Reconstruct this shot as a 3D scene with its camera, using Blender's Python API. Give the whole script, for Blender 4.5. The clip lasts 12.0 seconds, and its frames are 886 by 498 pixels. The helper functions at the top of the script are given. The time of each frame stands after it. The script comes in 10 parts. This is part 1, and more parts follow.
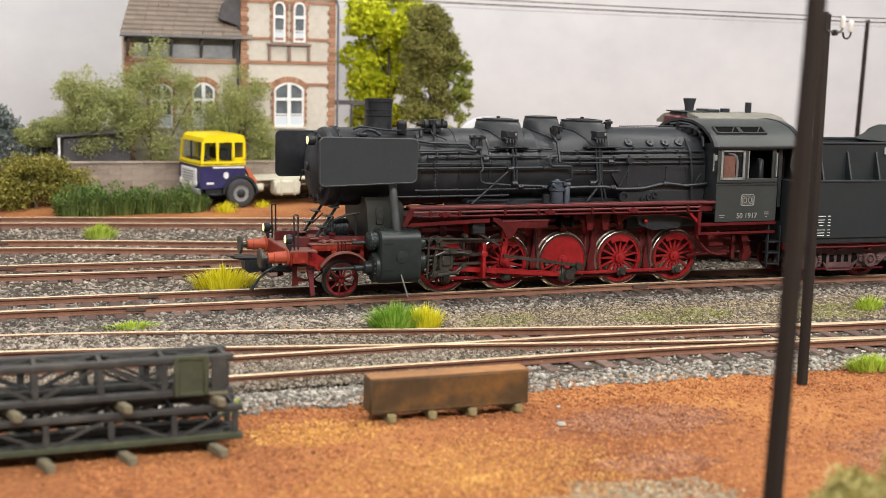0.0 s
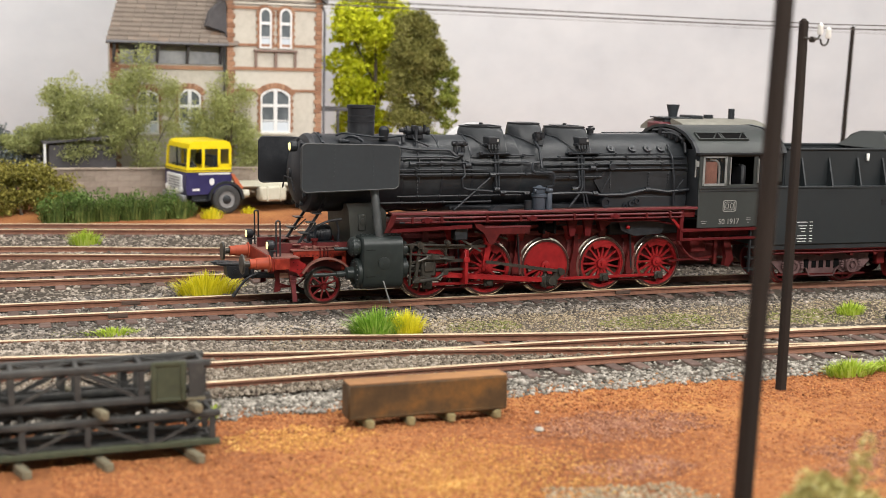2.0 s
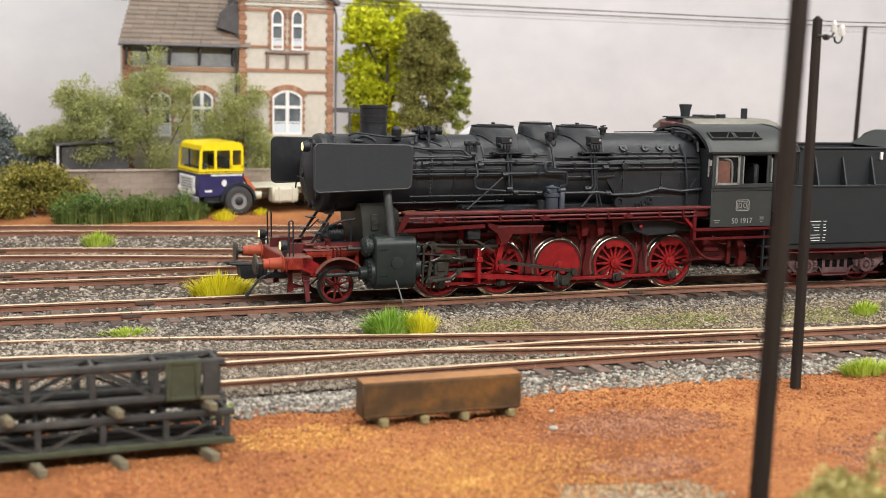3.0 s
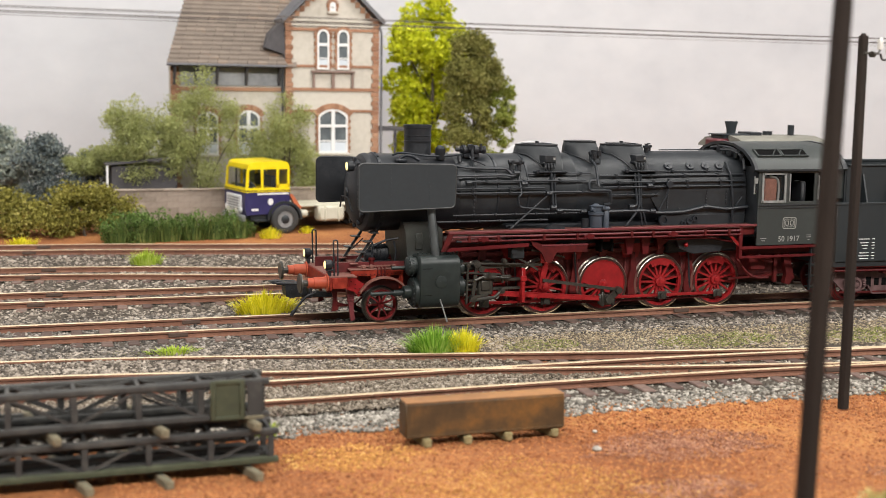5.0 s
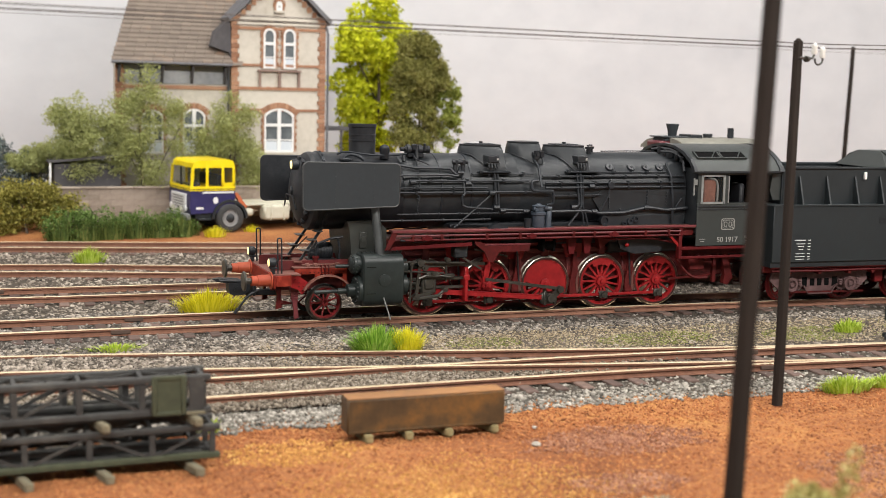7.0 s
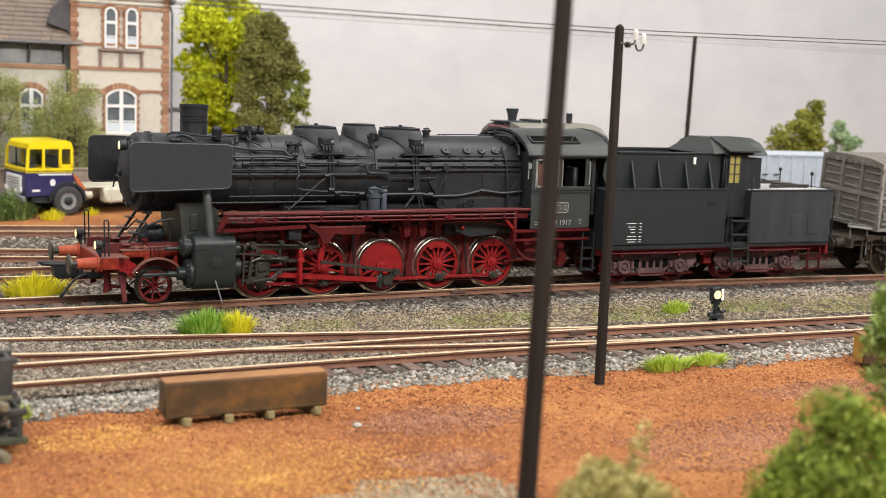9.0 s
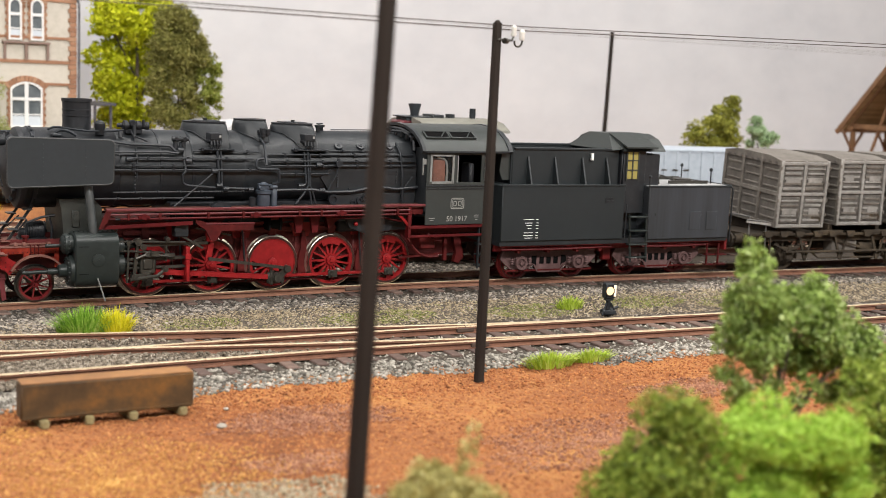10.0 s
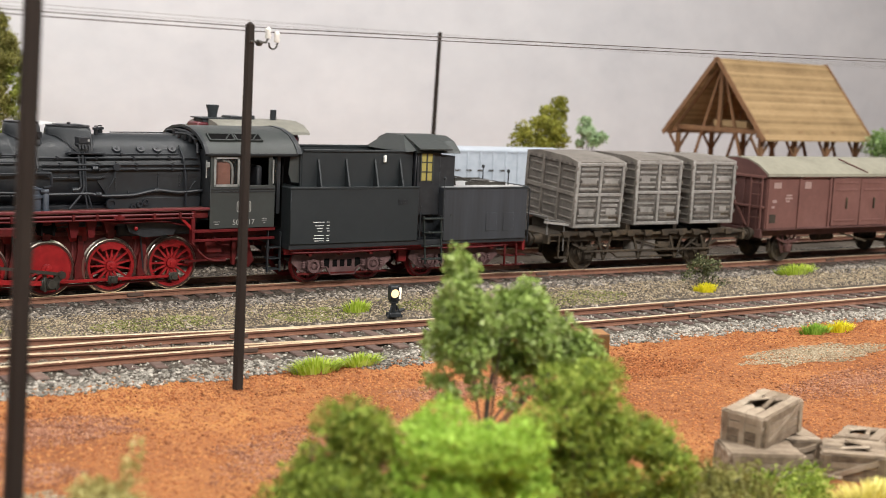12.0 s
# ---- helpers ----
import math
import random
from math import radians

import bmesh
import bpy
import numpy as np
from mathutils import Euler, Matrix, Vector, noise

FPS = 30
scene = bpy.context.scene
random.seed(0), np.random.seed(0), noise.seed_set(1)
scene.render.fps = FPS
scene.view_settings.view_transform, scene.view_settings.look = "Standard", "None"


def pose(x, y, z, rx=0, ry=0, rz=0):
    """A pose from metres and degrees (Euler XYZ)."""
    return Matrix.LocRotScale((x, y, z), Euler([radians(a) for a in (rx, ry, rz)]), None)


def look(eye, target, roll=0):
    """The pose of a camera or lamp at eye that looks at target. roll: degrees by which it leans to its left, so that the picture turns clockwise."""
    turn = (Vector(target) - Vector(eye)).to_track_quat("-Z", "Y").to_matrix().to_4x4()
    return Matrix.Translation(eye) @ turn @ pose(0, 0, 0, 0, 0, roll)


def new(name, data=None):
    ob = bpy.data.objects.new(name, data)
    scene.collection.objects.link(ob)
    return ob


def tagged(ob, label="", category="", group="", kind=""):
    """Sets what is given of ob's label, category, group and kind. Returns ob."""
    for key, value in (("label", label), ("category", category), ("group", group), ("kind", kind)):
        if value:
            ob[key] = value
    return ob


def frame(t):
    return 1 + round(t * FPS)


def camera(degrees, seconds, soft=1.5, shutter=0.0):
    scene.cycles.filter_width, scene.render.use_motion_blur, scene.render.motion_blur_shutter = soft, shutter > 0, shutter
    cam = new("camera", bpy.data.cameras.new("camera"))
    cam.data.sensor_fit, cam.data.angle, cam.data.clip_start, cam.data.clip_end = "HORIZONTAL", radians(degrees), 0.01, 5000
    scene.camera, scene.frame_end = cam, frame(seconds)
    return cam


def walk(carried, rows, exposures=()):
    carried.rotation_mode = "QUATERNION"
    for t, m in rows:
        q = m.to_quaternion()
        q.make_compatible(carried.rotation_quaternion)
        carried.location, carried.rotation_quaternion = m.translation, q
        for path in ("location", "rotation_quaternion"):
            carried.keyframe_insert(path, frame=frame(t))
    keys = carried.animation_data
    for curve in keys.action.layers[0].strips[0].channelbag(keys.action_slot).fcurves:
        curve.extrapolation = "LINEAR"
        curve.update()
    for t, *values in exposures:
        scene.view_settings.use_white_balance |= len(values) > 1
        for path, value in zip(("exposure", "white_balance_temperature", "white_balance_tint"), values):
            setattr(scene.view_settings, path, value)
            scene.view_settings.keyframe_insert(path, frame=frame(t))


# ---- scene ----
# A model railway in 1:87. All sizes below are in metres of the full-size original; U brings them to the model's size.
U = 1 / 87
cam = camera(39.3, 12.0, soft=0.6)
cam.data.dof.use_dof, cam.data.dof.focus_distance, cam.data.dof.aperture_fstop = True, 31 * U, 31.0
PATH = [
    (0, (1.445, -0.066, 5.623), (2.175, 1.772, 5.326), 1.4),
    (0.5, (1.499, -0.049, 5.583), (2.232, 1.788, 5.289), 1.3),
    (1, (1.645, -0.11, 5.592), (2.382, 1.726, 5.301), 1.4),
    (1.5, (1.657, -0.151, 5.602), (2.398, 1.684, 5.313), 1.4),
    (2, (1.648, -0.213, 5.636), (2.39, 1.622, 5.349), 1.4),
    (2.5, (1.595, -0.204, 5.607), (2.334, 1.632, 5.322), 1.3),
    (3, (1.601, -0.201, 5.563), (2.327, 1.641, 5.28), 1.2),
    (3.5, (1.54, -0.177, 5.587), (2.247, 1.673, 5.308), 1.0),
    (5.5, (1.677, -0.275, 5.645), (2.328, 1.599, 5.39), 0.8),
    (6, (1.625, -0.26, 5.639), (2.287, 1.611, 5.387), 1.0),
    (6.5, (1.616, -0.353, 5.65), (2.306, 1.508, 5.397), 1.2),
    (7, (1.665, -0.52, 5.61), (2.4, 1.323, 5.355), 1.4),
    (9, (2.4, -0.841, 5.552), (3.329, 0.91, 5.281), 2.2),
    (9.5, (2.951, -0.966, 5.581), (3.918, 0.763, 5.306), 2.4),
    (10, (3.723, -1.3, 5.656), (4.727, 0.407, 5.378), 2.5),
    (10.5, (4.307, -1.565, 5.71), (5.346, 0.122, 5.433), 2.6),
    (11, (4.827, -1.904, 5.802), (5.906, -0.242, 5.526), 2.6),
    (11.5, (5.358, -2.175, 5.85), (6.476, -0.54, 5.575), 2.7),
    (12, (5.914, -2.428, 5.856), (7.08, -0.826, 5.584), 2.7),
]
walk(cam, [(t, look(Vector(eye) * U, Vector(target) * U, roll)) for t, eye, target, roll in PATH])

# ---- light: the hall's soft ambient light and the light box over the layout ----
world = bpy.data.worlds.new("hall")
scene.world = world
world.use_nodes = True
wn = world.node_tree
wn.nodes["Background"].inputs["Strength"].default_value = 0.21
wn.nodes["Background"].inputs["Color"].default_value = (1.0, 0.985, 0.985, 1)


def light_box(name, x, y, z, sx, sy, watts, target):
    lamp = bpy.data.lights.new(name, "AREA")
    lamp.shape, lamp.size, lamp.size_y = "RECTANGLE", sx * U, sy * U
    lamp.energy, lamp.color = watts, (1.0, 0.962, 0.915)
    ob = new(name, lamp)
    ob.matrix_world = look(Vector((x, y, z)) * U, Vector(target) * U)
    return ob


light_box("light_box", 21, -9, 33, 130, 6, 8.5, (24, 28, 0))
light_box("light_box", 19, 30, 46, 130, 6, 6.9, (22, 40, 0))


# ---- shapes ----
class G:
    """A growing mesh: vertices and faces, with a material slot for each face."""

    def __init__(self):
        self.v, self.f, self.m, self.slot = [], [], [], 0

    def add(self, verts, faces):
        n = len(self.v)
        self.v += [tuple(p) for p in verts]
        self.f += [tuple(i + n for i in f) for f in faces]
        self.m += [self.slot] * len(faces)
        return self

    def box(self, x0, x1, y0, y1, z0, z1, b=0.0, m=None):
        x0, x1 = min(x0, x1), max(x0, x1)
        y0, y1 = min(y0, y1), max(y0, y1)
        z0, z1 = min(z0, z1), max(z0, z1)
        if b <= 0:
            vs = [Vector((x, y, z)) for z in (z0, z1) for y in (y0, y1) for x in (x0, x1)]
            fs = [(0, 2, 3, 1), (4, 5, 7, 6), (0, 1, 5, 4), (2, 6, 7, 3), (0, 4, 6, 2), (1, 3, 7, 5)]
        else:
            b = min(b, (x1 - x0) * 0.45, (y1 - y0) * 0.45, (z1 - z0) * 0.45)
            vs, key = [], {}
            for i, x in enumerate((x0, x1)):
                for j, y in enumerate((y0, y1)):
                    for k, z in enumerate((z0, z1)):
                        dx, dy, dz = (b, -b)[i], (b, -b)[j], (b, -b)[k]
                        for a, p in enumerate(((x, y + dy, z + dz), (x + dx, y, z + dz), (x + dx, y + dy, z))):
                            key[i, j, k, a] = len(vs)
                            vs.append(Vector(p))
            fs = []
            for i in (0, 1):
                fs.append([key[i, j, k, 0] for j, k in ((0, 0), (1, 0), (1, 1), (0, 1))][:: 1 if i else -1])
                fs.append([key[j, i, k, 1] for j, k in ((0, 0), (1, 0), (1, 1), (0, 1))][:: -1 if i else 1])
                fs.append([key[j, k, i, 2] for j, k in ((0, 0), (1, 0), (1, 1), (0, 1))][:: 1 if i else -1])
            for i in (0, 1):
                for j in (0, 1):
                    fs.append([key[i, j, 0, 0], key[i, j, 1, 0], key[i, j, 1, 1], key[i, j, 0, 1]][:: 1 if i == j else -1])
                    fs.append([key[i, 0, j, 0], key[i, 1, j, 0], key[i, 1, j, 2], key[i, 0, j, 2]][:: -1 if i == j else 1])
                    fs.append([key[0, i, j, 1], key[1, i, j, 1], key[1, i, j, 2], key[0, i, j, 2]][:: 1 if i == j else -1])
                    for k in (0, 1):
                        fs.append([key[i, j, k, 0], key[i, j, k, 1], key[i, j, k, 2]][:: 1 if (i + j + k) % 2 else -1])
        if m is not None:
            vs = [m @ p for p in vs]
        return self.add(vs, fs)

    def ring(self, rings, close=True, caps=True):
        """Joins rings of equally many points into a skin."""
        n = len(rings[0])
        vs = [p for r in rings for p in r]
        fs = []
        for a in range(len(rings) - 1):
            for i in range(n if close else n - 1):
                j = (i + 1) % n
                fs.append((a * n + i, a * n + j, (a + 1) * n + j, (a + 1) * n + i))
        if caps:
            fs.append(tuple(range(n))[::-1])
            fs.append(tuple(range((len(rings) - 1) * n, len(rings) * n)))
        return self.add(vs, fs)

    def cyl(self, p0, p1, r0, r1=None, seg=12, caps=True):
        p0, p1 = Vector(p0), Vector(p1)
        r1 = r0 if r1 is None else r1
        q = (p1 - p0).to_track_quat("Z", "Y")
        circle = [Vector((math.cos(2 * math.pi * i / seg), math.sin(2 * math.pi * i / seg), 0)) for i in range(seg)]
        return self.ring([[p0 + q @ (c * r0) for c in circle], [p1 + q @ (c * r1) for c in circle]], caps=caps)

    def lathe(self, profile, at=(0, 0, 0), axis="Z", seg=24, caps=True):
        """profile: (distance along the axis, radius) in order."""
        at, rings = Vector(at), []
        for h, r in profile:
            ring = []
            for i in range(seg):
                c, s = r * math.cos(2 * math.pi * i / seg), r * math.sin(2 * math.pi * i / seg)
                ring.append(at + Vector({"Z": (c, s, h), "X": (h, c, s), "Y": (s, h, c)}[axis]))
            rings.append(ring)
        return self.ring(rings, caps=caps)

    def tube(self, pts, r, seg=6, smooth=0):
        pts = [Vector(p) for p in pts]
        for _ in range(smooth):
            out = [pts[0]]
            for a, b in zip(pts, pts[1:]):
                out += [a.lerp(b, 0.25), a.lerp(b, 0.75)]
            pts = out + [pts[-1]]
        rings, up = [], None
        for i, p in enumerate(pts):
            d = (pts[min(i + 1, len(pts) - 1)] - pts[max(i - 1, 0)]).normalized()
            if up is None:
                up = Vector((0, 0, 1)) if abs(d.z) < 0.9 else Vector((1, 0, 0))
            side = d.cross(up).normalized()
            up = side.cross(d).normalized()
            rings.append([p + r * (math.cos(2 * math.pi * k / seg) * side + math.sin(2 * math.pi * k / seg) * up) for k in range(seg)])
        return self.ring(rings)

    def prism(self, pts, lo, hi, axis="Y"):
        """A flat outline given in the plane across the axis, drawn out from lo to hi."""
        put = {"Y": lambda a, b, c: (a, c, b), "X": lambda a, b, c: (c, a, b), "Z": lambda a, b, c: (a, b, c)}[axis]
        return self.ring([[Vector(put(a, b, lo)) for a, b in pts], [Vector(put(a, b, hi)) for a, b in pts]])

    def bar(self, p0, p1, w, h):
        """A square bar from p0 to p1, w across and h high."""
        p0, p1 = Vector(p0), Vector(p1)
        d = p1 - p0
        up = Vector((0, 0, 1)) if abs(d.normalized().z) < 0.95 else Vector((1, 0, 0))
        side = d.cross(up).normalized() * w / 2
        top = side.cross(d).normalized() * h / 2
        return self.ring([[p + side + top, p - side + top, p - side - top, p + side - top] for p in (p0, p1)])

    def ball(self, c, r, sz=1.0, seg=10, rings=6):
        prof = [(-r * sz * math.cos(math.pi * i / rings), max(r * math.sin(math.pi * i / rings), r * 0.02)) for i in range(rings + 1)]
        return self.lathe(prof, c, "Z", seg)

    def moved(self, m):
        self.v = [tuple(m @ Vector(p)) for p in self.v]
        return self

    def plus(self, other, m=None):
        return self.add([m @ Vector(p) for p in other.v] if m else other.v, other.f)

    def mesh(self, name, mats, angle=38, smooth=True):
        me = bpy.data.meshes.new(name)
        me.from_pydata(self.v, [], self.f)
        for mat in mats if isinstance(mats, (list, tuple)) else [mats]:
            me.materials.append(mat)
        if any(self.m):
            me.polygons.foreach_set("material_index", self.m)
        bm = bmesh.new()
        bm.from_mesh(me)
        bmesh.ops.recalc_face_normals(bm, faces=bm.faces)
        bm.to_mesh(me)
        bm.free()
        if smooth:
            me.shade_smooth()
            me.set_sharp_from_angle(angle=radians(angle))
        me.update()
        return me


def thing(name, at, label, category, rz=0.0, group="", kind="", rx=0.0, ry=0.0):
    """An empty at the base of a thing, in original metres, whose parts hang under it at model scale."""
    ob = new(name)
    ob.empty_display_size = 0.1
    ob.matrix_basis = pose(at[0] * U, at[1] * U, at[2] * U, rx, ry, rz) @ Matrix.Scale(U, 4)
    return tagged(ob, label, category, group, kind)


def part(name, g, mat, parent, label="", angle=38, m=None, smooth=True):
    ob = new(name, g.mesh(name, mat, angle, smooth) if isinstance(g, G) else g)
    ob.parent = parent
    if m is not None:
        ob.matrix_basis = m
    return tagged(ob, label) if label else ob


def solo(name, g, mat, at, label, category, rz=0.0, group="", kind="", angle=38, smooth=True, rx=0.0, ry=0.0):
    """A thing that is one mesh."""
    ob = new(name, g.mesh(name, mat, angle, smooth) if isinstance(g, G) else g)
    ob.matrix_basis = pose(at[0] * U, at[1] * U, at[2] * U, rx, ry, rz) @ Matrix.Scale(U, 4)
    return tagged(ob, label, category, group, kind)


def letters(name, text, size, at, mat, parent, rot=(90, 0, 0), align="CENTER"):
    """Writing as a flat mesh."""
    cu = bpy.data.curves.new(name, "FONT")
    cu.body, cu.size, cu.align_x, cu.align_y, cu.extrude = text, size, align, "CENTER", 0.004
    tmp = bpy.data.objects.new(name, cu)
    me = bpy.data.meshes.new_from_object(tmp)
    bpy.data.objects.remove(tmp)
    me.materials.clear()
    me.materials.append(mat)
    return part(name, me, mat, parent, m=pose(*at, *rot))


def bends(points, r=0.07):
    """A line of points with its corners rounded tightly."""
    pts = [Vector(q) for q in points]
    out = [pts[0]]
    for a, b, c in zip(pts, pts[1:], pts[2:]):
        u, v = a - b, c - b
        k = min(r, u.length * 0.45, v.length * 0.45)
        p0, p1 = b + u.normalized() * k, b + v.normalized() * k
        out += [p0, b.lerp((p0 + p1) / 2, 0.42), p1]
    return out + [pts[-1]]


def smooth_line(points):
    """A smooth function y(x) through the points."""
    xs, ys = [p[0] for p in points], [p[1] for p in points]
    slopes = [(ys[min(i + 1, len(xs) - 1)] - ys[max(i - 1, 0)]) / (xs[min(i + 1, len(xs) - 1)] - xs[max(i - 1, 0)]) for i in range(len(xs))]

    def at(x):
        if x <= xs[0]:
            return ys[0] + slopes[0] * (x - xs[0])
        if x >= xs[-1]:
            return ys[-1] + slopes[-1] * (x - xs[-1])
        i = max(k for k in range(len(xs) - 1) if xs[k] <= x)
        h = xs[i + 1] - xs[i]
        s = (x - xs[i]) / h
        return (ys[i] * (1 + 2 * s) * (1 - s) ** 2 + slopes[i] * h * s * (1 - s) ** 2
                + ys[i + 1] * s * s * (3 - 2 * s) + slopes[i + 1] * h * s * s * (s - 1))

    return at


# ---- materials ----
def material(name, colours, rough=0.6, metal=0.0, grain=6.0, blotch=0.7, bump=0.0, bump_scale=30.0, spread=0.5, spec=0.5, per=None, coat=0.0, streak=None):
    """colours: dark, middle and light tone of the surface. grain and blotch: how many patterns to a metre. per: 'object' or 'island' varies
    the tone piece by piece. streak: stretches the pattern, such as (1, 1, 0.15) for marks that run downwards."""
    mat = bpy.data.materials.new(name)
    mat.use_nodes = True
    nt = mat.node_tree
    link = nt.links.new
    bsdf = nt.nodes["Principled BSDF"]
    coord = nt.nodes.new("ShaderNodeTexCoord")
    source = coord.outputs["Object"]
    if streak:
        mapping = nt.nodes.new("ShaderNodeMapping")
        mapping.inputs["Scale"].default_value = streak
        link(source, mapping.inputs["Vector"])
        source = mapping.outputs["Vector"]
    noises = []
    for scale, detail in ((blotch, 5), (grain, 6)):
        n = nt.nodes.new("ShaderNodeTexNoise")
        n.inputs["Scale"].default_value, n.inputs["Detail"].default_value, n.inputs["Roughness"].default_value = scale, detail, 0.62
        link(source, n.inputs["Vector"])
        noises.append(n)
    mix = nt.nodes.new("ShaderNodeMath")
    mix.operation = "MULTIPLY_ADD"
    mix.inputs[1].default_value = 0.55
    half = nt.nodes.new("ShaderNodeMath")
    half.operation = "MULTIPLY"
    half.inputs[1].default_value = 0.45
    link(noises[1].outputs["Fac"], half.inputs[0])
    link(noises[0].outputs["Fac"], mix.inputs[0])
    link(half.outputs[0], mix.inputs[2])
    value = mix.outputs[0]
    if per:
        if per == "object":
            info = nt.nodes.new("ShaderNodeObjectInfo").outputs["Random"]
        else:
            info = nt.nodes.new("ShaderNodeNewGeometry").outputs["Random Per Island"]
        shift = nt.nodes.new("ShaderNodeMath")
        shift.operation = "MULTIPLY_ADD"
        shift.inputs[1].default_value = 0.34 if per == "object" else 0.6
        shift.inputs[2].default_value = -0.17 if per == "object" else -0.3
        link(info, shift.inputs[0])
        plus = nt.nodes.new("ShaderNodeMath")
        link(value, plus.inputs[0])
        link(shift.outputs[0], plus.inputs[1])
        value = plus.outputs[0]
    ramp = nt.nodes.new("ShaderNodeValToRGB")
    ramp.color_ramp.elements[0].position, ramp.color_ramp.elements[1].position = 0.5 - spread * 0.5, 0.5 + spread * 0.5
    ramp.color_ramp.elements[0].color = (*colours[0], 1)
    ramp.color_ramp.elements[1].color = (*colours[-1], 1)
    for i, c in enumerate(colours[1:-1]):
        e = ramp.color_ramp.elements.new(0.5 - spread * 0.5 + spread * (i + 1) / (len(colours) - 1))
        e.color = (*c, 1)
    link(value, ramp.inputs["Fac"])
    link(ramp.outputs["Color"], bsdf.inputs["Base Color"])
    rr = nt.nodes.new("ShaderNodeMapRange")
    rr.inputs["To Min"].default_value, rr.inputs["To Max"].default_value = max(rough - 0.12, 0.03), min(rough + 0.12, 1)
    link(noises[1].outputs["Fac"], rr.inputs["Value"])
    link(rr.outputs["Result"], bsdf.inputs["Roughness"])
    bsdf.inputs["Metallic"].default_value = metal
    bsdf.inputs["Specular IOR Level"].default_value = spec
    bsdf.inputs["Coat Weight"].default_value = coat
    if bump > 0:
        n = nt.nodes.new("ShaderNodeTexNoise")
        n.inputs["Scale"].default_value, n.inputs["Detail"].default_value = bump_scale, 4
        link(coord.outputs["Object"], n.inputs["Vector"])
        b = nt.nodes.new("ShaderNodeBump")
        b.inputs["Strength"].default_value, b.inputs["Distance"].default_value = 0.8, bump * U
        link(n.outputs["Fac"], b.inputs["Height"])
        link(b.outputs["Normal"], bsdf.inputs["Normal"])
    return mat


def glow(name, colour, strength):
    mat = bpy.data.materials.new(name)
    mat.use_nodes = True
    bsdf = mat.node_tree.nodes["Principled BSDF"]
    bsdf.inputs["Base Color"].default_value = (*colour, 1)
    bsdf.inputs["Emission Color"].default_value = (*colour, 1)
    bsdf.inputs["Emission Strength"].default_value = strength
    return mat


def glass(name, tint=(0.05, 0.055, 0.055), alpha=0.14):
    mat = bpy.data.materials.new(name)
    mat.use_nodes = True
    bsdf = mat.node_tree.nodes["Principled BSDF"]
    bsdf.inputs["Base Color"].default_value = (*tint, 1)
    bsdf.inputs["Roughness"].default_value = 0.06
    bsdf.inputs["Alpha"].default_value = alpha
    return mat


black = material("black_paint", [(0.0083, 0.0094, 0.0109), (0.0172, 0.0199, 0.0229), (0.0447, 0.0495, 0.0541)], 0.42, 0, 5, 0.8, 0.003, 40, spread=0.75, spec=0.34)
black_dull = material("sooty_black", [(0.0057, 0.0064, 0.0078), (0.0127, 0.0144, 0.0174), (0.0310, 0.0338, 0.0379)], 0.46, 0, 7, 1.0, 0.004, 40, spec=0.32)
grey_black = material("grey_black_paint", [(0.0115, 0.0144, 0.0163), (0.0169, 0.0209, 0.0231), (0.0259, 0.0311, 0.0334)], 0.5, 0, 5, 0.5, 0.002, 50, spread=0.8, spec=0.3)
green_black = material("cylinder_black", [(0.0083, 0.0113, 0.0113), (0.0163, 0.0217, 0.0211), (0.0348, 0.0425, 0.0398)], 0.38, 0, 6, 0.8, 0.003, 40, spec=0.35)
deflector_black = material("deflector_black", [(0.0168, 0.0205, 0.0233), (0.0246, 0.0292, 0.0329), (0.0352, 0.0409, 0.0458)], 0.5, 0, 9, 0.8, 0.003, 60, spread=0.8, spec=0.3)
# Lighter edge black: the rim's highlight is put into the colour.
deflector_rim = material("highlit_deflector_rim", [(0.0186, 0.0205, 0.0217), (0.0310, 0.0335, 0.0347), (0.0496, 0.0521, 0.0533)], 0.45)
red_deep = material("running_board_red", [(0.0307, 0.0028, 0.0038), (0.0785, 0.0049, 0.0063), (0.1433, 0.0143, 0.0165)], 0.5, 0, 6, 1.2, 0.003, 40, spread=0.65, spec=0.2)
black_pipe = material("pipe_black", [(0.0060, 0.0073, 0.0092), (0.0146, 0.0174, 0.0213), (0.0377, 0.0426, 0.0502)], 0.40, 0, 8, 1.5, spread=0.75, spec=0.34)
red = material("frame_red", [(0.0504, 0.0040, 0.0051), (0.2152, 0.0076, 0.0093), (0.3938, 0.0232, 0.0237)], 0.42, 0, 6, 1.2, 0.003, 40, spread=0.75, spec=0.3)
red_bright = material("buffer_beam_red", [(0.0481, 0.0086, 0.0056), (0.1729, 0.0156, 0.0080), (0.3650, 0.0517, 0.0257)], 0.55, 0, 6, 1.5, 0.003, 40, spread=0.6, spec=0.2)
# Brighter orange than the beam: light on the barrels is put into the colour.
buffer_orange = material("lit_buffer_red", [(0.1440, 0.0229, 0.0122), (0.3240, 0.0574, 0.0268), (0.4500, 0.1148, 0.0536)], 0.5, 0, 7, 1.5, 0.003, 40, spread=0.7, spec=0.25)
beam_brown = material("dusty_brown_red_plate", [(0.075, 0.026, 0.019), (0.15, 0.058, 0.043), (0.24, 0.12, 0.095)], 0.65, 0, 8, 1.5, 0.004, 40, spread=0.7)
# Duller wheel red: shade under the frames is put into the colour.
pony_red = material("pony_wheel_red", [(0.0378, 0.0045, 0.0051), (0.1313, 0.0098, 0.0113), (0.2520, 0.0312, 0.0309)], 0.5, 0, 6, 1.2, 0.003, 40, spec=0.25)
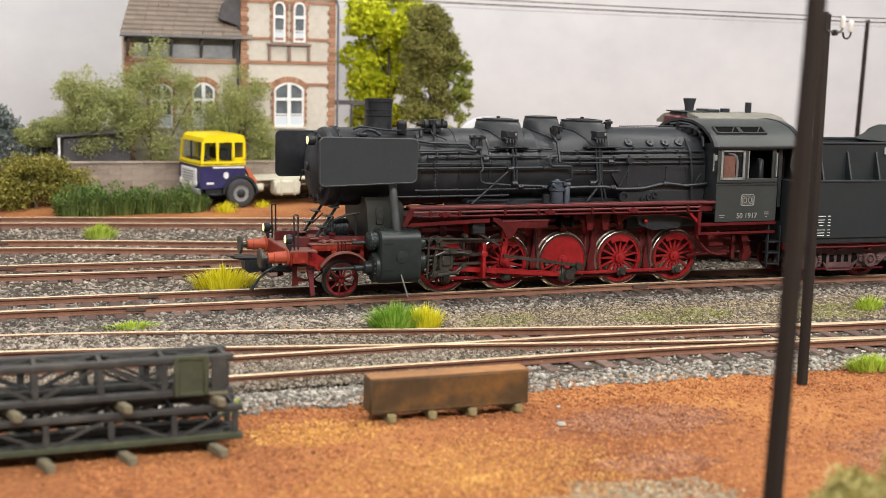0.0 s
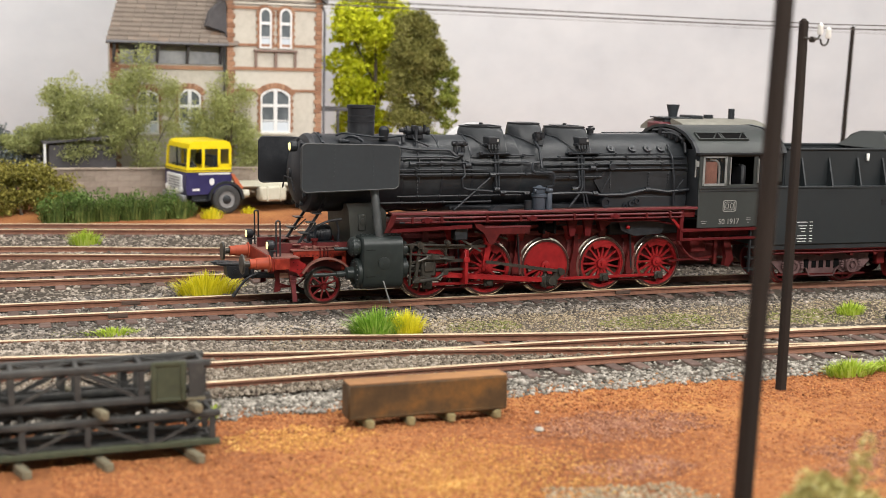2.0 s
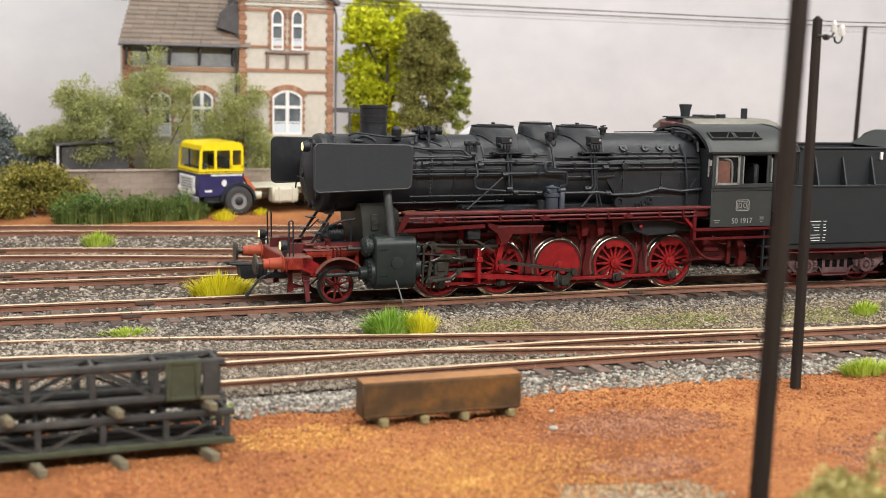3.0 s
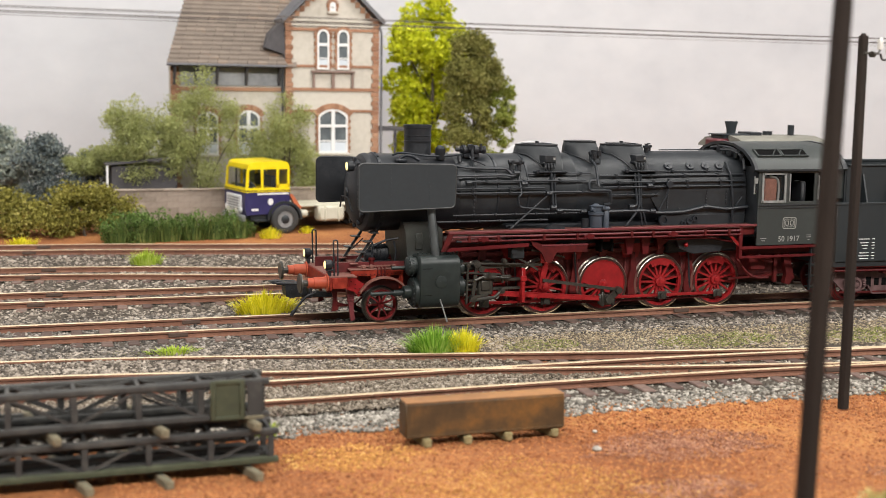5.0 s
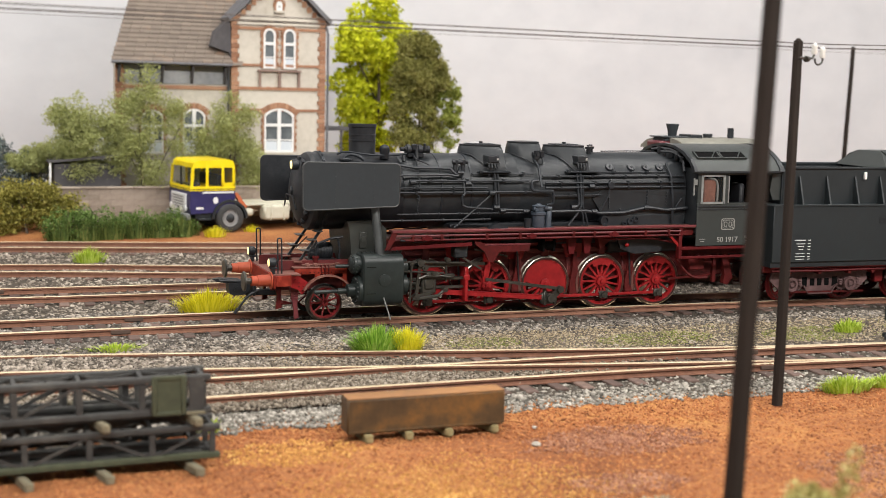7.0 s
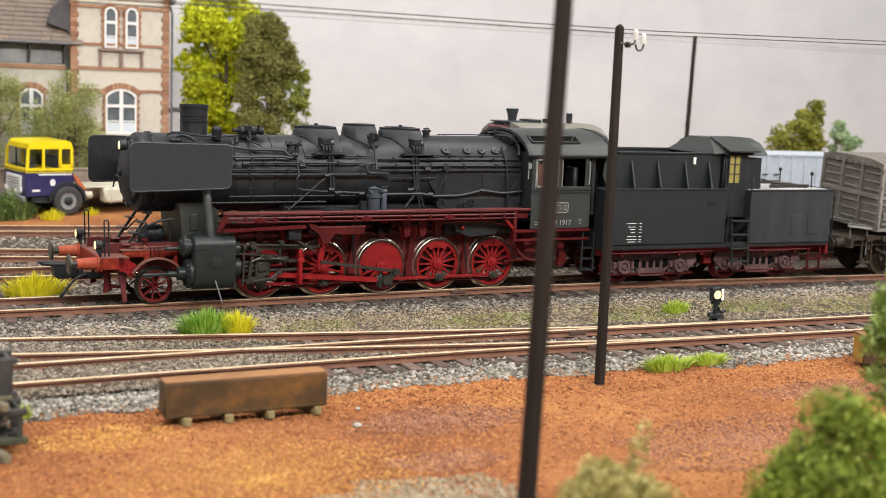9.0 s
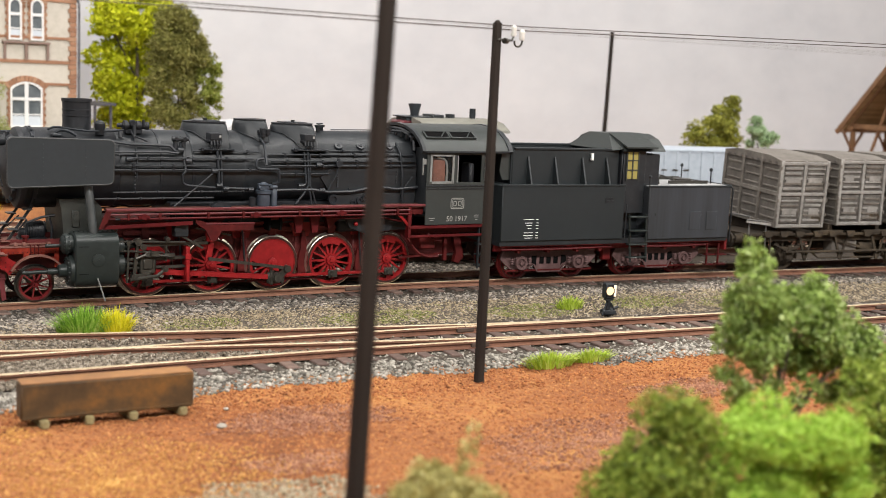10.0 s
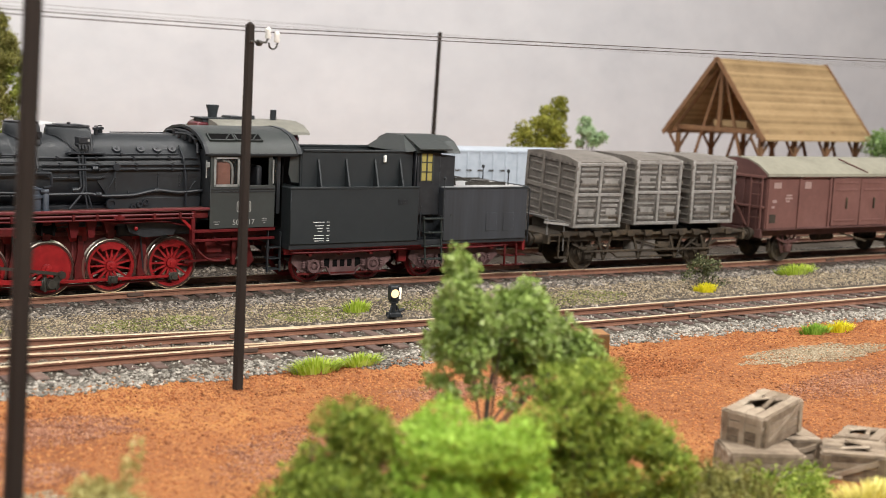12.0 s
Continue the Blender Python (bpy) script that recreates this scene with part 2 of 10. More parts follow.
pipe_grey = material("worn_inlet_pipe", [(0.024, 0.028, 0.029), (0.042, 0.047, 0.048), (0.075, 0.08, 0.08)], 0.45, 0, 7, 1.2, 0.002, 50)
saddle_grey = material("grey_green_saddle", [(0.0101, 0.0122, 0.0108), (0.0216, 0.0245, 0.0216), (0.0396, 0.0432, 0.0382)], 0.5, 0, 6, 1.0, 0.003, 50)
# Darker copy of the frame red: grime, with shade below the boards painted in.
red_dark = material("grimy_shaded_red", [(0.0191, 0.0029, 0.0029), (0.0670, 0.0050, 0.0049), (0.1339, 0.0157, 0.0148)], 0.6, 0, 6, 1.2, 0.003, 40, spec=0.2)
steel = material("bright_steel", [(0.3300, 0.2700, 0.2100), (0.5400, 0.4650, 0.3900), (0.8250, 0.7500, 0.6450)], 0.35, 0.6, 10, 2, spread=0.6)
dark_steel = material("oily_steel", [(0.0159, 0.0152, 0.0136), (0.0416, 0.0390, 0.0331), (0.1091, 0.1010, 0.0852)], 0.36, 0.35, 10, 2, spread=0.7)
grey_pipe = material("blue_grey_pipe", [(0.0191, 0.0257, 0.0355), (0.0325, 0.0428, 0.0583), (0.0497, 0.0600, 0.0785)], 0.5, 0, 8, 2)
weathered = material("weathered_grey_green", [(0.0134, 0.0168, 0.0161), (0.0228, 0.0276, 0.0265), (0.0403, 0.0460, 0.0433)], 0.5, 0, 7, 0.9, 0.002, 50, spread=0.8)
# Near-black that paints the darkness of vents, frame holes and the cab inside.
pitch_black = material("shade_black", [(0.003, 0.003, 0.003), (0.006, 0.006, 0.006)], 0.85, 0, 8, 1.0, spec=0.05)
bare_steel = material("polished_tyre", [(0.42, 0.37, 0.31), (0.58, 0.52, 0.44), (0.75, 0.69, 0.6)], 0.3, 1.0, 10, 2, spread=0.6)
tyre_dark = material("oily_tyre", [(0.0156, 0.0056, 0.0046), (0.0390, 0.0140, 0.0111), (0.1040, 0.0350, 0.0260)], 0.4, 0.2, 10, 1.5)
# Frame red darkened to paint the shade between and behind the wheels.
frame_shade = material("shaded_frame_red", [(0.0328, 0.0093, 0.0094), (0.0955, 0.0162, 0.0161), (0.2184, 0.0418, 0.0375)], 0.6, 0, 6, 1.2, spec=0.25)
salmon = material("salmon_back_head", [(0.1120, 0.0408, 0.0272), (0.2100, 0.0816, 0.0544), (0.2940, 0.1360, 0.0952)], 0.6, 0, 8, 2)
# Whitish grey paints the reflection along the cab panes' edges.
frame_grey = material("reflection_pale_grey", [(0.0979, 0.1040, 0.0979), (0.1836, 0.1897, 0.1836), (0.3182, 0.3182, 0.3060)], 0.5, 0, 8, 2)
# Dusty red lightened towards pink to paint the highlight along the running board.
dusty_lit_red = material("dusty_lit_red", [(0.0588, 0.0075, 0.0099), (0.1176, 0.0150, 0.0185), (0.1848, 0.0402, 0.0494)], 0.55, 0, 7, 1.2, 0.003, 40)
rust_red = material("rusty_red_brown", [(0.0408, 0.0115, 0.0082), (0.0884, 0.0255, 0.0179), (0.1360, 0.0510, 0.0351)], 0.65, 0, 8, 1.5, 0.004, 40)
faint = material("faint_lettering", [(0.2000, 0.2000, 0.1900), (0.3000, 0.3000, 0.2800)], 0.6)
pale = material("worn_lettering", [(0.2280, 0.2280, 0.2160), (0.3000, 0.3000, 0.2880)], 0.6)
white = material("white_lettering", [(0.72, 0.72, 0.7), (0.8, 0.8, 0.78)], 0.6)
pane = glass("window_glass")
lit = glow("lamp_lens", (1.0, 0.82, 0.34), 1.25)
cabin_light = glow("lit_cabin_lining", (1.0, 0.70, 0.2), 0.32)
cabin_dim = glow("dim_cabin_window", (0.26, 0.22, 0.06), 0.14)

# ---- setting: ground, ballast, tracks, backdrop ----
soil = material("red_brown_soil", [(0.0762, 0.0294, 0.0136), (0.2099, 0.0792, 0.0329), (0.3299, 0.1412, 0.0532), (0.4544, 0.2486, 0.0721)], 0.95, 0, 12, 0.22, 0.05, 14, spread=0.36, spec=0.15)
crumb = material("red_brown_crumbs", [(0.1103, 0.0388, 0.0171), (0.2992, 0.1125, 0.0456), (0.4200, 0.1727, 0.0665), (0.5000, 0.2550, 0.1000)], 0.95, 0, 4, 0.28, spread=0.8, spec=0.15, per="island")
gravel_bed = material("ballast_dust", [(0.0166, 0.0132, 0.0103), (0.0603, 0.0486, 0.0379), (0.1346, 0.1137, 0.0898)], 0.95, 0, 9, 0.5, 0.03, 20, spread=0.5, spec=0.2)
stone_light = material("light_ballast", [(0.0244, 0.0219, 0.0184), (0.1622, 0.1487, 0.1267), (0.3073, 0.2832, 0.2428), (0.5444, 0.5063, 0.4431)], 0.85, 0, 14, 0.5, spread=0.8, spec=0.3, per="island")
stone_dark = material("dark_ballast", [(0.0108, 0.0090, 0.0074), (0.0924, 0.0768, 0.0616), (0.2755, 0.2361, 0.1933), (0.4700, 0.4150, 0.3500)], 0.85, 0, 14, 0.4, spread=0.85, spec=0.3, per="island")
stone_tan = material("trodden_grit", [(0.1080, 0.0827, 0.0510), (0.2376, 0.1870, 0.1200), (0.3256, 0.2652, 0.1776), (0.4590, 0.3977, 0.2964)], 0.9, 0, 14, 0.4, spread=0.8, spec=0.2, per="island")
rail_rust = material("rusty_rail", [(0.0862, 0.0379, 0.0230), (0.1898, 0.0862, 0.0529), (0.2875, 0.1437, 0.0920)], 0.8, 0, 9, 0.6, 0.004, 30)
rail_dark = material("dark_fishplate", [(0.03, 0.018, 0.013), (0.07, 0.042, 0.03), (0.11, 0.07, 0.05)], 0.8)
rail_top = material("worn_rail_head", [(0.38, 0.28, 0.17), (0.60, 0.47, 0.31), (0.76, 0.64, 0.46)], 0.34, 0.25, 7, 0.4)
sleeper_wood = material("tarred_sleeper", [(0.0450, 0.0270, 0.0213), (0.0930, 0.0580, 0.0462), (0.1800, 0.1188, 0.0938)], 0.85, 0, 7, 1.2, 0.006, 14, per="object")

track_d = smooth_line([(-60, 31.0), (2.3, 29.05), (9, 28.85), (14.4, 28.78), (19.2, 28.74), (23.3, 28.5), (29, 28.0), (33.4, 27.5), (44.5, 26.65), (60, 25.8), (120, 22.5)])
track_c = smooth_line([(-60, 36.5), (2.5, 33.8), (8.4, 33.53), (20, 33.25), (30, 32.5), (44, 31.3), (120, 27.5)])
track_f = smooth_line([(-60, 23.4), (6, 22.7), (10, 22.65), (15.5, 22.5), (21, 22.05), (28, 21.45), (33, 21.17), (39, 20.83), (120, 16.5)])
track_e = smooth_line([(-60, 27.0), (-12, 26.7), (2.2, 25.8), (7.9, 24.75), (10.9, 24.1), (14, 23.43), (16.6, 22.9), (20, 22.27), (24, 21.84)])
track_b = smooth_line([(-60, 45.0), (2.65, 38.5), (9.06, 36.9), (16, 35.0), (22, 33.55), (26, 32.95)])
track_a = smooth_line([(-60, 50.0), (2.85, 44.1), (8.3, 43.0), (20, 40.6), (40, 37.3), (120, 33.0)])


def step(a, b, x):
    s = min(max((x - a) / (b - a), 0), 1)
    return s * s * (3 - 2 * s)


def ground_z(x, y):
    z = -0.52 + 0.045 * (noise.noise((x * 0.35, y * 0.35, 3)) + 0.5 * noise.noise((x * 1.3, y * 1.3, 7)))
    if 9 < y < 22 and 1 < x < 47:
        z += 0.016 * noise.noise((x * 3.3, y * 3.3, 5)) + 0.012 * noise.noise((x * 7.1, y * 7.1, 2))
    edge = track_f(x) - 2.5
    z += 0.15 * step(edge - 0.3, edge + 0.9, y)
    z += 0.16 * step(track_f(x) + 1.2, track_d(x) - 2.0, y)
    if y > track_a(x) + 2:
        z += 0.22 * step(track_a(x) + 2, track_a(x) + 4, y)
    return z


def sheet(name, xs, ys, height, mat, label, category):
    n = len(ys)
    g = G()
    g.add([(x, y, height(x, y)) for x in xs for y in ys],
          [(a * n + b, (a + 1) * n + b, (a + 1) * n + b + 1, a * n + b + 1) for a in range(len(xs) - 1) for b in range(n - 1)])
    return solo(name, g, mat, (0, 0, 0), label, category, kind="structure", angle=180)


sheet("ground", [-130, -90, -60, -30, -15] + [-8 + 0.6 * i for i in range(16)] + [2 + 0.22 * i for i in range(200)] + [46.5 + 0.8 * i for i in range(20)] + [65, 80, 110, 150, 200],
      [-80, -40, -15, -5] + [2 + 0.6 * i for i in range(12)] + [9.2 + 0.2 * i for i in range(62)] + [21.8 + 0.7 * i for i in range(60)] + [66], ground_z, soil,
      "red-brown granular model soil with ochre stains", "ground")


def bed(x, s):
    """Across the ballast: s from 0, the near edge, to 1 behind the farthest track."""
    y0 = track_f(x) - 2.25 + 0.22 * noise.noise((x * 0.9, 0, 1)) + 0.12 * noise.noise((x * 3.1, 4, 1))
    return y0 + s * (track_a(x) + 2.1 + 0.3 * noise.noise((x * 0.8, 9, 1)) - y0)


g = G()
bx, bs = [-60, -30, -15] + [-8 + 0.5 * i for i in range(130)] + [60, 70, 90, 120], [i / 50 for i in range(51)]
g.add([(x, bed(x, s), ground_z(x, bed(x, s)) + (0.012 if 0 < s < 1 else -0.05)) for x in bx for s in bs],
      [(a * 51 + b, (a + 1) * 51 + b, (a + 1) * 51 + b + 1, a * 51 + b + 1) for a in range(len(bx) - 1) for b in range(50)])
solo("ballast_bed", g, gravel_bed, (0, 0, 0), "grey-brown gravel bed under the railway tracks", "ballast", kind="structure", angle=180)


def stones(name, count, place, size, mat, label, category, flat=0.7):
    """Many small stones in one mesh: stretched, turned eight-sided lumps. place(rng) gives x, y, z or None."""
    rng = random.Random(name)
    pts = []
    while len(pts) < count:
        p = place(rng)
        if p:
            pts.append(p)
    pts = np.array(pts)
    rs = np.random.RandomState(len(pts))
    base = np.array([(1, 0, 0), (-1, 0, 0), (0, 1, 0), (0, -1, 0), (0, 0, 1), (0, 0, -1)], float)
    s = size[0] + (size[1] - size[0]) * rs.rand(count) ** 2
    v = base[None] * (0.65 + 0.7 * rs.rand(count, 6, 1)) + 0.25 * (rs.rand(count, 6, 3) - 0.5)
    q = rs.randn(count, 4)
    q /= np.linalg.norm(q, axis=1, keepdims=True)
    w, x, y, z = q.T
    rot = np.array([[1 - 2 * (y * y + z * z), 2 * (x * y - z * w), 2 * (x * z + y * w)],
                    [2 * (x * y + z * w), 1 - 2 * (x * x + z * z), 2 * (y * z - x * w)],
                    [2 * (x * z - y * w), 2 * (y * z + x * w), 1 - 2 * (x * x + y * y)]]).transpose(2, 0, 1)
    v = np.einsum("nij,nkj->nki", rot, v) * s[:, None, None]
    v[:, :, 2] *= flat
    v += pts[:, None, :]
    tri = np.array([(0, 2, 4), (2, 1, 4), (1, 3, 4), (3, 0, 4), (2, 0, 5), (1, 2, 5), (3, 1, 5), (0, 3, 5)])
    faces = (tri[None] + 6 * np.arange(count)[:, None, None]).reshape(-1)
    me = bpy.data.meshes.new(name)
    me.vertices.add(count * 6)
    me.vertices.foreach_set("co", v.reshape(-1).astype(np.float32))
    me.loops.add(len(faces))
    me.loops.foreach_set("vertex_index", faces.astype(np.int32))
    me.polygons.add(count * 8)
    me.polygons.foreach_set("loop_start", np.arange(0, count * 24, 3, dtype=np.int32))
    me.materials.append(mat)
    me.update(calc_edges=True)
    return solo(name, me, mat, (0, 0, 0), label, category, kind="stuff")


def within(x0, x1, lo, hi, lift=0.01, thin=None):
    def place(rng):
        x = x0 + (x1 - x0) * rng.random() ** 1.25
        a, b = lo(x), hi(x)
        y = a + (b - a) * rng.random()
        if thin and not thin(x, y, rng):
            return None
        return x, y, ground_z(x, y) + lift
    return place


def worn(x, y, rng):
    """The trodden strip between the tracks keeps fewer of the dark stones."""
    mid = (track_f(x) + 1.9 + track_d(x) - 2.6) / 2
    return rng.random() > 0.95 * step(9, 13, x) * step(1.9, 0.9, abs(y - mid))


def bared(line, near):
    """Past the turnout most stones have gone from the sleepers."""
    return lambda x, y, rng: rng.random() > 0.8 * step(near, near + 3, x) * step(1.7, 1.3, abs(y - line(x)))


stones("near_ballast", 52000, within(-1, 56, lambda x: track_f(x) - 2.25 - 0.25 * noise.noise((x * 1.1, 1, 1)) - 0.12 * noise.noise((x * 4, 1, 1)), lambda x: track_f(x) + 1.6, thin=bared(track_f, 10)), (0.024, 0.07), stone_light,
       "light grey crushed-stone ballast along the front track", "ballast")
stone_grimy = material("grimy_ballast", [(0.0096, 0.0084, 0.0072), (0.0585, 0.0513, 0.0441), (0.1800, 0.1608, 0.1404), (0.3700, 0.3350, 0.2950)], 0.85, 0, 14, 0.4, spread=0.85, spec=0.3, per="island")
stones("middle_ballast", 30000, within(-1, 56, lambda x: track_f(x) + 0.8, lambda x: track_d(x) - 1.7, thin=worn), (0.025, 0.074), stone_dark,
       "dark grey crushed-stone ballast between the tracks", "ballast")
def on_sleepers(line, x0, x1, bare):
    """Grit that lies on the sleepers, thinner past x = bare."""
    def place(rng):
        x = x0 + (x1 - x0) * rng.random()
        y = line(x) + rng.uniform(-1.35, 1.35)
        if x > bare and (y < line(x) - 0.75 or rng.random() < 0.5 + 0.5 * step(bare, bare + 7, x)):
            return None
        return x, y, -0.305 + 0.03 * rng.random()
    return place


stone_mixed = material("brown_grey_grit", [(0.030, 0.024, 0.018), (0.115, 0.092, 0.068), (0.225, 0.188, 0.145), (0.46, 0.41, 0.34)], 0.9, 0, 14, 0.4, spread=0.85, spec=0.25, per="island")
stones("sleeper_grit", 26000, on_sleepers(track_f, -1, 40, 10.9), (0.018, 0.055), stone_mixed, "brown-grey grit strewn over the sleepers", "ballast")
stones("sleeper_grit", 9000, on_sleepers(track_e, -1, 12, 20), (0.018, 0.055), stone_mixed, "brown-grey grit strewn over the sleepers", "ballast")
stones("grimy_ballast", 33000, within(-1, 56, lambda x: track_d(x) - 2.5 + 0.5 * noise.noise((x * 0.6, 5, 1)), lambda x: track_d(x) + 2.3, thin=bared(track_d, 16)), (0.025, 0.074), stone_grimy,
       "oily dark ballast under the steam locomotive", "ballast")
stones("back_ballast", 27000, within(-1, 24, lambda x: track_d(x) + 1.4, lambda x: track_a(x) + 1.9), (0.034, 0.09), stone_dark,
       "dark grey crushed-stone ballast under the back tracks", "ballast")
stones("trodden_grit", 36000, within(8, 54, lambda x: track_f(x) + 1.9, lambda x: track_d(x) - 2.2), (0.016, 0.042), stone_tan,
       "pale tan grit on the trodden strip between the tracks", "grit")
stones("soil_crumbs", 78000, within(3, 42, lambda x: 11.0, lambda x: track_f(x) - 2.0, 0.002), (0.014, 0.041), crumb, "loose red-brown soil crumbs", "soil")
stones("soil_clods", 4000, within(2, 46, lambda x: 9.5, lambda x: track_f(x) - 2.2, 0.003), (0.016, 0.05), crumb, "larger red-brown soil clods", "soil", flat=0.55)
def patch(cx, cy, rx, ry):
    def place(rng):
        a, d = 6.283 * rng.random(), rng.random() ** 0.75
        d *= 1 + 0.35 * noise.noise((3 * math.cos(a) + cx, 3 * math.sin(a), 2))
        x, y = cx + rx * d * math.cos(a), cy + ry * d * math.sin(a)
        return x, y, ground_z(x, y) + 0.008
    return place


ochre = material("ochre_crumbs", [(0.2730, 0.1260, 0.0368), (0.4200, 0.2048, 0.0578), (0.5460, 0.2940, 0.0840), (0.6720, 0.4410, 0.1575)], 0.95, 0, 5, 0.6, spread=0.8, spec=0.15, per="island")
dark_soil = material("dark_red_crumbs", [(0.08, 0.03, 0.014), (0.2, 0.068, 0.026), (0.32, 0.112, 0.04), (0.44, 0.18, 0.07)], 0.95, 0, 5, 0.6, spread=0.8, spec=0.15, per="island")
stones("ochre_crumbs", 6500, patch(8.6, 16.3, 2.8, 2.0), (0.011, 0.03), ochre, "loose ochre-yellow soil crumbs", "soil")
stones("ochre_crumbs", 1200, patch(6.9, 19.2, 1.3, 0.7), (0.016, 0.045), ochre, "loose ochre-yellow soil crumbs", "soil")
stones("damp_crumbs", 13000, within(5, 46, lambda x: track_f(x) - 3.5 - 0.5 * noise.noise((x * 0.5, 3, 1)), lambda x: track_f(x) - 2.1, 0.003), (0.013, 0.036), dark_soil, "dark red soil crumbs along the ballast", "soil")
dull_soil = material("dull_brown_crumbs", [(0.10, 0.043, 0.026), (0.225, 0.10, 0.06), (0.32, 0.155, 0.095), (0.43, 0.24, 0.15)], 0.95, 0, 5, 0.6, spread=0.8, spec=0.15, per="island")
for px, py, rx, ry, n in ((12.6, 18.3, 1.8, 0.9, 3600), (17.2, 15.2, 3.0, 1.5, 6500), (6.2, 14.3, 1.6, 0.9, 2600), (21.5, 17.6, 2.2, 0.7, 3200), (11.6, 16.1, 1.0, 0.5, 1200), (30.0, 14.2, 3.0, 0.9, 3600)):
    stones("dull_crumbs", n, patch(px, py, rx, ry), (0.013, 0.042), dull_soil, "dull brown patch of soil crumbs", "soil")
# Dark crumbs strewn as the far rusty box's shadow on the soil.
stones("damp_crumbs", 3500, patch(25.5, 17.3, 2.4, 0.8), (0.012, 0.032), dark_soil, "dark soil crumbs painting the rusty box's shadow", "soil")
stones("gravel_patch", 4200, patch(10.4, 14.6, 1.75, 1.0), (0.015, 0.042), stone_tan, "patch of pale grey grit lying on the soil", "gravel")
stones("gravel_patch", 6000, patch(31.4, 16.6, 2.5, 0.8), (0.014, 0.042), stone_tan, "patch of pale grey grit lying on the soil", "gravel")

sleeper_mesh = G().box(-0.13, 0.13, -1.25, 1.25, -0.16, 0, 0.02).mesh("sleeper", sleeper_wood)


def rail(g, line, off, z, x0, x1, dx=0.75):
    """A rail beside a track's centre line, with foot, web and worn head."""
    prof = [(-0.065, -0.17), (0.065, -0.17), (0.065, -0.15), (0.02, -0.13), (0.02, -0.06), (0.056, -0.05), (0.056, -0.008), (0.046, 0.0), (-0.046, 0.0), (-0.056, -0.008), (-0.056, -0.05), (-0.02, -0.06), (-0.02, -0.13), (-0.065, -0.15)]
    n = max(2, int((x1 - x0) / dx))
    rings = []
    for i in range(n + 1):
        x = x0 + (x1 - x0) * i / n
        d = Vector((1, (line(x + 0.05) - line(x - 0.05)) / 0.1, 0)).normalized()
        side = Vector((-d.y, d.x, 0))
        c = Vector((x, line(x), z)) + side * off
        rings.append([c + side * a + Vector((0, 0, b)) for a, b in prof])
    k = len(prof)
    start = len(g.f)
    g.ring(rings)
    for f in range(start, len(g.f)):
        if (f - start) < n * k and (f - start) % k in (6, 7, 8):
            g.m[f] = 1
    return g


def track(label, line, z, x0, x1, s0, s1, width=lambda x: 1.0, skip=lambda x: False):
    t = thing("railway_track", (0, 0, 0), label, "track", group="tracks of the yard", kind="structure")
    for off in (-0.7525, 0.7525):
        part("rail", rail(G(), line, off, z, x0, x1), [rail_rust, rail_top], t, angle=50)
    for k, x in enumerate(np.arange(s0 + 8.2, s1, 13.0)):
        for off in (-0.7525, 0.7525):
            xx = float(x) + (0.5 if off > 0 else 0.0)
            part("fishplate", G().box(-0.22, 0.22, -0.075, 0.075, -0.13, -0.035, 0.01).box(-0.008, 0.008, -0.062, 0.062, -0.12, 0.004), rail_dark, t, m=pose(xx, line(xx) + off, z, 0, 0, math.degrees(math.atan((line(xx + 0.1) - line(xx - 0.1)) / 0.2))))
    rng = random.Random(label)
    n = int((s1 - s0) / 0.63)
    for i in range(n):
        x = s0 + (i + 0.5) * 0.63
        if skip(x):
            continue
        yaw = math.degrees(math.atan((line(x + 0.1) - line(x - 0.1)) / 0.2)) + rng.uniform(-1.2, 1.2)
        w = width(x)
        part("sleeper", sleeper_mesh, sleeper_wood, t, m=pose(x + rng.uniform(-0.03, 0.03), line(x) + (w - 1) * 1.0 + rng.uniform(-0.05, 0.05), z - 0.16, 0, 0, yaw) @ Matrix.Diagonal((1, w, 1, 1)))
    return t


wide = lambda x: 1.0 + 0.36 * max(0, min(1, (track_e(x) - track_f(x)) / 1.0)) if 11.5 < x < 24 else 1.0
track("front railway track with rusty rails and dark sleepers in light ballast", track_f, -0.15, -20, 75, -3, 62, wide)
track("branching railway track of a turnout with rusty rails", track_e, -0.153, -20, 23.4, -3, 12, skip=lambda x: x > 11.4)
track("railway track with rusty rails under the steam locomotive", track_d, 0, -20, 75, -3, 64)
track("railway track with rusty rails behind the steam locomotive", track_c, 0, -20, 75, -6, 50)
track("railway track with rusty rails curving to a junction", track_b, 0, -20, 25.5, -6, 20)
track("railway track with rusty rails in front of the road", track_a, 0, -20, 75, -6, 45)

cloud = material("painted_cloud_backdrop", [(0.4252, 0.4360, 0.4621), (0.4932, 0.5007, 0.5232), (0.5442, 0.5499, 0.5685), (0.5867, 0.5887, 0.6033)], 0.95, 0, 0.34, 0.09, spread=0.5, spec=0.1, streak=(1, 1, 1.5))
g = G()
rows = [(60, -1.2), (60, 2), (60, 10), (60, 22), (59, 28), (57, 32)]
pts = [(-110, -70)] + [(-100, -30), (-96, 20), (-86, 44), (-66, 57)] + [(x, 60) for x in range(-50, 141, 10)] + [(156, 57), (172, 46), (180, 20), (184, -40)]
g.add([(x, y - (60 - r[0]), r[1]) for x, y in pts for r in rows],
      [(a * 6 + b, (a + 1) * 6 + b, (a + 1) * 6 + b + 1, a * 6 + b + 1) for a in range(len(pts) - 1) for b in range(5)])
solo("backdrop", g, cloud, (0, 0, 0), "pale grey painted backdrop board with soft clouds", "backdrop", kind="structure", angle=60)

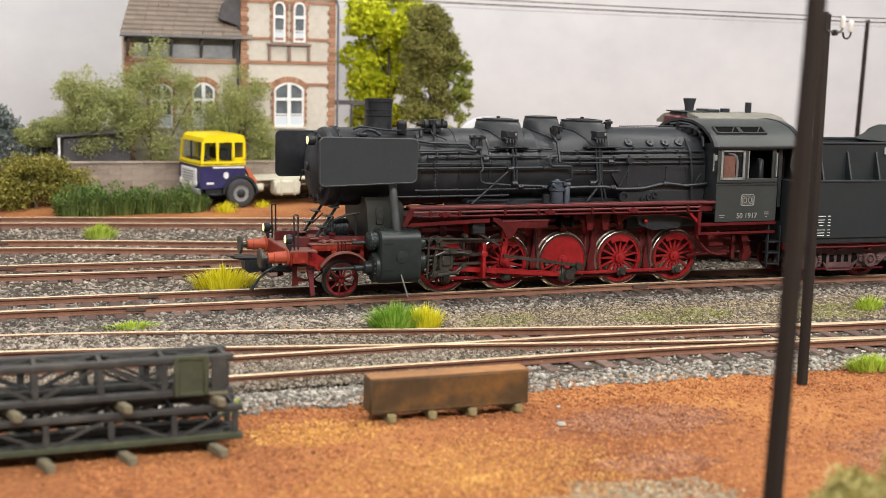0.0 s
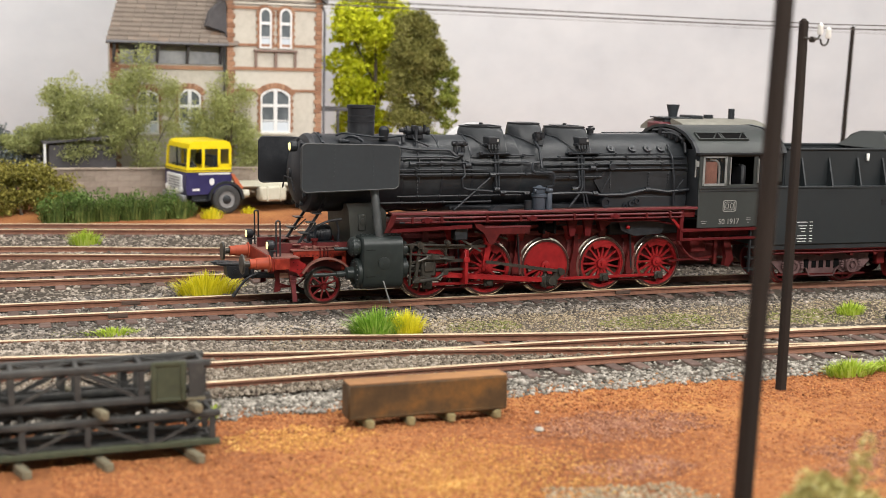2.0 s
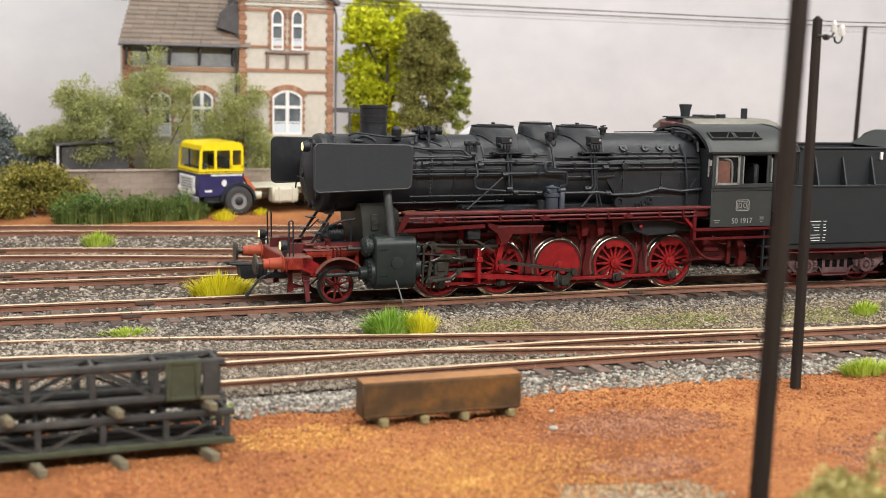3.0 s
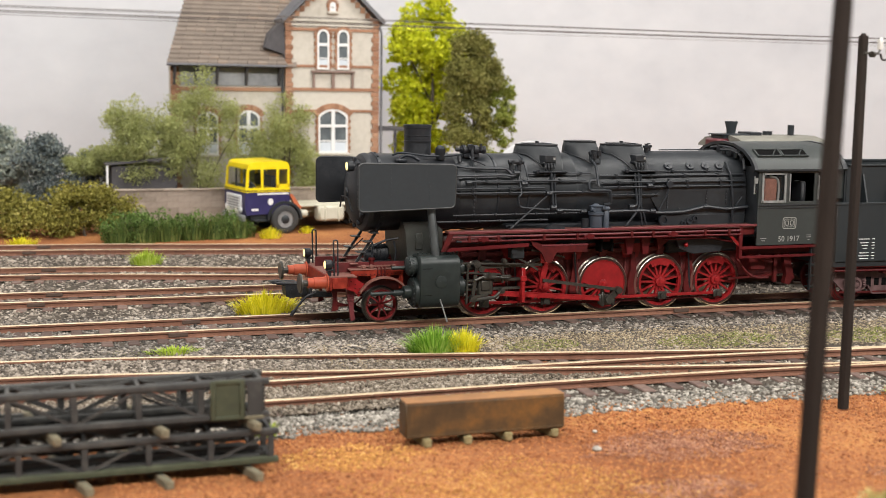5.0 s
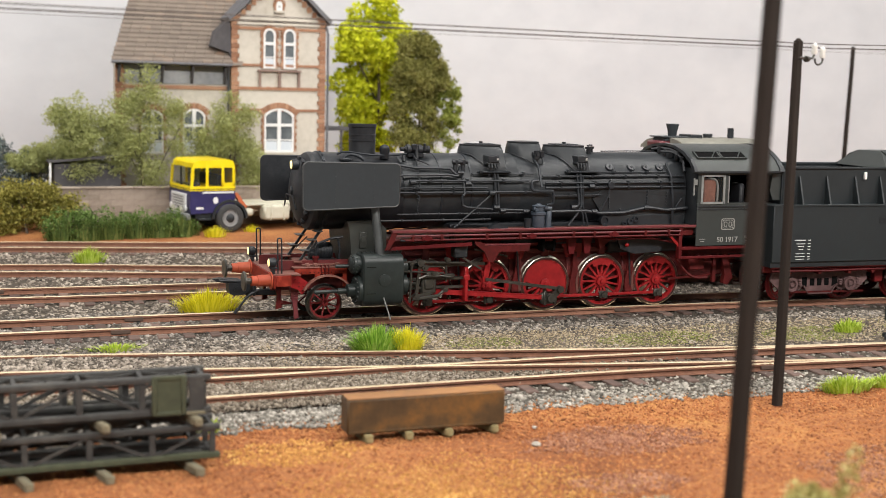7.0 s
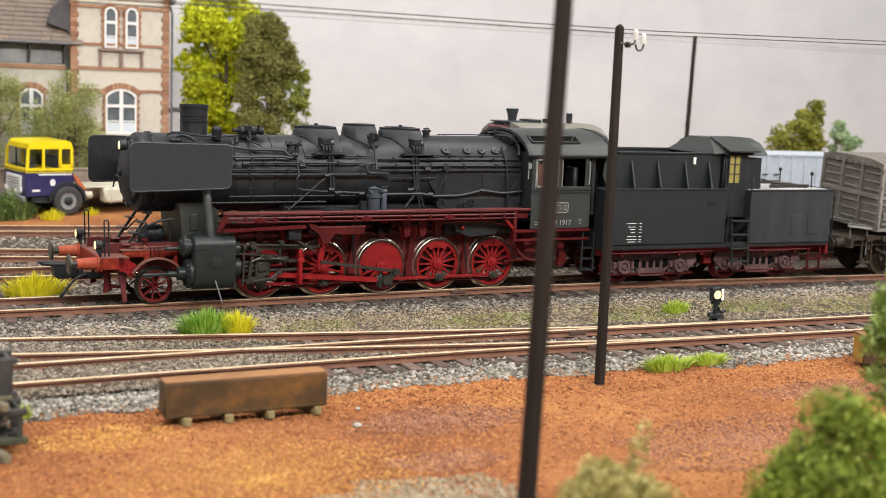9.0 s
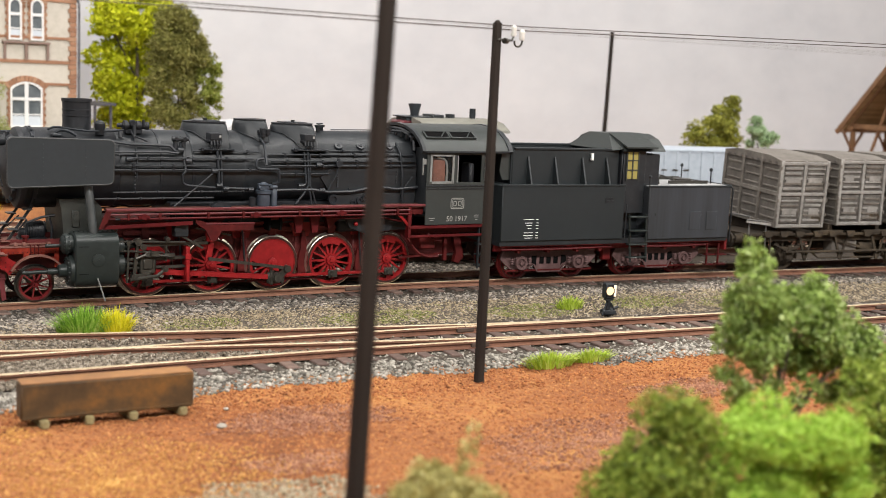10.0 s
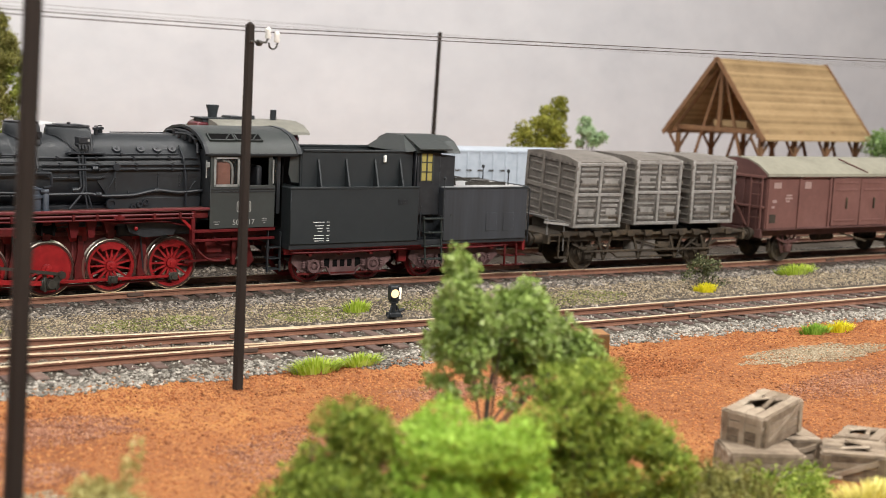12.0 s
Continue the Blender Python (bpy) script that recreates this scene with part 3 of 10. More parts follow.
# ---- the steam locomotive ----
def arc(r, a0, a1, n, cx=0.0, cz=0.0):
    return [(cx + r * math.cos(radians(a0 + (a1 - a0) * i / n)), cz + r * math.sin(radians(a0 + (a1 - a0) * i / n))) for i in range(n + 1)]


spoke_meshes = {}


def spoked_wheel(parent, x, z, y, r, side, spokes, weight, mats, turn=0.0):
    """side: -1 near, +1 far. The wheel stands across y, its outer face at y. weight: degrees that the balance weight covers."""
    paint, tread = mats
    w = G().lathe([(0.07, r * 0.86), (-0.07, r * 0.86), (-0.07, r * 0.89)], (0, 0, 0), "Y", 40, caps=False)
    w.slot = 1
    w.lathe([(-0.072, r * 0.965), (-0.06, r * 0.992), (0.06, r), (0.075, r + 0.035), (0.1, r + 0.03), (0.1, r * 0.86)], (0, 0, 0), "Y", 40, caps=False)
    w.slot = 2
    w.lathe([(-0.07, r * 0.885), (-0.079, r * 0.895), (-0.079, r * 0.96), (-0.072, r * 0.965)], (0, 0, 0), "Y", 40, caps=False)
    wheel = part("wheel", w, [paint, tread, tyre_dark], parent, "spoked wheel with a worn steel tyre", m=pose(x, y, z, 0, 0, 0) @ Matrix.Scale(-side, 4, (0, 1, 0)))
    c = G().lathe([(-0.05, r * 0.78), (-0.05, r * 0.87), (0.05, r * 0.87), (0.05, r * 0.78)], (0, 0, 0), "Y", 40, caps=False)
    c.lathe([(-0.10, r * 0.13), (-0.09, r * 0.18), (0.08, r * 0.2)], (0, 0, 0), "Y", 20)
    c.lathe([(-0.13, r * 0.07), (-0.09, r * 0.08)], (0, 0, 0), "Y", 14)
    hubs = part("wheel_centre", c, paint, wheel, "red rim and hub")
    if (r, paint.name) not in spoke_meshes:
        d, t, rings = Vector((1, 0, 0)), Vector((0, 0, 1)), []
        for k, ww in ((0.15, 0.052), (0.5, 0.033), (0.82, 0.03)):
            p = d * r * k
            rings.append([p + t * ww * r + Vector((0, -0.03, 0)), p - t * ww * r + Vector((0, -0.03, 0)), p - t * ww * r + Vector((0, 0.04, 0)), p + t * ww * r + Vector((0, 0.04, 0))])
        spoke_meshes[r, paint.name] = G().ring(rings).mesh("spoke", paint)
    for i in range(spokes):
        part("spoke", spoke_meshes[r, paint.name], paint, wheel, m=Matrix.Rotation(2 * math.pi * (i + 0.5) / spokes, 4, "Y"))
    if weight:
        if weight > 140:
            shape = arc(r * 0.85, -38, 172, 24)
        else:
            shape = arc(r * 0.85, 90 - weight / 2, 90 + weight / 2, 16) + arc(r * 0.62, 90 + weight / 2, 90 - weight / 2, 8)
        part("balance_weight", G().prism(shape, -0.06, 0.045), paint, wheel)
    return wheel


loco = thing("steam_locomotive", (14.5, 28.78, 0), "black model steam locomotive with red wheels and frame", "locomotive")
O = Matrix.Translation((-14.5, 0, 0))


def lp(name, g, mat, label="", parent=None, angle=38):
    return part(name, g.moved(O), mat, parent or loco, label, angle)


# boiler, smokebox, firebox
BZ = 3.08
b = G().lathe([(11.9, 0.88), (12.0, 0.93), (15.0, 0.93), (15.02, 0.945), (15.08, 0.945), (15.1, 0.935), (17.3, 0.95), (17.32, 0.96), (17.4, 0.96), (17.42, 0.97), (19.4, 0.985), (19.9, 0.985)], (0, 0, BZ), "X", 48)
for x in (12.9, 13.7, 14.3, 16.4):
    lp("boiler_band", G().lathe([(x, 0.93), (x + 0.005, 0.947), (x + 0.06, 0.947), (x + 0.065, 0.93)], (0, 0, BZ), "X", 48, caps=False), black_pipe)
lp("boiler", b, black)
lp("smokebox", G().lathe([(9.62, 0.80), (9.68, 0.93), (9.74, 0.955), (9.8, 0.96), (9.82, 0.945), (11.9, 0.945), (11.92, 0.93)], (0, 0, BZ), "X", 48), black_dull)
d = G().lathe([(9.34, 0.05), (9.36, 0.3), (9.42, 0.55), (9.5, 0.72), (9.56, 0.78), (9.63, 0.79)], (0, 0, BZ), "X", 40)
for k in range(14):
    a = 2 * math.pi * k / 14
    d.box(9.5, 9.58, -0.05, 0.05, 0.68, 0.84, 0.01, m=Matrix.Translation((0, 0, BZ)) @ Matrix.Rotation(a, 4, "X"))
d.tube([(9.32, -0.55, BZ - 0.4), (9.3, -0.3, BZ - 0.1), (9.3, 0.3, BZ - 0.1), (9.32, 0.55, BZ - 0.4)], 0.02)
d.cyl((9.3, 0, BZ), (9.4, 0, BZ), 0.12)
lp("smokebox_door", d, black_dull)
f = G()
f.box(17.45, 19.9, -1.0, 1.0, 1.75, 2.5, 0.05)
f.prism([(17.45, 2.4), (17.1, 2.9), (17.6, 3.3), (19.9, 3.3), (19.9, 2.3)], -0.975, 0.975)
lp("firebox", f, black)
# chimney and domes
lp("chimney", G().lathe([(3.8, 0.37), (3.98, 0.345), (4.04, 0.33), (4.3, 0.327), (4.305, 0.343), (4.335, 0.343), (4.34, 0.327), (4.44, 0.328), (4.445, 0.342), (4.47, 0.342), (4.475, 0.328), (4.64, 0.335), (4.65, 0.352), (4.72, 0.352), (4.72, 0.30), (4.3, 0.26)], (11.13, 0, 0), "Z", 36), black_dull)


def dome(name, x0, x1, peak, wide, top, low, lid):
    """A flat-topped saddle: narrow in front, widest at peak, where it comes down the boiler side."""
    g, rings, n = G(), [], 18
    for t, e, k in ((0, 1.03, 1.0), (0.25, 1.0, 0.98), (0.5, 1.0, 0.9), (0.7, 1.0, 0.8), (0.84, 0.985, 0.72), (0.94, 0.96, 0.66), (1, 0.9, 0.6)):
        z = low + (top - low) * t
        near = []
        for i in range(n + 1):
            u = 0.5 - 0.5 * math.cos(math.pi * i / n)
            x = x0 + (x1 - x0) * u
            w = 0.40 + (wide - 0.40) * step(x0, peak, x) - (wide - 0.55) * step(peak + 0.5 * (x1 - peak), x1, x)
            w *= min(1, 4 * u) ** 0.35 * min(1, 6 * (1 - u)) ** 0.35
            near.append(((x0 + x1) / 2 + (x - (x0 + x1) / 2) * e, w * max(k, 0.6)))
        rings.append([Vector((x, -w, z)) for x, w in near] + [Vector((x, w, z)) for x, w in near[-2:0:-1]])
    g.ring(rings)
    dm = lp(name, g, black)
    # the raised seam where the saddle meets the boiler
    seam, levels = [], [(low + (top - low) * t, ring) for t, ring in zip((0, 0.25, 0.5, 0.7, 0.84, 0.94, 1), rings)]
    for i in range(n + 1):
        best = None
        for (za, ra), (zb, rb) in zip(levels, levels[1:]):
            for q in range(6):
                p = ra[i].lerp(rb[i], q / 5)
                gap = abs(-p.y - math.sqrt(max(0.95 ** 2 - (p.z - BZ) ** 2, 0)))
                if best is None or gap < best[0]:
                    best = (gap, p)
        if best[0] < 0.08:
            p = best[1]
            seam.append(p + Vector((0, -0.02, 0.015)))
    if len(seam) > 2:
        lp("dome_seam", G().tube(seam, 0.014, 6, smooth=1), black_pipe, parent=dm)
    # a thin lid that stands over the top edge, with its hatch or knob
    xm = (x0 + x1) / 2
    rim = [(xm + (q.x - xm) * 1.05, q.y * 1.06) for q in rings[-1]]
    g = G().prism(rim, top - 0.005, top + 0.028, "Z")
    if lid:
        g.box(xm - 0.3, xm + 0.34, -0.26, 0.26, top + 0.026, top + 0.05, 0.01).cyl((xm + 0.02, -0.05, top + 0.04), (xm + 0.02, -0.05, top + 0.1), 0.05, seg=10)
    lp("dome_lid", g, black_dull, parent=dm)
    return dm


dome("sand_dome", 13.7, 14.86, 14.45, 0.86, 4.22, 3.55, True)
dome("steam_dome", 15.06, 15.92, 15.66, 0.66, 4.30, 3.75, False)
dome("sand_dome", 16.08, 17.24, 16.8, 0.86, 4.22, 3.55, True)
# sanding valve boxes, clack valves and the regulator valve
for x in (14.27, 16.77):
    g = G().box(x - 0.15, x + 0.15, -0.99, -0.62, 3.83, 4.0, 0.015).box(x - 0.17, x + 0.17, -0.96, -0.7, 3.78, 3.84, 0.01)
    for k in range(4):
        g.cyl((x - 0.12 + 0.08 * k, -0.97, 3.7), (x - 0.12 + 0.08 * k, -0.93, 3.84), 0.032, seg=7)
        g.tube([(x - 0.12 + 0.08 * k, -0.97, 3.72), (x - 0.09 + 0.06 * k, -0.96, 3.64), (x - 0.03 + 0.03 * k, -0.95, 3.58)], 0.016, smooth=1)
    v = lp("sand_valve", g, black_dull)
    lp("valve_plate", G().box(x + 0.07, x + 0.12, -1.0, -0.992, 3.89, 3.95), pale, parent=v)
for x in (13.28, 13.48):
    g = G().cyl((x, -0.86, 3.6), (x, -0.84, 3.83), 0.055).cyl((x, -0.84, 3.78), (x, -0.84, 3.9), 0.085, seg=12).cyl((x - 0.1, -0.9, 3.84), (x + 0.1, -0.9, 3.84), 0.05).cyl((x, -0.97, 3.84), (x, -0.86, 3.84), 0.045)
    lp("clack_valve", g, black_dull)
lp("regulator_valve", G().cyl((15.5, -0.62, 4.02), (15.8, -0.62, 4.02), 0.06).cyl((15.6, -0.66, 3.9), (15.6, -0.66, 4.12), 0.08, seg=10).cyl((15.74, -0.66, 3.96), (15.74, -0.66, 4.1), 0.07, seg=10).cyl((15.6, -0.76, 4.02), (15.6, -0.6, 4.02), 0.05), black_dull)
g = G()
g.cyl((12.1, -0.42, 4.12), (12.72, -0.42, 4.12), 0.085, seg=16)
g.cyl((12.14, -0.42, 4.12), (12.22, -0.42, 4.12), 0.125, seg=16).cyl((12.44, -0.42, 4.12), (12.54, -0.42, 4.12), 0.12, seg=16).cyl((12.68, -0.42, 4.12), (12.74, -0.42, 4.12), 0.1, seg=16)
g.cyl((11.98, -0.42, 4.13), (12.1, -0.42, 4.13), 0.05).box(12.26, 12.4, -0.54, -0.44, 4.1, 4.26, 0.02).cyl((12.6, -0.5, 4.1), (12.6, -0.5, 4.27), 0.035, seg=8)
g.box(12.16, 12.58, -0.5, -0.3, 3.93, 4.04, 0.02).cyl((12.35, -0.62, 3.9), (12.35, -0.58, 4.14), 0.045).cyl((12.0, -0.66, 3.84), (12.0, -0.62, 3.98), 0.05)
g.tube(bends([(12.28, -0.56, 4.0), (12.28, -0.7, 3.9), (12.5, -0.76, 3.82), (12.62, -0.78, 3.76)]), 0.02)
lp("turbo_generator", g, black_dull)
for x, y in ((17.36, -0.15), (17.56, 0.1)):
    lp("safety_valve", G().cyl((x, y, 3.98), (x, y, 4.2), 0.06).cyl((x, y, 4.14), (x, y, 4.2), 0.095, seg=10).cyl((x, y, 4.22), (x, y, 4.25), 0.05), black_dull)
lp("whistle_pipe", G().tube([(17.7, -0.2, 4.09), (18.6, -0.2, 4.1), (19.3, -0.25, 4.1)], 0.016), black_pipe)
lp("whistle", G().cyl((11.55, -0.5, 3.9), (11.55, -0.5, 4.14), 0.11, 0.13, seg=14).ball((11.55, -0.5, 4.14), 0.13, 0.8), black_dull)
g = G()
g.tube([(10.35, -0.45, 4.0), (10.5, -0.55, 4.08), (10.9, -0.62, 4.02), (11.3, -0.62, 3.98), (11.75, -0.55, 3.98), (12.1, -0.55, 4.02)], 0.028, smooth=1)
g.tube([(10.42, -0.62, 3.86), (10.55, -0.66, 4.0), (10.75, -0.68, 4.0), (10.95, -0.72, 3.88)], 0.045, smooth=1)
g.box(10.4, 10.62, -0.8, -0.5, 3.84, 3.93, 0.03)
lp("smokebox_pipe", g, black_pipe)
lp("smokebox_pipe", G().tube([(12.4, -0.45, 4.06), (12.3, -0.72, 3.8), (12.32, -0.98, 3.4), (12.3, -1.0, 2.9)], 0.018, smooth=1), black_pipe)
for k in range(12):
    a = radians(100 + 14 * k)
    lp("smokebox_bolt", G().cyl((10.0, 0.97 * math.cos(a) * 1.0, BZ + 0.97 * math.sin(a)), (10.0, 1.0 * math.cos(a), BZ + 1.0 * math.sin(a)), 0.025, seg=6), black_pipe)
lp("smokebox_ring", G().lathe([(9.95, 0.945), (9.96, 0.975), (10.04, 0.975), (10.05, 0.945)], (0, 0, BZ), "X", 48, caps=False), black_pipe)


def skin(x, z, lean=0.04):
    """A point on the boiler's near side."""
    d = z - BZ
    return (x, -math.sqrt(max(1.0 - d * d, 0.04)) - lean if z > 3.0 else -0.99 - lean, z)


# wash-out plugs along the firebox
for x in (17.66, 18.3, 18.75, 19.16):
    a, b = skin(x, 3.69, -0.02), skin(x, 3.72, 0.035)
    lp("washout_plug", G().cyl(a, b, 0.12, 0.105, seg=16).cyl(b, (b[0], b[1] - 0.02, b[2] + 0.01), 0.035, seg=6), black_pipe)
for x, z, r in ((17.45, 2.33, 0.12), (18.02, 2.24, 0.06), (18.2, 2.3, 0.07), (18.36, 2.36, 0.07)):
    lp("washout_plug", G().lathe([(-1.0, r * 1.2), (-1.07, r * 1.15), (-1.07, r * 0.7), (-1.03, r * 0.6)], (x, 0, z), "Y", 14), black_pipe)
lp("steam_valve", G().cyl((17.55, -1.0, 3.26), (17.55, -1.12, 3.26), 0.05).lathe([(-1.1, 0.09), (-1.12, 0.1), (-1.14, 0.09)], (17.55, 0, 3.26), "Y", 12).cyl((17.55, -1.05, 3.1), (17.55, -1.05, 3.4), 0.03), black_pipe)
# rivets and stay heads
rv = G().ball((0, 0, 0), 0.024, seg=6, rings=4).mesh("rivet", black_pipe)
for x, z0, z1, n in ((17.57, 2.66, 2.98, 6), (18.71, 2.7, 3.08, 6), (12.26, 2.66, 3.12, 6), (17.9, 2.6, 2.62, 2), (19.3, 2.75, 3.05, 5)):
    for k in range(n):
        z = z0 + (z1 - z0) * k / max(n - 1, 1)
        part("rivet", rv, black_pipe, loco, m=O @ Matrix.Translation(skin(x, z, 0.0)))
# pipes along the boiler: height, start, end, thickness
for z, x0, x1, r in ((3.38, 12.13, 15.24, 0.026), (3.21, 11.76, 14.1, 0.022), (3.10, 11.75, 15.28, 0.03), (3.48, 15.64, 19.8, 0.03), (3.32, 15.7, 19.8, 0.026), (3.20, 15.7, 19.8, 0.026), (3.58, 17.3, 19.3, 0.018), (3.55, 13.7, 15.4, 0.024), (3.0, 15.95, 17.3, 0.018)):
    g = G().tube([skin(x0, z), skin(x1, z)], r)
    k = x0 + 0.45
    while k < x1 - 0.1:
        p = skin(k, z)
        g.box(k - 0.025, k + 0.025, p[1] - r - 0.008, p[1] + 0.08, z - r - 0.012, z + r + 0.012)
        k += 0.98
    lp("boiler_pipe", g, black_pipe)
for x0, x1 in ((13.88, 14.74), (16.34, 17.3)):
    lp("pipe_tray", G().box(x0, x1, -1.0, -0.8, 3.575, 3.61, 0.008).box(x0, x0 + 0.08, -1.02, -0.95, 3.56, 3.65, 0.01), black_pipe)
for z, x0, x1 in ((2.57, 11.72, 15.2), (2.42, 11.3, 14.2)):
    g = G().tube([skin(x0, z), skin(x1, z)], 0.024, 7)
    k = x0 + 0.55
    while k < x1:
        p = skin(k, z)
        g.ball(p, 0.045, seg=8, rings=5)
        g.cyl(p, (p[0], p[1] + 0.2, p[2]), 0.018, seg=6)
        k += 0.54
    lp("handrail", g, black_dull)
bent = [
    (0.036, ((11.79, 3.76), (12.2, 3.70), (13.14, 3.68), (13.26, 3.54), (13.36, 3.56), (13.42, 3.74))),
    (0.03, ((11.76, 3.52), (13.1, 3.53), (13.3, 3.49), (13.4, 3.6))),
    (0.032, ((13.46, 3.74), (13.48, 3.06), (13.40, 3.0), (13.41, 2.78), (13.52, 2.73), (14.23, 2.67))),
    (0.034, ((14.31, 3.58), (14.33, 2.74), (14.42, 2.66), (15.24, 2.63))),
    (0.024, ((14.40, 3.58), (14.41, 2.68))),
    (0.026, ((14.15, 3.01), (13.2, 2.22))),
    (0.034, ((15.53, 3.95), (15.58, 3.72), (15.57, 3.22))),
    (0.038, ((15.50, 3.38), (15.32, 3.37), (15.29, 3.18), (15.38, 3.12), (15.90, 3.12), (15.92, 2.79), (15.72, 2.76))),
    (0.042, ((15.81, 2.59), (16.85, 2.60), (17.26, 2.53), (18.0, 2.54), (18.66, 2.67), (19.25, 2.59), (19.9, 2.64))),
    (0.03, ((16.62, 3.55), (16.66, 2.78), (16.62, 2.72), (16.45, 2.69))),
    (0.034, ((16.72, 3.55), (16.73, 2.72), (16.6, 2.5), (16.36, 2.22))),
    (0.024, ((16.78, 3.5), (16.78, 2.66), (16.86, 2.5), (16.94, 2.22))),
    (0.024, ((16.69, 2.7), (16.78, 2.5), (16.82, 2.22))),
    (0.034, ((19.36, 3.8), (19.40, 3.5), (19.44, 2.9), (19.46, 2.25))),
    (0.022, ((19.72, 2.9), (19.56, 2.7), (19.52, 2.55))),
    (0.022, ((17.56, 3.2), (17.5, 2.98), (17.28, 2.58))),
]
for r, line in bent:
    lp("feed_pipe", G().tube(bends([skin(x, z, 0.075) for x, z in line]), r, 8), black_pipe)
for x, z in ((14.5, 2.64), (15.15, 2.61), (17.1, 2.58), (18.65, 2.66), (13.55, 3.32), (16.5, 2.7), (14.33, 2.72), (14.2, 3.08), (12.1, 3.36), (17.0, 3.23), (13.38, 3.58)):
    p = skin(x, z, 0.08)
    lp("pipe_union", G().cyl((x - 0.07, p[1], z), (x + 0.07, p[1], z), 0.06, seg=8).cyl((x, p[1] - 0.05, z), (x, p[1] + 0.06, z), 0.04, seg=7), black_pipe)
# feed pump
g = G().lathe([(2.2, 0.15), (2.24, 0.165), (2.5, 0.165), (2.53, 0.2), (2.6, 0.2), (2.62, 0.15), (2.72, 0.15), (2.74, 0.17), (2.76, 0.17), (2.78, 0.08), (2.81, 0.05)], (15.47, -1.14, 0), "Z", 20)
g.lathe([(2.2, 0.085), (2.62, 0.085), (2.68, 0.05)], (15.74, -1.16, 0), "Z", 12).cyl((15.3, -1.2, 2.68), (15.8, -1.2, 2.68), 0.055).cyl((15.36, -1.3, 2.66), (15.36, -1.1, 2.66), 0.045).cyl((15.62, -1.3, 2.72), (15.62, -1.1, 2.72), 0.045)
lp("feed_pump", g, grey_pipe)
lp("pump_bracket", G().box(15.2, 15.9, -1.2, -0.9, 2.17, 2.22, 0.01), black)
lp("pump_cylinder", G().lathe([(2.2, 0.1), (2.42, 0.1), (2.44, 0.06)], (15.2, -1.1, 0), "Z", 12), black_dull)
lp("board_box", G().prism([(14.1, 2.2), (14.6, 2.2), (14.55, 2.28), (14.35, 2.34), (14.2, 2.3)], -1.25, -1.05), black_dull)

# smoke deflectors
for s, y in (("near", -1.36), ("far", 1.36)):
    xa = 9.27 if s == "near" else 8.92
    out = arc(0.12, 180, 90, 5, xa + 0.12, 3.86 - 0.12) + arc(0.12, 90, 0, 5, 11.66 - 0.12, 3.82 - 0.12) + arc(0.12, 0, -90, 5, 11.64 - 0.12, 2.80 + 0.12) + arc(0.12, -90, -180, 5, xa + 0.12, 2.74 + 0.12)
    # The near plate takes a lighter black than the far one.
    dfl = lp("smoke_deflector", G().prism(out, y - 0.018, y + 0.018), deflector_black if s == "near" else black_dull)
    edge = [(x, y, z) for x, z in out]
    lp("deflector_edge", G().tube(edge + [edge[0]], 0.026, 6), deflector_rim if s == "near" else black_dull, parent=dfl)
    rows = G()
    for x in (10.05, 11.0):
        for k in range(9):
            rows.ball((x, y + math.copysign(0.016, y), 2.92 + 0.1 * k), 0.012, seg=6, rings=4)
    lp("rivet_row", rows, deflector_black, parent=dfl)
    for x in (9.7, 11.3):
        lp("deflector_stay", G().bar((x, y, 3.3), (x, y * 0.68, 3.3), 0.05, 0.05).bar((x, y, 2.95), (x, y * 0.66, 2.75), 0.05, 0.05), black)
# smokebox saddle and front apron
g = G()
g.box(10.8, 11.4, -0.75, 0.75, 1.3, 2.3, 0.05)
g.prism([(10.72, 1.1), (10.62, 1.5), (10.56, 2.2), (10.5, 2.42), (11.3, 2.42), (11.5, 2.2), (11.5, 1.1)], -0.9, 0.9)
g.box(10.8, 10.98, -0.94, -0.88, 1.75, 2.15, 0.02).cyl((10.9, -0.9, 1.98), (10.9, -0.98, 1.98), 0.07, seg=12)
lp("smokebox_saddle", g, saddle_grey)
for y in (-1.05, 1.05):
    lp("steam_inlet_pipe", G().tube([(11.0, y * 0.9, 2.95), (11.12, y * 1.08, 2.75), (11.16, y * 1.1, 2.3), (11.19, y * 1.16, 1.9), (11.22, y * 1.2, 1.6)], 0.1, 14), pipe_grey)

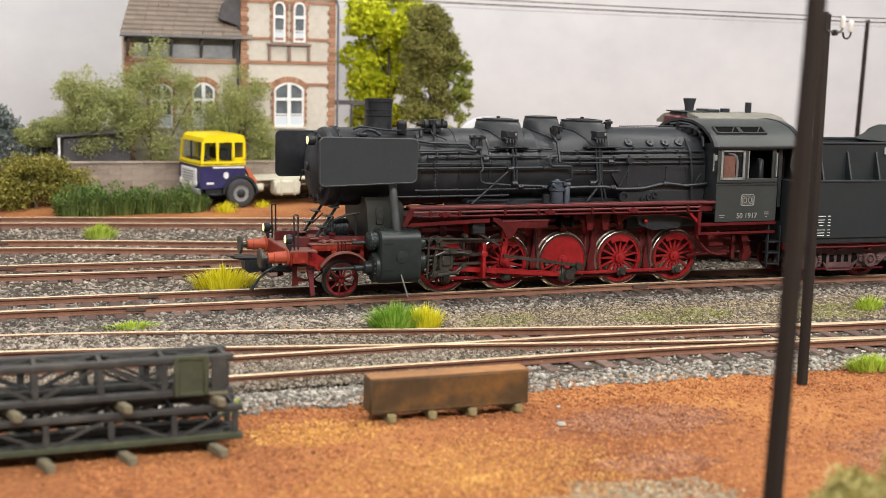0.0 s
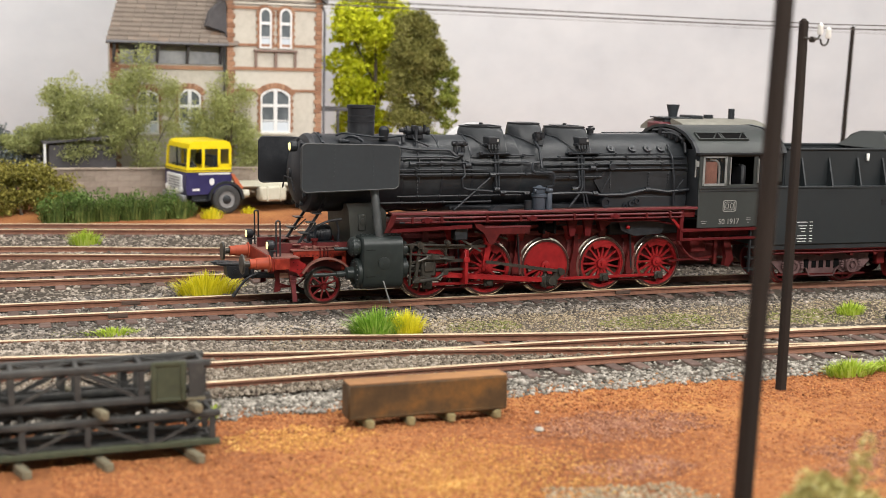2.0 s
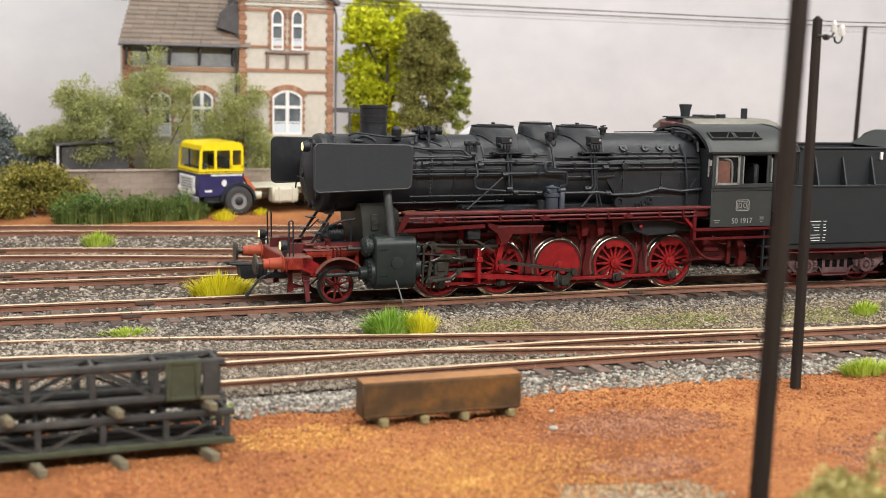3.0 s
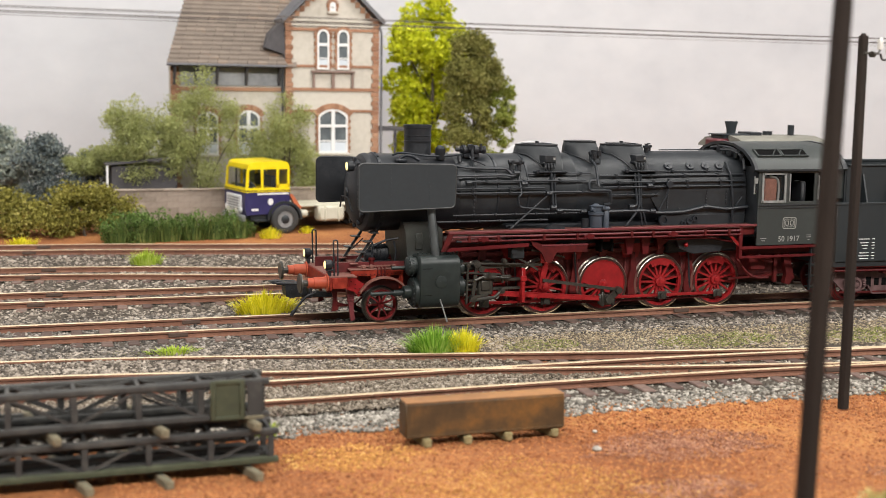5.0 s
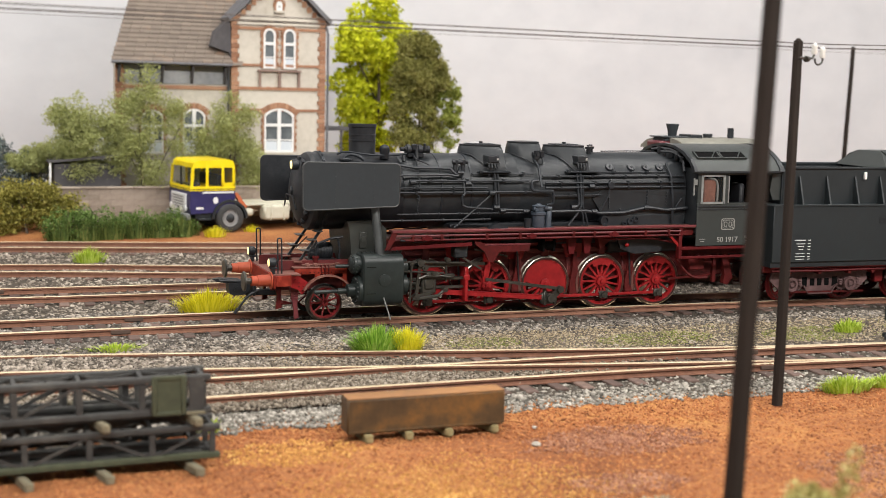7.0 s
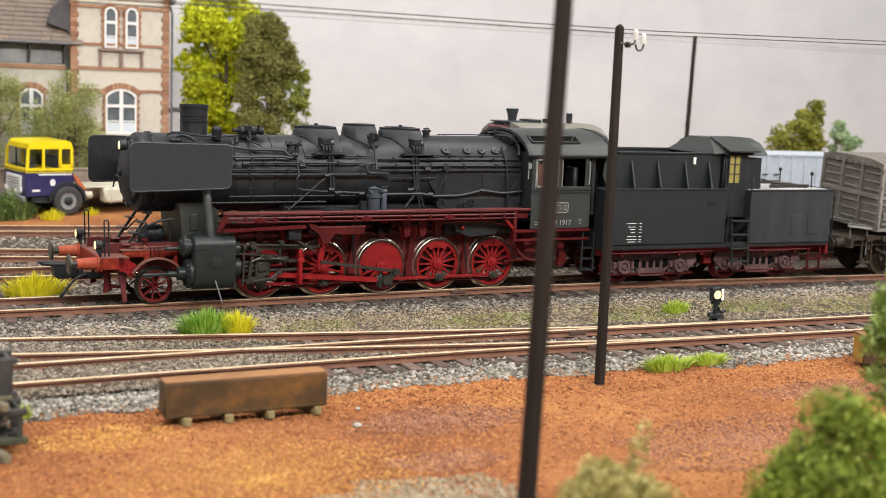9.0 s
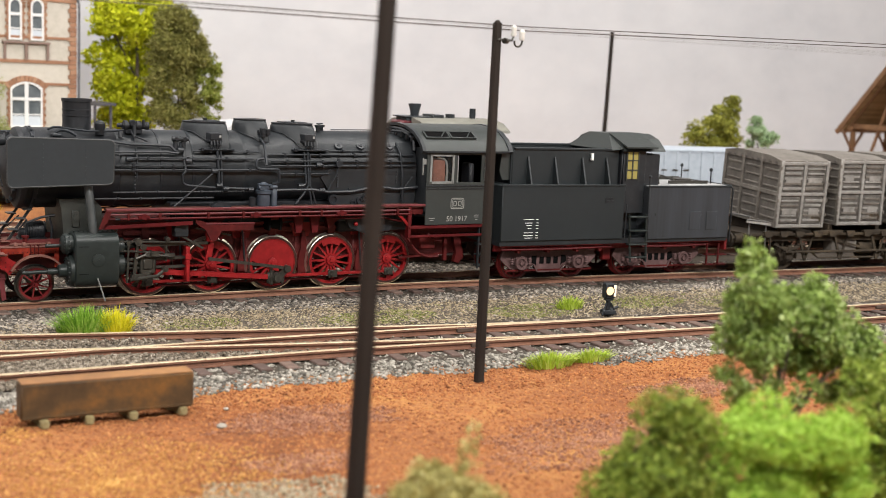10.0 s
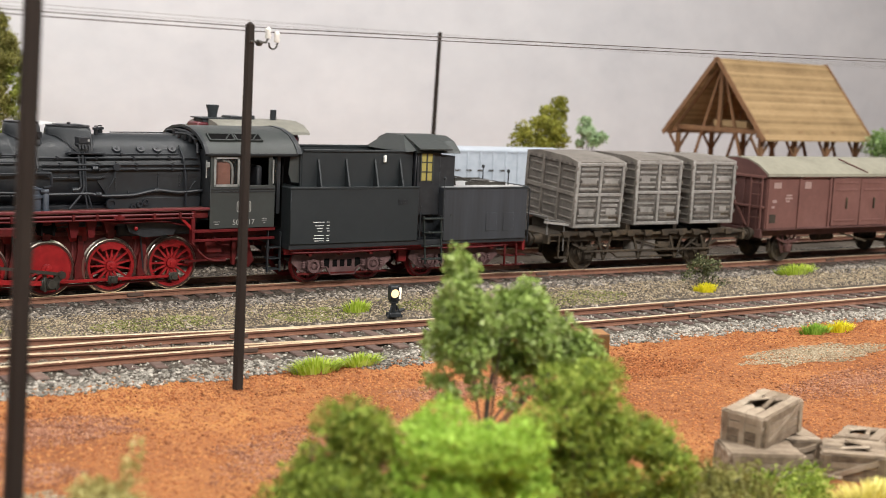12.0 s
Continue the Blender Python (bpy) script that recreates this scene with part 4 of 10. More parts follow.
# running boards: red edge with black top
for y0, y1 in ((-1.45, -0.9), (0.9, 1.45)):
    brd = lp("running_board", G().box(11.55, 19.95, y0, y1, 2.14, 2.2, 0.008), rust_red)
    s = -1 if y0 < 0 else 1
    yo = s * 1.44
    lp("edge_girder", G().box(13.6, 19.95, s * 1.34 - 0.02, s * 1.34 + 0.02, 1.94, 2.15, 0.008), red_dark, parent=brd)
    lp("edge_lip", G().box(11.46, 19.98, yo - 0.035, yo + 0.035, 2.165, 2.225, 0.01), dusty_lit_red, parent=brd)
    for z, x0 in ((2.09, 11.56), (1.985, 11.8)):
        lp("board_pipe", G().tube([(x0, yo, z), (15.0, yo, z - 0.01), (19.5, yo, z - 0.02)], 0.027), dusty_lit_red if z > 2.05 else red_deep, parent=brd)
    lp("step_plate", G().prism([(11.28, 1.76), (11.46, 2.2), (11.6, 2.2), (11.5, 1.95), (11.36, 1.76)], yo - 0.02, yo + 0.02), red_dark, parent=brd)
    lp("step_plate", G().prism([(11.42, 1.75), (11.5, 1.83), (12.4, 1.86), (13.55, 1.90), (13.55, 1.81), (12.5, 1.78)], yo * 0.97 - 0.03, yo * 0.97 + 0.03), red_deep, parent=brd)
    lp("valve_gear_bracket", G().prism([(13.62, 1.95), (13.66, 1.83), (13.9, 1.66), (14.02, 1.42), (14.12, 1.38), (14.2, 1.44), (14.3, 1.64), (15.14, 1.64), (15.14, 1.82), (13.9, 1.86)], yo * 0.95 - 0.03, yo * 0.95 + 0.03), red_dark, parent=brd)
    lp("bracket_flange", G().box(13.9, 15.16, yo * 0.95 - 0.045, yo * 0.95 + 0.045, 1.8, 1.84, 0.008), dusty_lit_red, parent=brd)
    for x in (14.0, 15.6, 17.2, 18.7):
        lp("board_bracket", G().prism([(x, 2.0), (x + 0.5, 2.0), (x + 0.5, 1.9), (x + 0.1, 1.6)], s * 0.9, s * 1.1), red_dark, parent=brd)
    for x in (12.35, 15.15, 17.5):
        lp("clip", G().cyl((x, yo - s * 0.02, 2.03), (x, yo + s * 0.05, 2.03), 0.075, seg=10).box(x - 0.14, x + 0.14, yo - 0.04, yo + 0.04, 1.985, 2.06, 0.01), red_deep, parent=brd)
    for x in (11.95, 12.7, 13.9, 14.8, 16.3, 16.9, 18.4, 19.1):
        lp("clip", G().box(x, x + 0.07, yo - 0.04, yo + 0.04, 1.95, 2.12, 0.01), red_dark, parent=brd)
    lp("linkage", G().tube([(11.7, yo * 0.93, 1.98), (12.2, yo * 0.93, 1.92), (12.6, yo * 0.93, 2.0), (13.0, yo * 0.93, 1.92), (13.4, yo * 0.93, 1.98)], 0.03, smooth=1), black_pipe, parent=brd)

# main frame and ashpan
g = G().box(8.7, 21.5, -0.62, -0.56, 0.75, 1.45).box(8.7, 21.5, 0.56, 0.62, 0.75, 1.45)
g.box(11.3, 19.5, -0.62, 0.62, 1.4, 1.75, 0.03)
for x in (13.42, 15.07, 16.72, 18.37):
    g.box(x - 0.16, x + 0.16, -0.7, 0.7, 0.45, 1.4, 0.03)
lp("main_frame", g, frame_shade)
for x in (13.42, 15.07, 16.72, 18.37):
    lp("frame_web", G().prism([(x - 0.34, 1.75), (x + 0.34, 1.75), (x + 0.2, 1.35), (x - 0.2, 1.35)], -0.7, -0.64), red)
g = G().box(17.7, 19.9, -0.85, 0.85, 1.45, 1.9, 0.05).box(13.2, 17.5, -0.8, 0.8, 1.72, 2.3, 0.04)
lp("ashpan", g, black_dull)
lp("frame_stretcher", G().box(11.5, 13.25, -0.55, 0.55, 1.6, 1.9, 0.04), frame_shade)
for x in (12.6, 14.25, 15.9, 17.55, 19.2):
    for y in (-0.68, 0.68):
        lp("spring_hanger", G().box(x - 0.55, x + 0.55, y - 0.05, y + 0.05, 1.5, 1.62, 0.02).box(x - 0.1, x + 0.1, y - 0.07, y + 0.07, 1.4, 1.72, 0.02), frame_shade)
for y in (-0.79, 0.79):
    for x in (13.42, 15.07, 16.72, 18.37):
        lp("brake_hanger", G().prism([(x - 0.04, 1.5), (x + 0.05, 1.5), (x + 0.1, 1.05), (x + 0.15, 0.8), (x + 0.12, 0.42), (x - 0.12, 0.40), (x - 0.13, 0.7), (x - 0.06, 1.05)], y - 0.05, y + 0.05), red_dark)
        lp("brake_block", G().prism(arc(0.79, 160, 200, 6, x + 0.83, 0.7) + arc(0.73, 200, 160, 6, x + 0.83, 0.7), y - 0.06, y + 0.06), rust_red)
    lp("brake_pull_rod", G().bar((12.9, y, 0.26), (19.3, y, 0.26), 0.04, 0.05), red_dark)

# wheels
axles = [(12.6, 80), (14.25, 80), (15.9, 165), (17.55, 62), (19.2, 62)]
for x, wgt in axles:
    for s in (-1, 1):
        spoked_wheel(loco, x - 14.5, 0.7, s * 0.72, 0.7, s, 15, wgt, (red, bare_steel))
    lp("axle", G().cyl((x, -0.7, 0.7), (x, 0.7, 0.7), 0.1), dark_steel)
for s in (-1, 1):
    spoked_wheel(loco, 10.0 - 14.5, 0.425, s * 0.72, 0.425, s, 9, 0, (pony_red, dark_steel))
lp("axle", G().cyl((10, -0.7, 0.425), (10, 0.7, 0.425), 0.08), dark_steel)
# rods; crank pins below the axles
for s in (-1, 1):
    yr = s * 0.88
    g = G()
    for a, bb in zip(axles, axles[1:]):
        g.box(a[0], bb[0], yr - 0.03, yr + 0.03, 0.325, 0.405, 0.012)
    for x, _ in axles:
        g.lathe([(yr - 0.05, 0.1), (yr - 0.05, 0.12), (yr + 0.05, 0.12)], (x, 0, 0.365), "Y", 14)
    lp("coupling_rod", g, red)
    for x, _ in axles:
        lp("crank_pin", G().cyl((x, s * 0.75, 0.365), (x, s * 1.0, 0.365), 0.075, seg=14).box(x - 0.13, x + 0.13, yr + s * 0.02, yr + s * 0.07, 0.26, 0.47, 0.03), dark_steel)
    g = G().bar((12.55, s * 1.02, 0.66), (15.9, s * 1.02, 0.37), 0.06, 0.105).bar((12.55, s * 1.02, 0.715), (15.7, s * 1.02, 0.435), 0.075, 0.02).bar((12.55, s * 1.02, 0.605), (15.7, s * 1.02, 0.335), 0.075, 0.02)
    lp("connecting_rod", g, red)
    lp("rod_end", G().box(15.66, 16.14, s * 0.96, s * 1.08, 0.2, 0.52, 0.05).cyl((15.9, s * 0.9, 0.37), (15.9, s * 1.16, 0.37), 0.13, seg=14).box(15.72, 15.8, s * 1.06, s * 1.12, 0.18, 0.56, 0.02).box(16.0, 16.08, s * 1.06, s * 1.12, 0.2, 0.56, 0.02).cyl((15.76, s * 1.05, 0.5), (15.76, s * 1.05, 0.6), 0.05).cyl((16.02, s * 1.05, 0.5), (16.02, s * 1.05, 0.6), 0.045), dark_steel)
    lp("return_crank", G().bar((15.9, s * 1.16, 0.37), (16.16, s * 1.16, 0.60), 0.06, 0.16).cyl((16.14, s * 1.12, 0.6), (16.14, s * 1.26, 0.6), 0.09, seg=12).cyl((15.9, s * 1.14, 0.37), (15.9, s * 1.22, 0.37), 0.11, seg=12), dark_steel)
    lp("eccentric_rod", G().bar((16.1, s * 1.18, 0.62), (14.05, s * 1.18, 0.93), 0.045, 0.075), dark_steel)
    lp("link", G().prism([(13.98, 0.85), (14.12, 0.85), (14.2, 1.25), (14.12, 1.65), (13.98, 1.65), (14.05, 1.25)], s * 1.1 - 0.04, s * 1.1 + 0.04), red)
    lp("radius_rod", G().bar((14.1, s * 1.12, 1.32), (12.35, s * 1.12, 1.30), 0.04, 0.07), dark_steel)
    lp("combination_lever", G().bar((12.3, s * 1.16, 1.38), (12.2, s * 1.16, 0.55), 0.05, 0.08).bar((12.2, s * 1.16, 0.58), (12.6, s * 1.16, 0.62), 0.04, 0.06), dark_steel)
    lp("reach_rod", G().bar((14.15, s * 1.0, 1.65), (16.5, s * 1.0, 1.85), 0.04, 0.06), red_dark)
    g = G().box(11.85, 13.5, s * 0.96, s * 1.1, 0.93, 1.0, 0.01).box(11.85, 13.5, s * 0.96, s * 1.1, 0.72, 0.78, 0.01)
    lp("slide_bar", g, dark_steel)
    g = G().box(12.35, 12.75, s * 0.9, s * 1.14, 0.6, 1.06, 0.04).cyl((11.8, s * 1.02, 0.86), (12.4, s * 1.02, 0.86), 0.05).box(12.42, 12.66, s * 1.12, s * 1.18, 0.72, 0.98, 0.03)
    lp("crosshead", g, dark_steel)
    lp("guide_bracket", G().box(13.48, 13.58, s * 0.8, s * 1.2, 0.38, 1.25, 0.02).box(13.45, 13.61, s * 1.16, s * 1.22, 0.92, 1.06, 0.02), red)
    for p, q, rr in (((11.8, 1.02, 1.28), (12.4, 1.02, 1.28), 0.06), ((11.85, 1.2, 1.42), (13.45, 1.2, 1.36), 0.03), ((11.85, 1.2, 1.2), (12.9, 1.2, 1.12), 0.028), ((12.1, 1.22, 0.5), (12.75, 1.22, 0.56), 0.045), ((12.75, 1.22, 0.56), (12.95, 1.22, 0.72), 0.04), ((13.0, 1.12, 1.5), (13.0, 1.12, 0.9), 0.03), ((12.05, 1.22, 1.35), (12.02, 1.22, 0.42), 0.03)):
        lp("valve_rod", G().cyl((p[0], s * p[1], p[2]), (q[0], s * q[1], q[2]), rr, seg=9), dark_steel)
    for x, z, rr in ((12.28, 1.40, 0.09), (12.2, 0.56, 0.08), (12.95, 0.72, 0.07), (12.62, 1.12, 0.06), (13.0, 1.45, 0.06), (12.4, 1.28, 0.08), (12.05, 1.38, 0.06)):
        lp("pivot_pin", G().cyl((x, s * 1.1, z), (x, s * 1.27, z), rr, seg=10).cyl((x, s * 1.1, z), (x, s * 1.29, z), rr * 0.5, seg=8), dark_steel)
    lp("oil_box", G().box(12.45, 12.8, s * 1.1, s * 1.24, 1.02, 1.16, 0.02).box(12.9, 13.2, s * 1.12, s * 1.22, 1.0, 1.1, 0.02), dark_steel)
    lp("oil_pipe", G().tube([(12.25, s * 1.2, 1.0), (12.5, s * 1.22, 1.1), (13.1, s * 1.2, 1.02)], 0.03, smooth=1), dark_steel)
    # cylinder block with covers
    rings = []
    for x, k in ((10.74, 0.95), (10.77, 1.0), (11.74, 1.0), (11.77, 0.95)):
        outline = [(0.8, 0.40), (1.3, 0.40), (1.42, 0.47), (1.48, 0.58), (1.5, 0.72), (1.5, 1.45), (1.48, 1.55), (1.42, 1.62), (1.3, 1.66), (0.8, 1.66)]
        rings.append([Vector((x, s * (0.8 + (a - 0.8) * k), 1.04 + (z - 1.04) * k)) for a, z in outline])
    cylb = lp("cylinder", G().ring(rings), green_black)
    g = G().lathe([(10.42, 0.1), (10.44, 0.15), (10.6, 0.16), (10.62, 0.2), (10.64, 0.34), (10.66, 0.36), (10.74, 0.36)], (0, s * 1.14, 0.77), "X", 26)
    g.lathe([(10.48, 0.1), (10.5, 0.17), (10.54, 0.2), (10.56, 0.235), (10.66, 0.235), (10.67, 0.21), (10.76, 0.21)], (0, s * 1.14, 1.4), "X", 22)
    for k in range(16):
        a = 2 * math.pi * k / 16
        g.cyl((10.61, s * 1.14 + 0.3 * math.cos(a), 0.77 + 0.3 * math.sin(a)), (10.65, s * 1.14 + 0.3 * math.cos(a), 0.77 + 0.3 * math.sin(a)), 0.022, seg=6)
        g.cyl((10.53, s * 1.14 + 0.205 * math.cos(a), 1.4 + 0.205 * math.sin(a)), (10.57, s * 1.14 + 0.205 * math.cos(a), 1.4 + 0.205 * math.sin(a)), 0.018, seg=6)
        g.cyl((10.6 + 0.02, s * 1.14 + 0.24 * math.cos(a), 1.4 + 0.24 * math.sin(a)), (10.64, s * 1.14 + 0.24 * math.cos(a), 1.4 + 0.24 * math.sin(a)), 0.018, seg=6)
    g.cyl((10.2, s * 1.12, 0.76), (10.5, s * 1.12, 0.76), 0.075, seg=12).cyl((10.15, s * 1.12, 1.36), (10.5, s * 1.12, 1.36), 0.045)
    g.cyl((9.63, s * 1.12, 0.75), (10.3, s * 1.12, 0.76), 0.045)
    g.lathe([(11.8, 0.26), (11.95, 0.26), (11.97, 0.12), (12.1, 0.1)], (0, s * 1.05, 0.86), "X", 18).lathe([(11.8, 0.2), (11.95, 0.2), (11.97, 0.1), (12.2, 0.08)], (0, s * 1.05, 1.3), "X", 18)
    lp("cylinder_cover", g, green_black, parent=cylb)
    g = G().lathe([(s * 1.5, 0.15), (s * 1.515, 0.15), (s * 1.52, 0.13)], (11.27, 0, 1.04), "Y", 24).cyl((11.27, s * 1.5, 1.04), (11.27, s * 1.53, 1.04), 0.03)
    lp("cover_plate", g, green_black, parent=cylb)
    g = G()
    for k in range(10):
        g.cyl((10.78 + 0.11 * k, s * 1.2, 1.65), (10.78 + 0.11 * k, s * 1.2, 1.72), 0.02, seg=6)
    g.box(10.78, 11.74, s * 1.05, s * 1.3, 1.64, 1.68)
    lp("bolt_strip", g, green_black, parent=cylb)
    lp("drain_pipe", G().cyl((11.25, s * 1.5, 0.62), (11.42, s * 1.54, 0.08), 0.018, seg=8), frame_grey, parent=cylb)
    for z in (0.72, 1.36):
        lp("cover_seam", G().box(10.82, 11.05, s * 1.497, s * 1.506, z, z + 0.012), pitch_black, parent=cylb)

# sand pipes, lubricators and small gear between the wheels
for x in (13.45, 15.1, 18.35):
    lp("sand_pipe", G().tube([(x - 0.2, -0.98, 2.2), (x - 0.1, -0.95, 1.6), (x, -0.86, 1.0), (x + 0.08, -0.8, 0.25)], 0.022, smooth=1), black_pipe)
lp("lubricator", G().box(13.15, 13.5, -1.3, -1.02, 1.5, 1.82, 0.03).cyl((13.2, -1.34, 1.7), (13.2, -1.3, 1.7), 0.07), black)
lp("lubricator_drive", G().bar((13.3, -1.25, 1.55), (13.9, -1.2, 1.2), 0.03, 0.05).bar((13.7, -1.22, 1.7), (14.6, -1.22, 1.5), 0.03, 0.04), dark_steel)
lp("reversing_shaft", G().cyl((14.7, -1.1, 1.72), (14.7, 1.1, 1.72), 0.07).bar((14.7, -1.12, 1.72), (14.35, -1.12, 1.4), 0.05, 0.09), red_deep)
for x in (16.3, 16.75):
    lp("air_reservoir_bracket", G().prism([(x, 2.0), (x + 0.3, 2.0), (x + 0.22, 1.5), (x + 0.08, 1.5)], -1.15, -1.05), red_deep)
lp("air_reservoir", G().lathe([(15.55, 0.06), (15.6, 0.13), (15.65, 0.14), (15.95, 0.14), (16.0, 0.13), (16.05, 0.06)], (0, -1.0, 1.74), "X", 20).box(15.62, 15.68, -1.16, -0.86, 1.58, 1.92, 0.01).box(15.92, 15.98, -1.16, -0.86, 1.58, 1.92, 0.01), pitch_black)
lp("ash_pan_door", G().prism([(17.75, 1.95), (19.3, 1.95), (19.1, 1.5), (18.3, 1.45), (17.9, 1.6)], -1.12, -1.0), black_dull)
lp("wash_pipe", G().tube([(17.0, -1.2, 1.95), (17.6, -1.25, 1.85), (18.6, -1.25, 1.9), (19.4, -1.3, 1.75)], 0.03, smooth=1), red_deep)
lp("gear_knob", G().ball((18.05, -1.18, 1.7), 0.06, seg=8, rings=6), red)
lp("water_pipe", G().tube([(19.6, -1.1, 1.3), (19.9, -1.15, 0.9), (20.2, -1.15, 0.75), (20.6, -1.12, 0.75)], 0.04, smooth=1), red_dark)

# front frame, buffer beam, buffers
lp("buffer_beam", G().box(8.6, 8.66, -1.3, 1.3, 0.9, 1.21, 0.012).box(8.66, 9.03, -1.3, -1.22, 0.94, 1.2, 0.01).box(8.66, 9.03, 1.22, 1.3, 0.94, 1.2, 0.01), red_bright)
lp("beam_cover", G().box(8.62, 9.25, -1.27, 1.27, 1.2, 1.225, 0.006).box(8.85, 9.2, -0.3, 0.3, 1.225, 1.27, 0.02), beam_brown)
for y in (-1.2, -0.98, 0.98, 1.2):
    for z in (0.97, 1.16):
        lp("beam_bolt", G().cyl((8.585, y, z), (8.605, y, z), 0.022, seg=6), red_deep)
for s in (-1, 1):
    y = s * 0.92
    side = lp("side_frame", G().box(9.2, 10.5, y - 0.02, y + 0.02, 1.16, 1.31, 0.008).box(9.2, 9.36, y - 0.02, y + 0.02, 0.98, 1.16).box(9.7, 9.82, y - 0.02, y + 0.02, 1.04, 1.16).box(10.08, 10.18, y - 0.02, y + 0.02, 1.04, 1.16).box(10.4, 10.5, y - 0.02, y + 0.02, 0.84, 1.16).box(10.18, 10.4, y - 0.02, y + 0.02, 1.03, 1.07), red_bright)
    lp("frame_lip", G().box(9.2, 10.52, y - 0.045, y + 0.03, 1.31, 1.33, 0.005).box(9.05, 9.34, y + s * 0.02, y + s * 0.06, 1.13, 1.18, 0.01), beam_brown, parent=side)
    for k in range(12):
        lp("rivet", G().cyl((9.26 + 0.105 * k, y + s * 0.015, 1.2), (9.26 + 0.105 * k, y + s * 0.035, 1.2), 0.017, seg=6), red_dark, parent=side)
    for k in range(3):
        lp("bracket", G().box(9.84 + 0.09 * k, 9.87 + 0.09 * k, y - 0.05, y + 0.05, 1.14, 1.38, 0.008), red_dark, parent=side)
    lp("gusset", G().prism([(8.98, 1.0), (9.02, 1.16), (9.24, 1.16), (9.6, 0.93), (9.56, 0.88), (9.38, 0.68), (9.28, 0.8), (9.1, 0.86)], y + s * 0.01, y + s * 0.04), red, parent=side)
    for x, z in ((9.1, 1.05), (9.2, 1.05), (9.3, 0.98), (9.3, 0.88), (9.4, 0.88), (9.38, 0.78)):
        lp("rivet", G().cyl((x, y + s * 0.035, z), (x, y + s * 0.055, z), 0.017, seg=6), red_dark, parent=side)
    yg = s * 0.78
    lp("guard_iron", G().prism([(9.12, 0.88), (9.33, 0.88), (9.31, 0.62), (9.3, 0.4), (9.34, 0.1), (9.24, 0.07), (9.2, 0.4), (9.15, 0.62)], yg - 0.05, yg + 0.05).box(9.13, 9.32, yg + s * 0.05, yg + s * 0.07, 0.56, 0.6, 0.006).box(9.13, 9.32, yg + s * 0.05, yg + s * 0.07, 0.68, 0.72, 0.006).cyl((9.23, yg + s * 0.05, 0.64), (9.23, yg + s * 0.075, 0.64), 0.02, seg=6), dusty_lit_red)
    lp("guard_stay", G().prism([(8.76, 0.92), (8.94, 0.92), (8.9, 0.62), (8.94, 0.34), (8.8, 0.31), (8.83, 0.62)], s * 0.7 - 0.04, s * 0.7 + 0.04).box(8.88, 9.2, s * 0.66, s * 0.72, 0.41, 0.47, 0.01).bar((8.9, s * 0.7, 0.52), (9.18, s * 0.74, 0.44), 0.03, 0.03), red_dark)
    lp("wheel_fender", G().prism(arc(0.70, 150, 32, 16, 10.0, 0.45) + arc(0.655, 32, 150, 16, 10.0, 0.45), s * 0.99 - 0.06, s * 0.99 + 0.06), beam_brown)
    yb = s * 1.08
    bf = lp("buffer", G().lathe([(8.12, 0.118), (8.26, 0.122), (8.265, 0.135), (8.54, 0.14), (8.56, 0.15), (8.57, 0.2), (8.6, 0.2)], (0, yb, 1.07), "X", 22), buffer_orange)
    lp("buffer_plate", G().lathe([(7.92, 0.1), (7.92, 0.215), (7.945, 0.235), (7.975, 0.225), (8.01, 0.07), (8.14, 0.07)], (0, yb, 1.07), "X", 24), dark_steel, parent=bf)
    lmp = lp("headlamp", G().lathe([(8.535, 0.105), (8.55, 0.118), (8.68, 0.115), (8.72, 0.07)], (0, yb, 1.49), "X", 20).box(8.6, 8.68, yb - 0.04, yb + 0.04, 1.22, 1.4).box(8.56, 8.74, yb - 0.06, yb + 0.06, 1.34, 1.38, 0.01), black_dull)
    lp("lens", G().lathe([(8.52, 0.02), (8.525, 0.08), (8.54, 0.1)], (0, yb, 1.49), "X", 20), lit, "glowing warm white lens", parent=lmp)
    lp("grab_rail", G().tube(bends([(8.76, yb, 1.22), (8.74, yb, 2.06), (8.84, yb, 2.06), (8.85, yb, 1.22)], 0.048), 0.02), black)
lp("front_frame", G().prism([(8.66, 0.95), (8.66, 1.2), (10.6, 1.26), (10.6, 1.0), (9.55, 1.0), (9.45, 0.9)], -0.66, -0.6).prism([(8.66, 0.95), (8.66, 1.2), (10.6, 1.26), (10.6, 1.0), (9.55, 1.0), (9.45, 0.9)], 0.6, 0.66), red_deep)
g = G().box(9.2, 10.7, -0.9, 0.9, 1.285, 1.32, 0.008).box(9.45, 10.3, -0.7, 0.7, 1.32, 1.37, 0.02)
for x in (9.5, 9.7, 10.25):
    g.box(x, x + 0.09, -0.86, -0.74, 1.32, 1.41, 0.015)
lp("front_platform", g, beam_brown)
lmp = lp("headlamp", G().lathe([(9.24, 0.11), (9.26, 0.13), (9.4, 0.12), (9.44, 0.06)], (0, -0.38, 3.74), "X", 18), black_dull)
lp("lens", G().lathe([(9.22, 0.02), (9.23, 0.09), (9.245, 0.105)], (0, -0.38, 3.74), "X", 18), lit, "glowing warm white lens", parent=lmp)
g = G().prism([(7.42, 0.99), (7.5, 0.92), (7.8, 0.87), (8.62, 0.85), (8.62, 0.94), (7.9, 0.95), (7.6, 0.99)], -0.1, 0.1)
g.tube(bends([(8.1, -0.2, 0.93), (7.56, -0.2, 0.96), (7.56, 0.2, 0.96), (8.1, 0.2, 0.93)], 0.08), 0.03)
